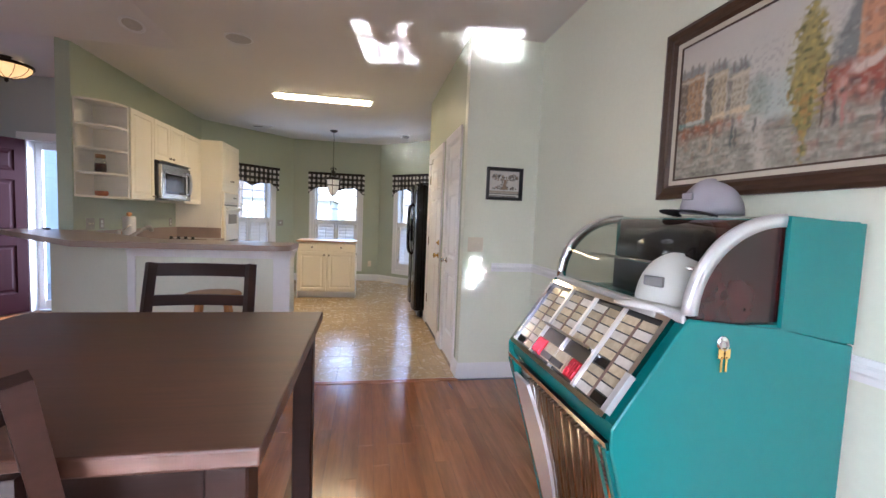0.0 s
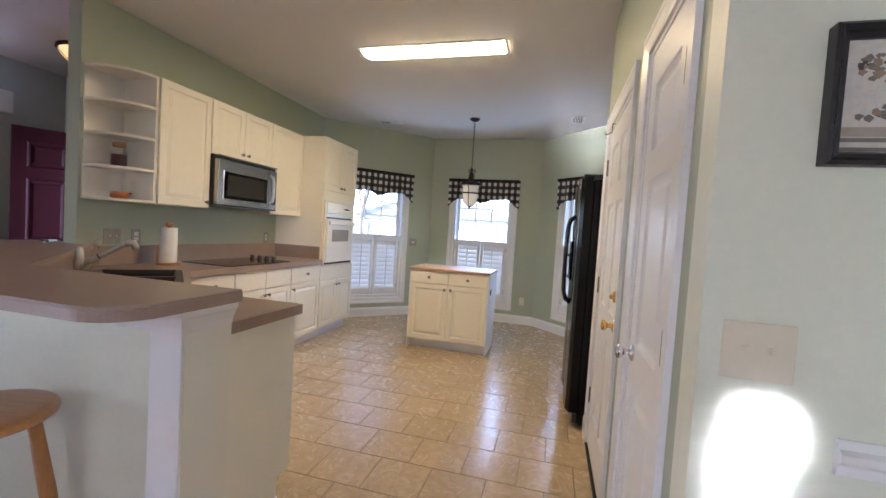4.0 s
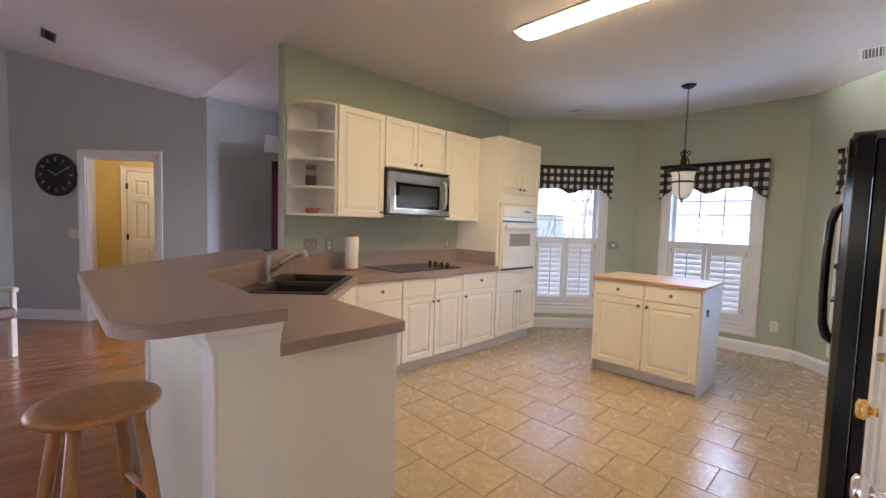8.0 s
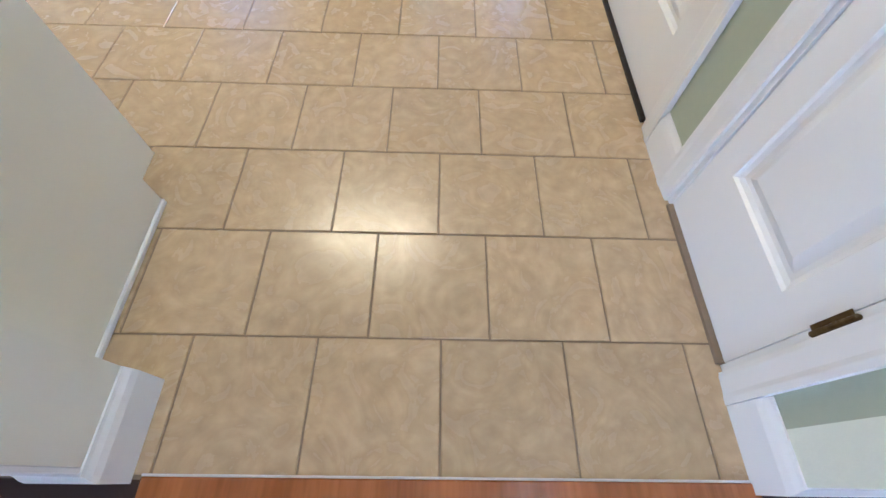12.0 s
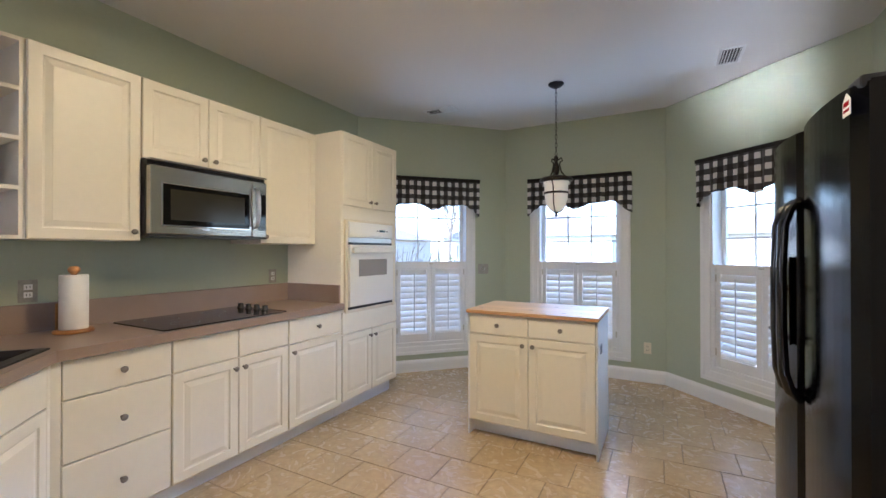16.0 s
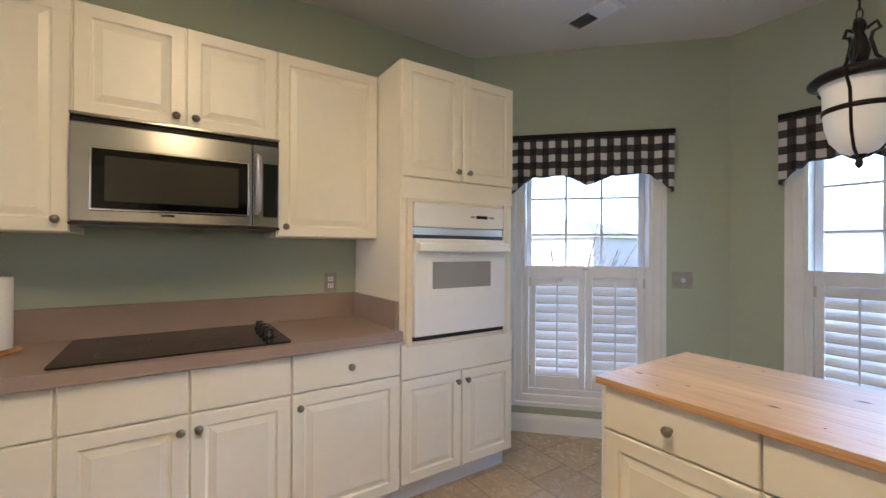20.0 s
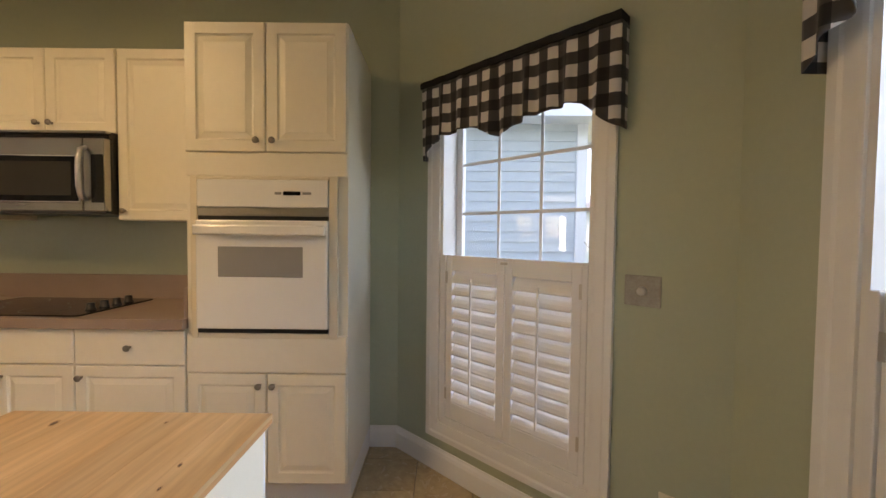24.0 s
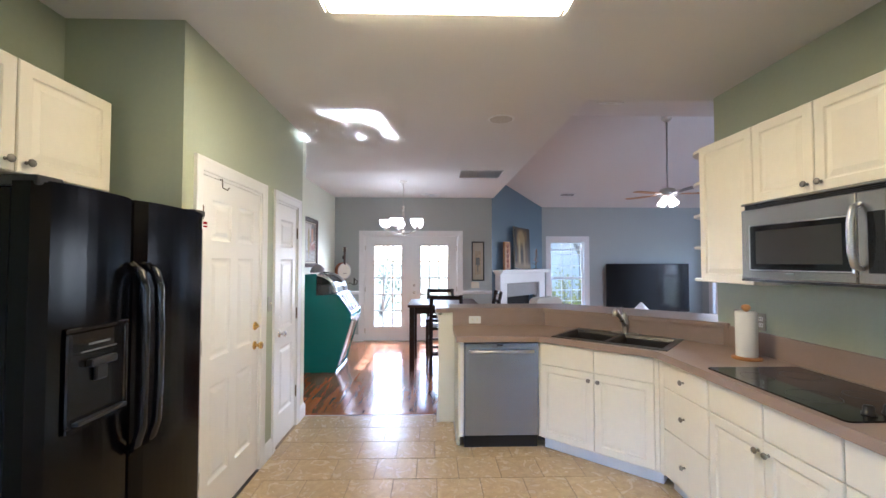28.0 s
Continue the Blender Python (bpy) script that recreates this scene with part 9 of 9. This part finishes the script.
TP, TY = 0.304, 0.3045
G = 0.0022
full = mesh_of(flat_piece([(-TP / 2 + G, -TY / 2 + G), (TP / 2 - G, -TY / 2 + G), (TP / 2 - G, TY / 2 - G), (-TP / 2 + G, TY / 2 - G)], -0.004, 0.0, 0.0022), "tile")
full.materials.append(TILE)
random.seed(8)
r2 = math.sqrt(0.5)
for r in range(18):
    yc = 0.007 + TY * (r + 0.5)
    off = -0.006 - 0.006 * r if r % 2 == 0 else TP / 2 - 0.036
    for c in range(-9, 9):
        xc = 2.466 + TP * (c + 0.5) + off
        pts = [(xc - TP / 2 + G, yc - TY / 2 + G), (xc + TP / 2 - G, yc - TY / 2 + G), (xc + TP / 2 - G, yc + TY / 2 - G), (xc - TP / 2 + G, yc + TY / 2 - G)]
        n0 = list(pts)
        for a, b, k in ((-1, 0, 0.05), (1, 0, 4.09), (0, -1, -0.004), (0, 1, 5.40), (-r2, r2, r2 * 4.17), (r2, r2, r2 * 8.33)):
            pts = clip(pts, a, b, k)
            if len(pts) < 3:
                break
        if len(pts) < 3:
            continue
        if xc + TP / 2 < 0.54 and 1.5 < yc < 3.8:
            continue
        if xc + TP / 2 < 1.85 and yc + TY / 2 < 0.62:
            continue
        tilt = (random.uniform(-0.0010, 0.0010), random.uniform(-0.0010, 0.0010), 0)
        if pts == n0:
            ob = new("tile", full)
        else:
            ob = new("tile", mesh_of(flat_piece([(p_[0] - xc, p_[1] - yc) for p_ in pts], -0.004, 0.0, 0.0022), "tile"))
            ob.data.materials.append(TILE)
        ob.parent = tile_floor
        ob.location = (xc, yc, random.uniform(-0.0004, 0.0004))
        ob.rotation_euler = tilt

# strip between tile and boards
part("threshold_strip", boxes((2.14, -0.05, -0.003, 3.45, 0.006, 0.006), bev=0.003), PLANK, None, "reddish wooden transition strip", kind="structure")
part("threshold_edge", boxes((2.14, 0.0062, -0.003, 3.45, 0.0115, 0.0045), bev=0.001), SATIN, None, "thin bright metal edge between tile and wood", kind="structure")

# hardwood boards: singly in the dining area, joined in the living room
BWD = 0.083
lens = {}


def board_mesh(L):
    k = round(L, 2)
    if k not in lens:
        bm = flat_piece([(-BWD / 2 + 0.0004, -k / 2 + 0.0004), (BWD / 2 - 0.0004, -k / 2 + 0.0004), (BWD / 2 - 0.0004, k / 2 - 0.0004), (-BWD / 2 + 0.0004, k / 2 - 0.0004)], -0.003, 0.0, 0.0008)
        lens[k] = mesh_of(bm, "board")
        lens[k].materials.append(PLANK)
    return lens[k], k


rnd = random.Random(19)
i = 0
x = 4.07 - BWD / 2
while x > 0.95:
    y = -0.05
    first = True
    while y > -3.86:
        L = rnd.choice((0.5, 0.7, 0.9, 1.1)) if first else rnd.choice((0.7, 0.9, 1.1, 1.3))
        first = False
        if y - L < -3.72:
            L = round(y + 3.88, 2)
        me, k = board_mesh(L)
        ob = new("board", me)
        ob.parent = wood_floor
        ob.location = (x, y - k / 2, rnd.uniform(-0.0003, 0.0003))
        y -= k
    x -= BWD
vs, fs = [], []
x = 0.95 - BWD / 2
while x > -4.2:
    y = 2.5 if x < -0.13 else (0.0 if x > -0.06 else 1.0)
    while y > -5.25:
        L = rnd.uniform(0.6, 1.4)
        a, b = y - 0.0005, max(y - L, -5.26) + 0.0005
        k = len(vs)
        h = BWD / 2 - 0.0005
        z = rnd.uniform(-0.0004, 0.0)
        vs += [(x - h, b, z), (x + h, b, z), (x + h, a, z), (x - h, a, z)]
        fs.append((k, k + 1, k + 2, k + 3))
        y -= L
    x -= BWD
me = bpy.data.meshes.new("boards")
me.from_pydata(vs, [], fs)
part("boards", me, PLANK, living_floor, kind="stuff")
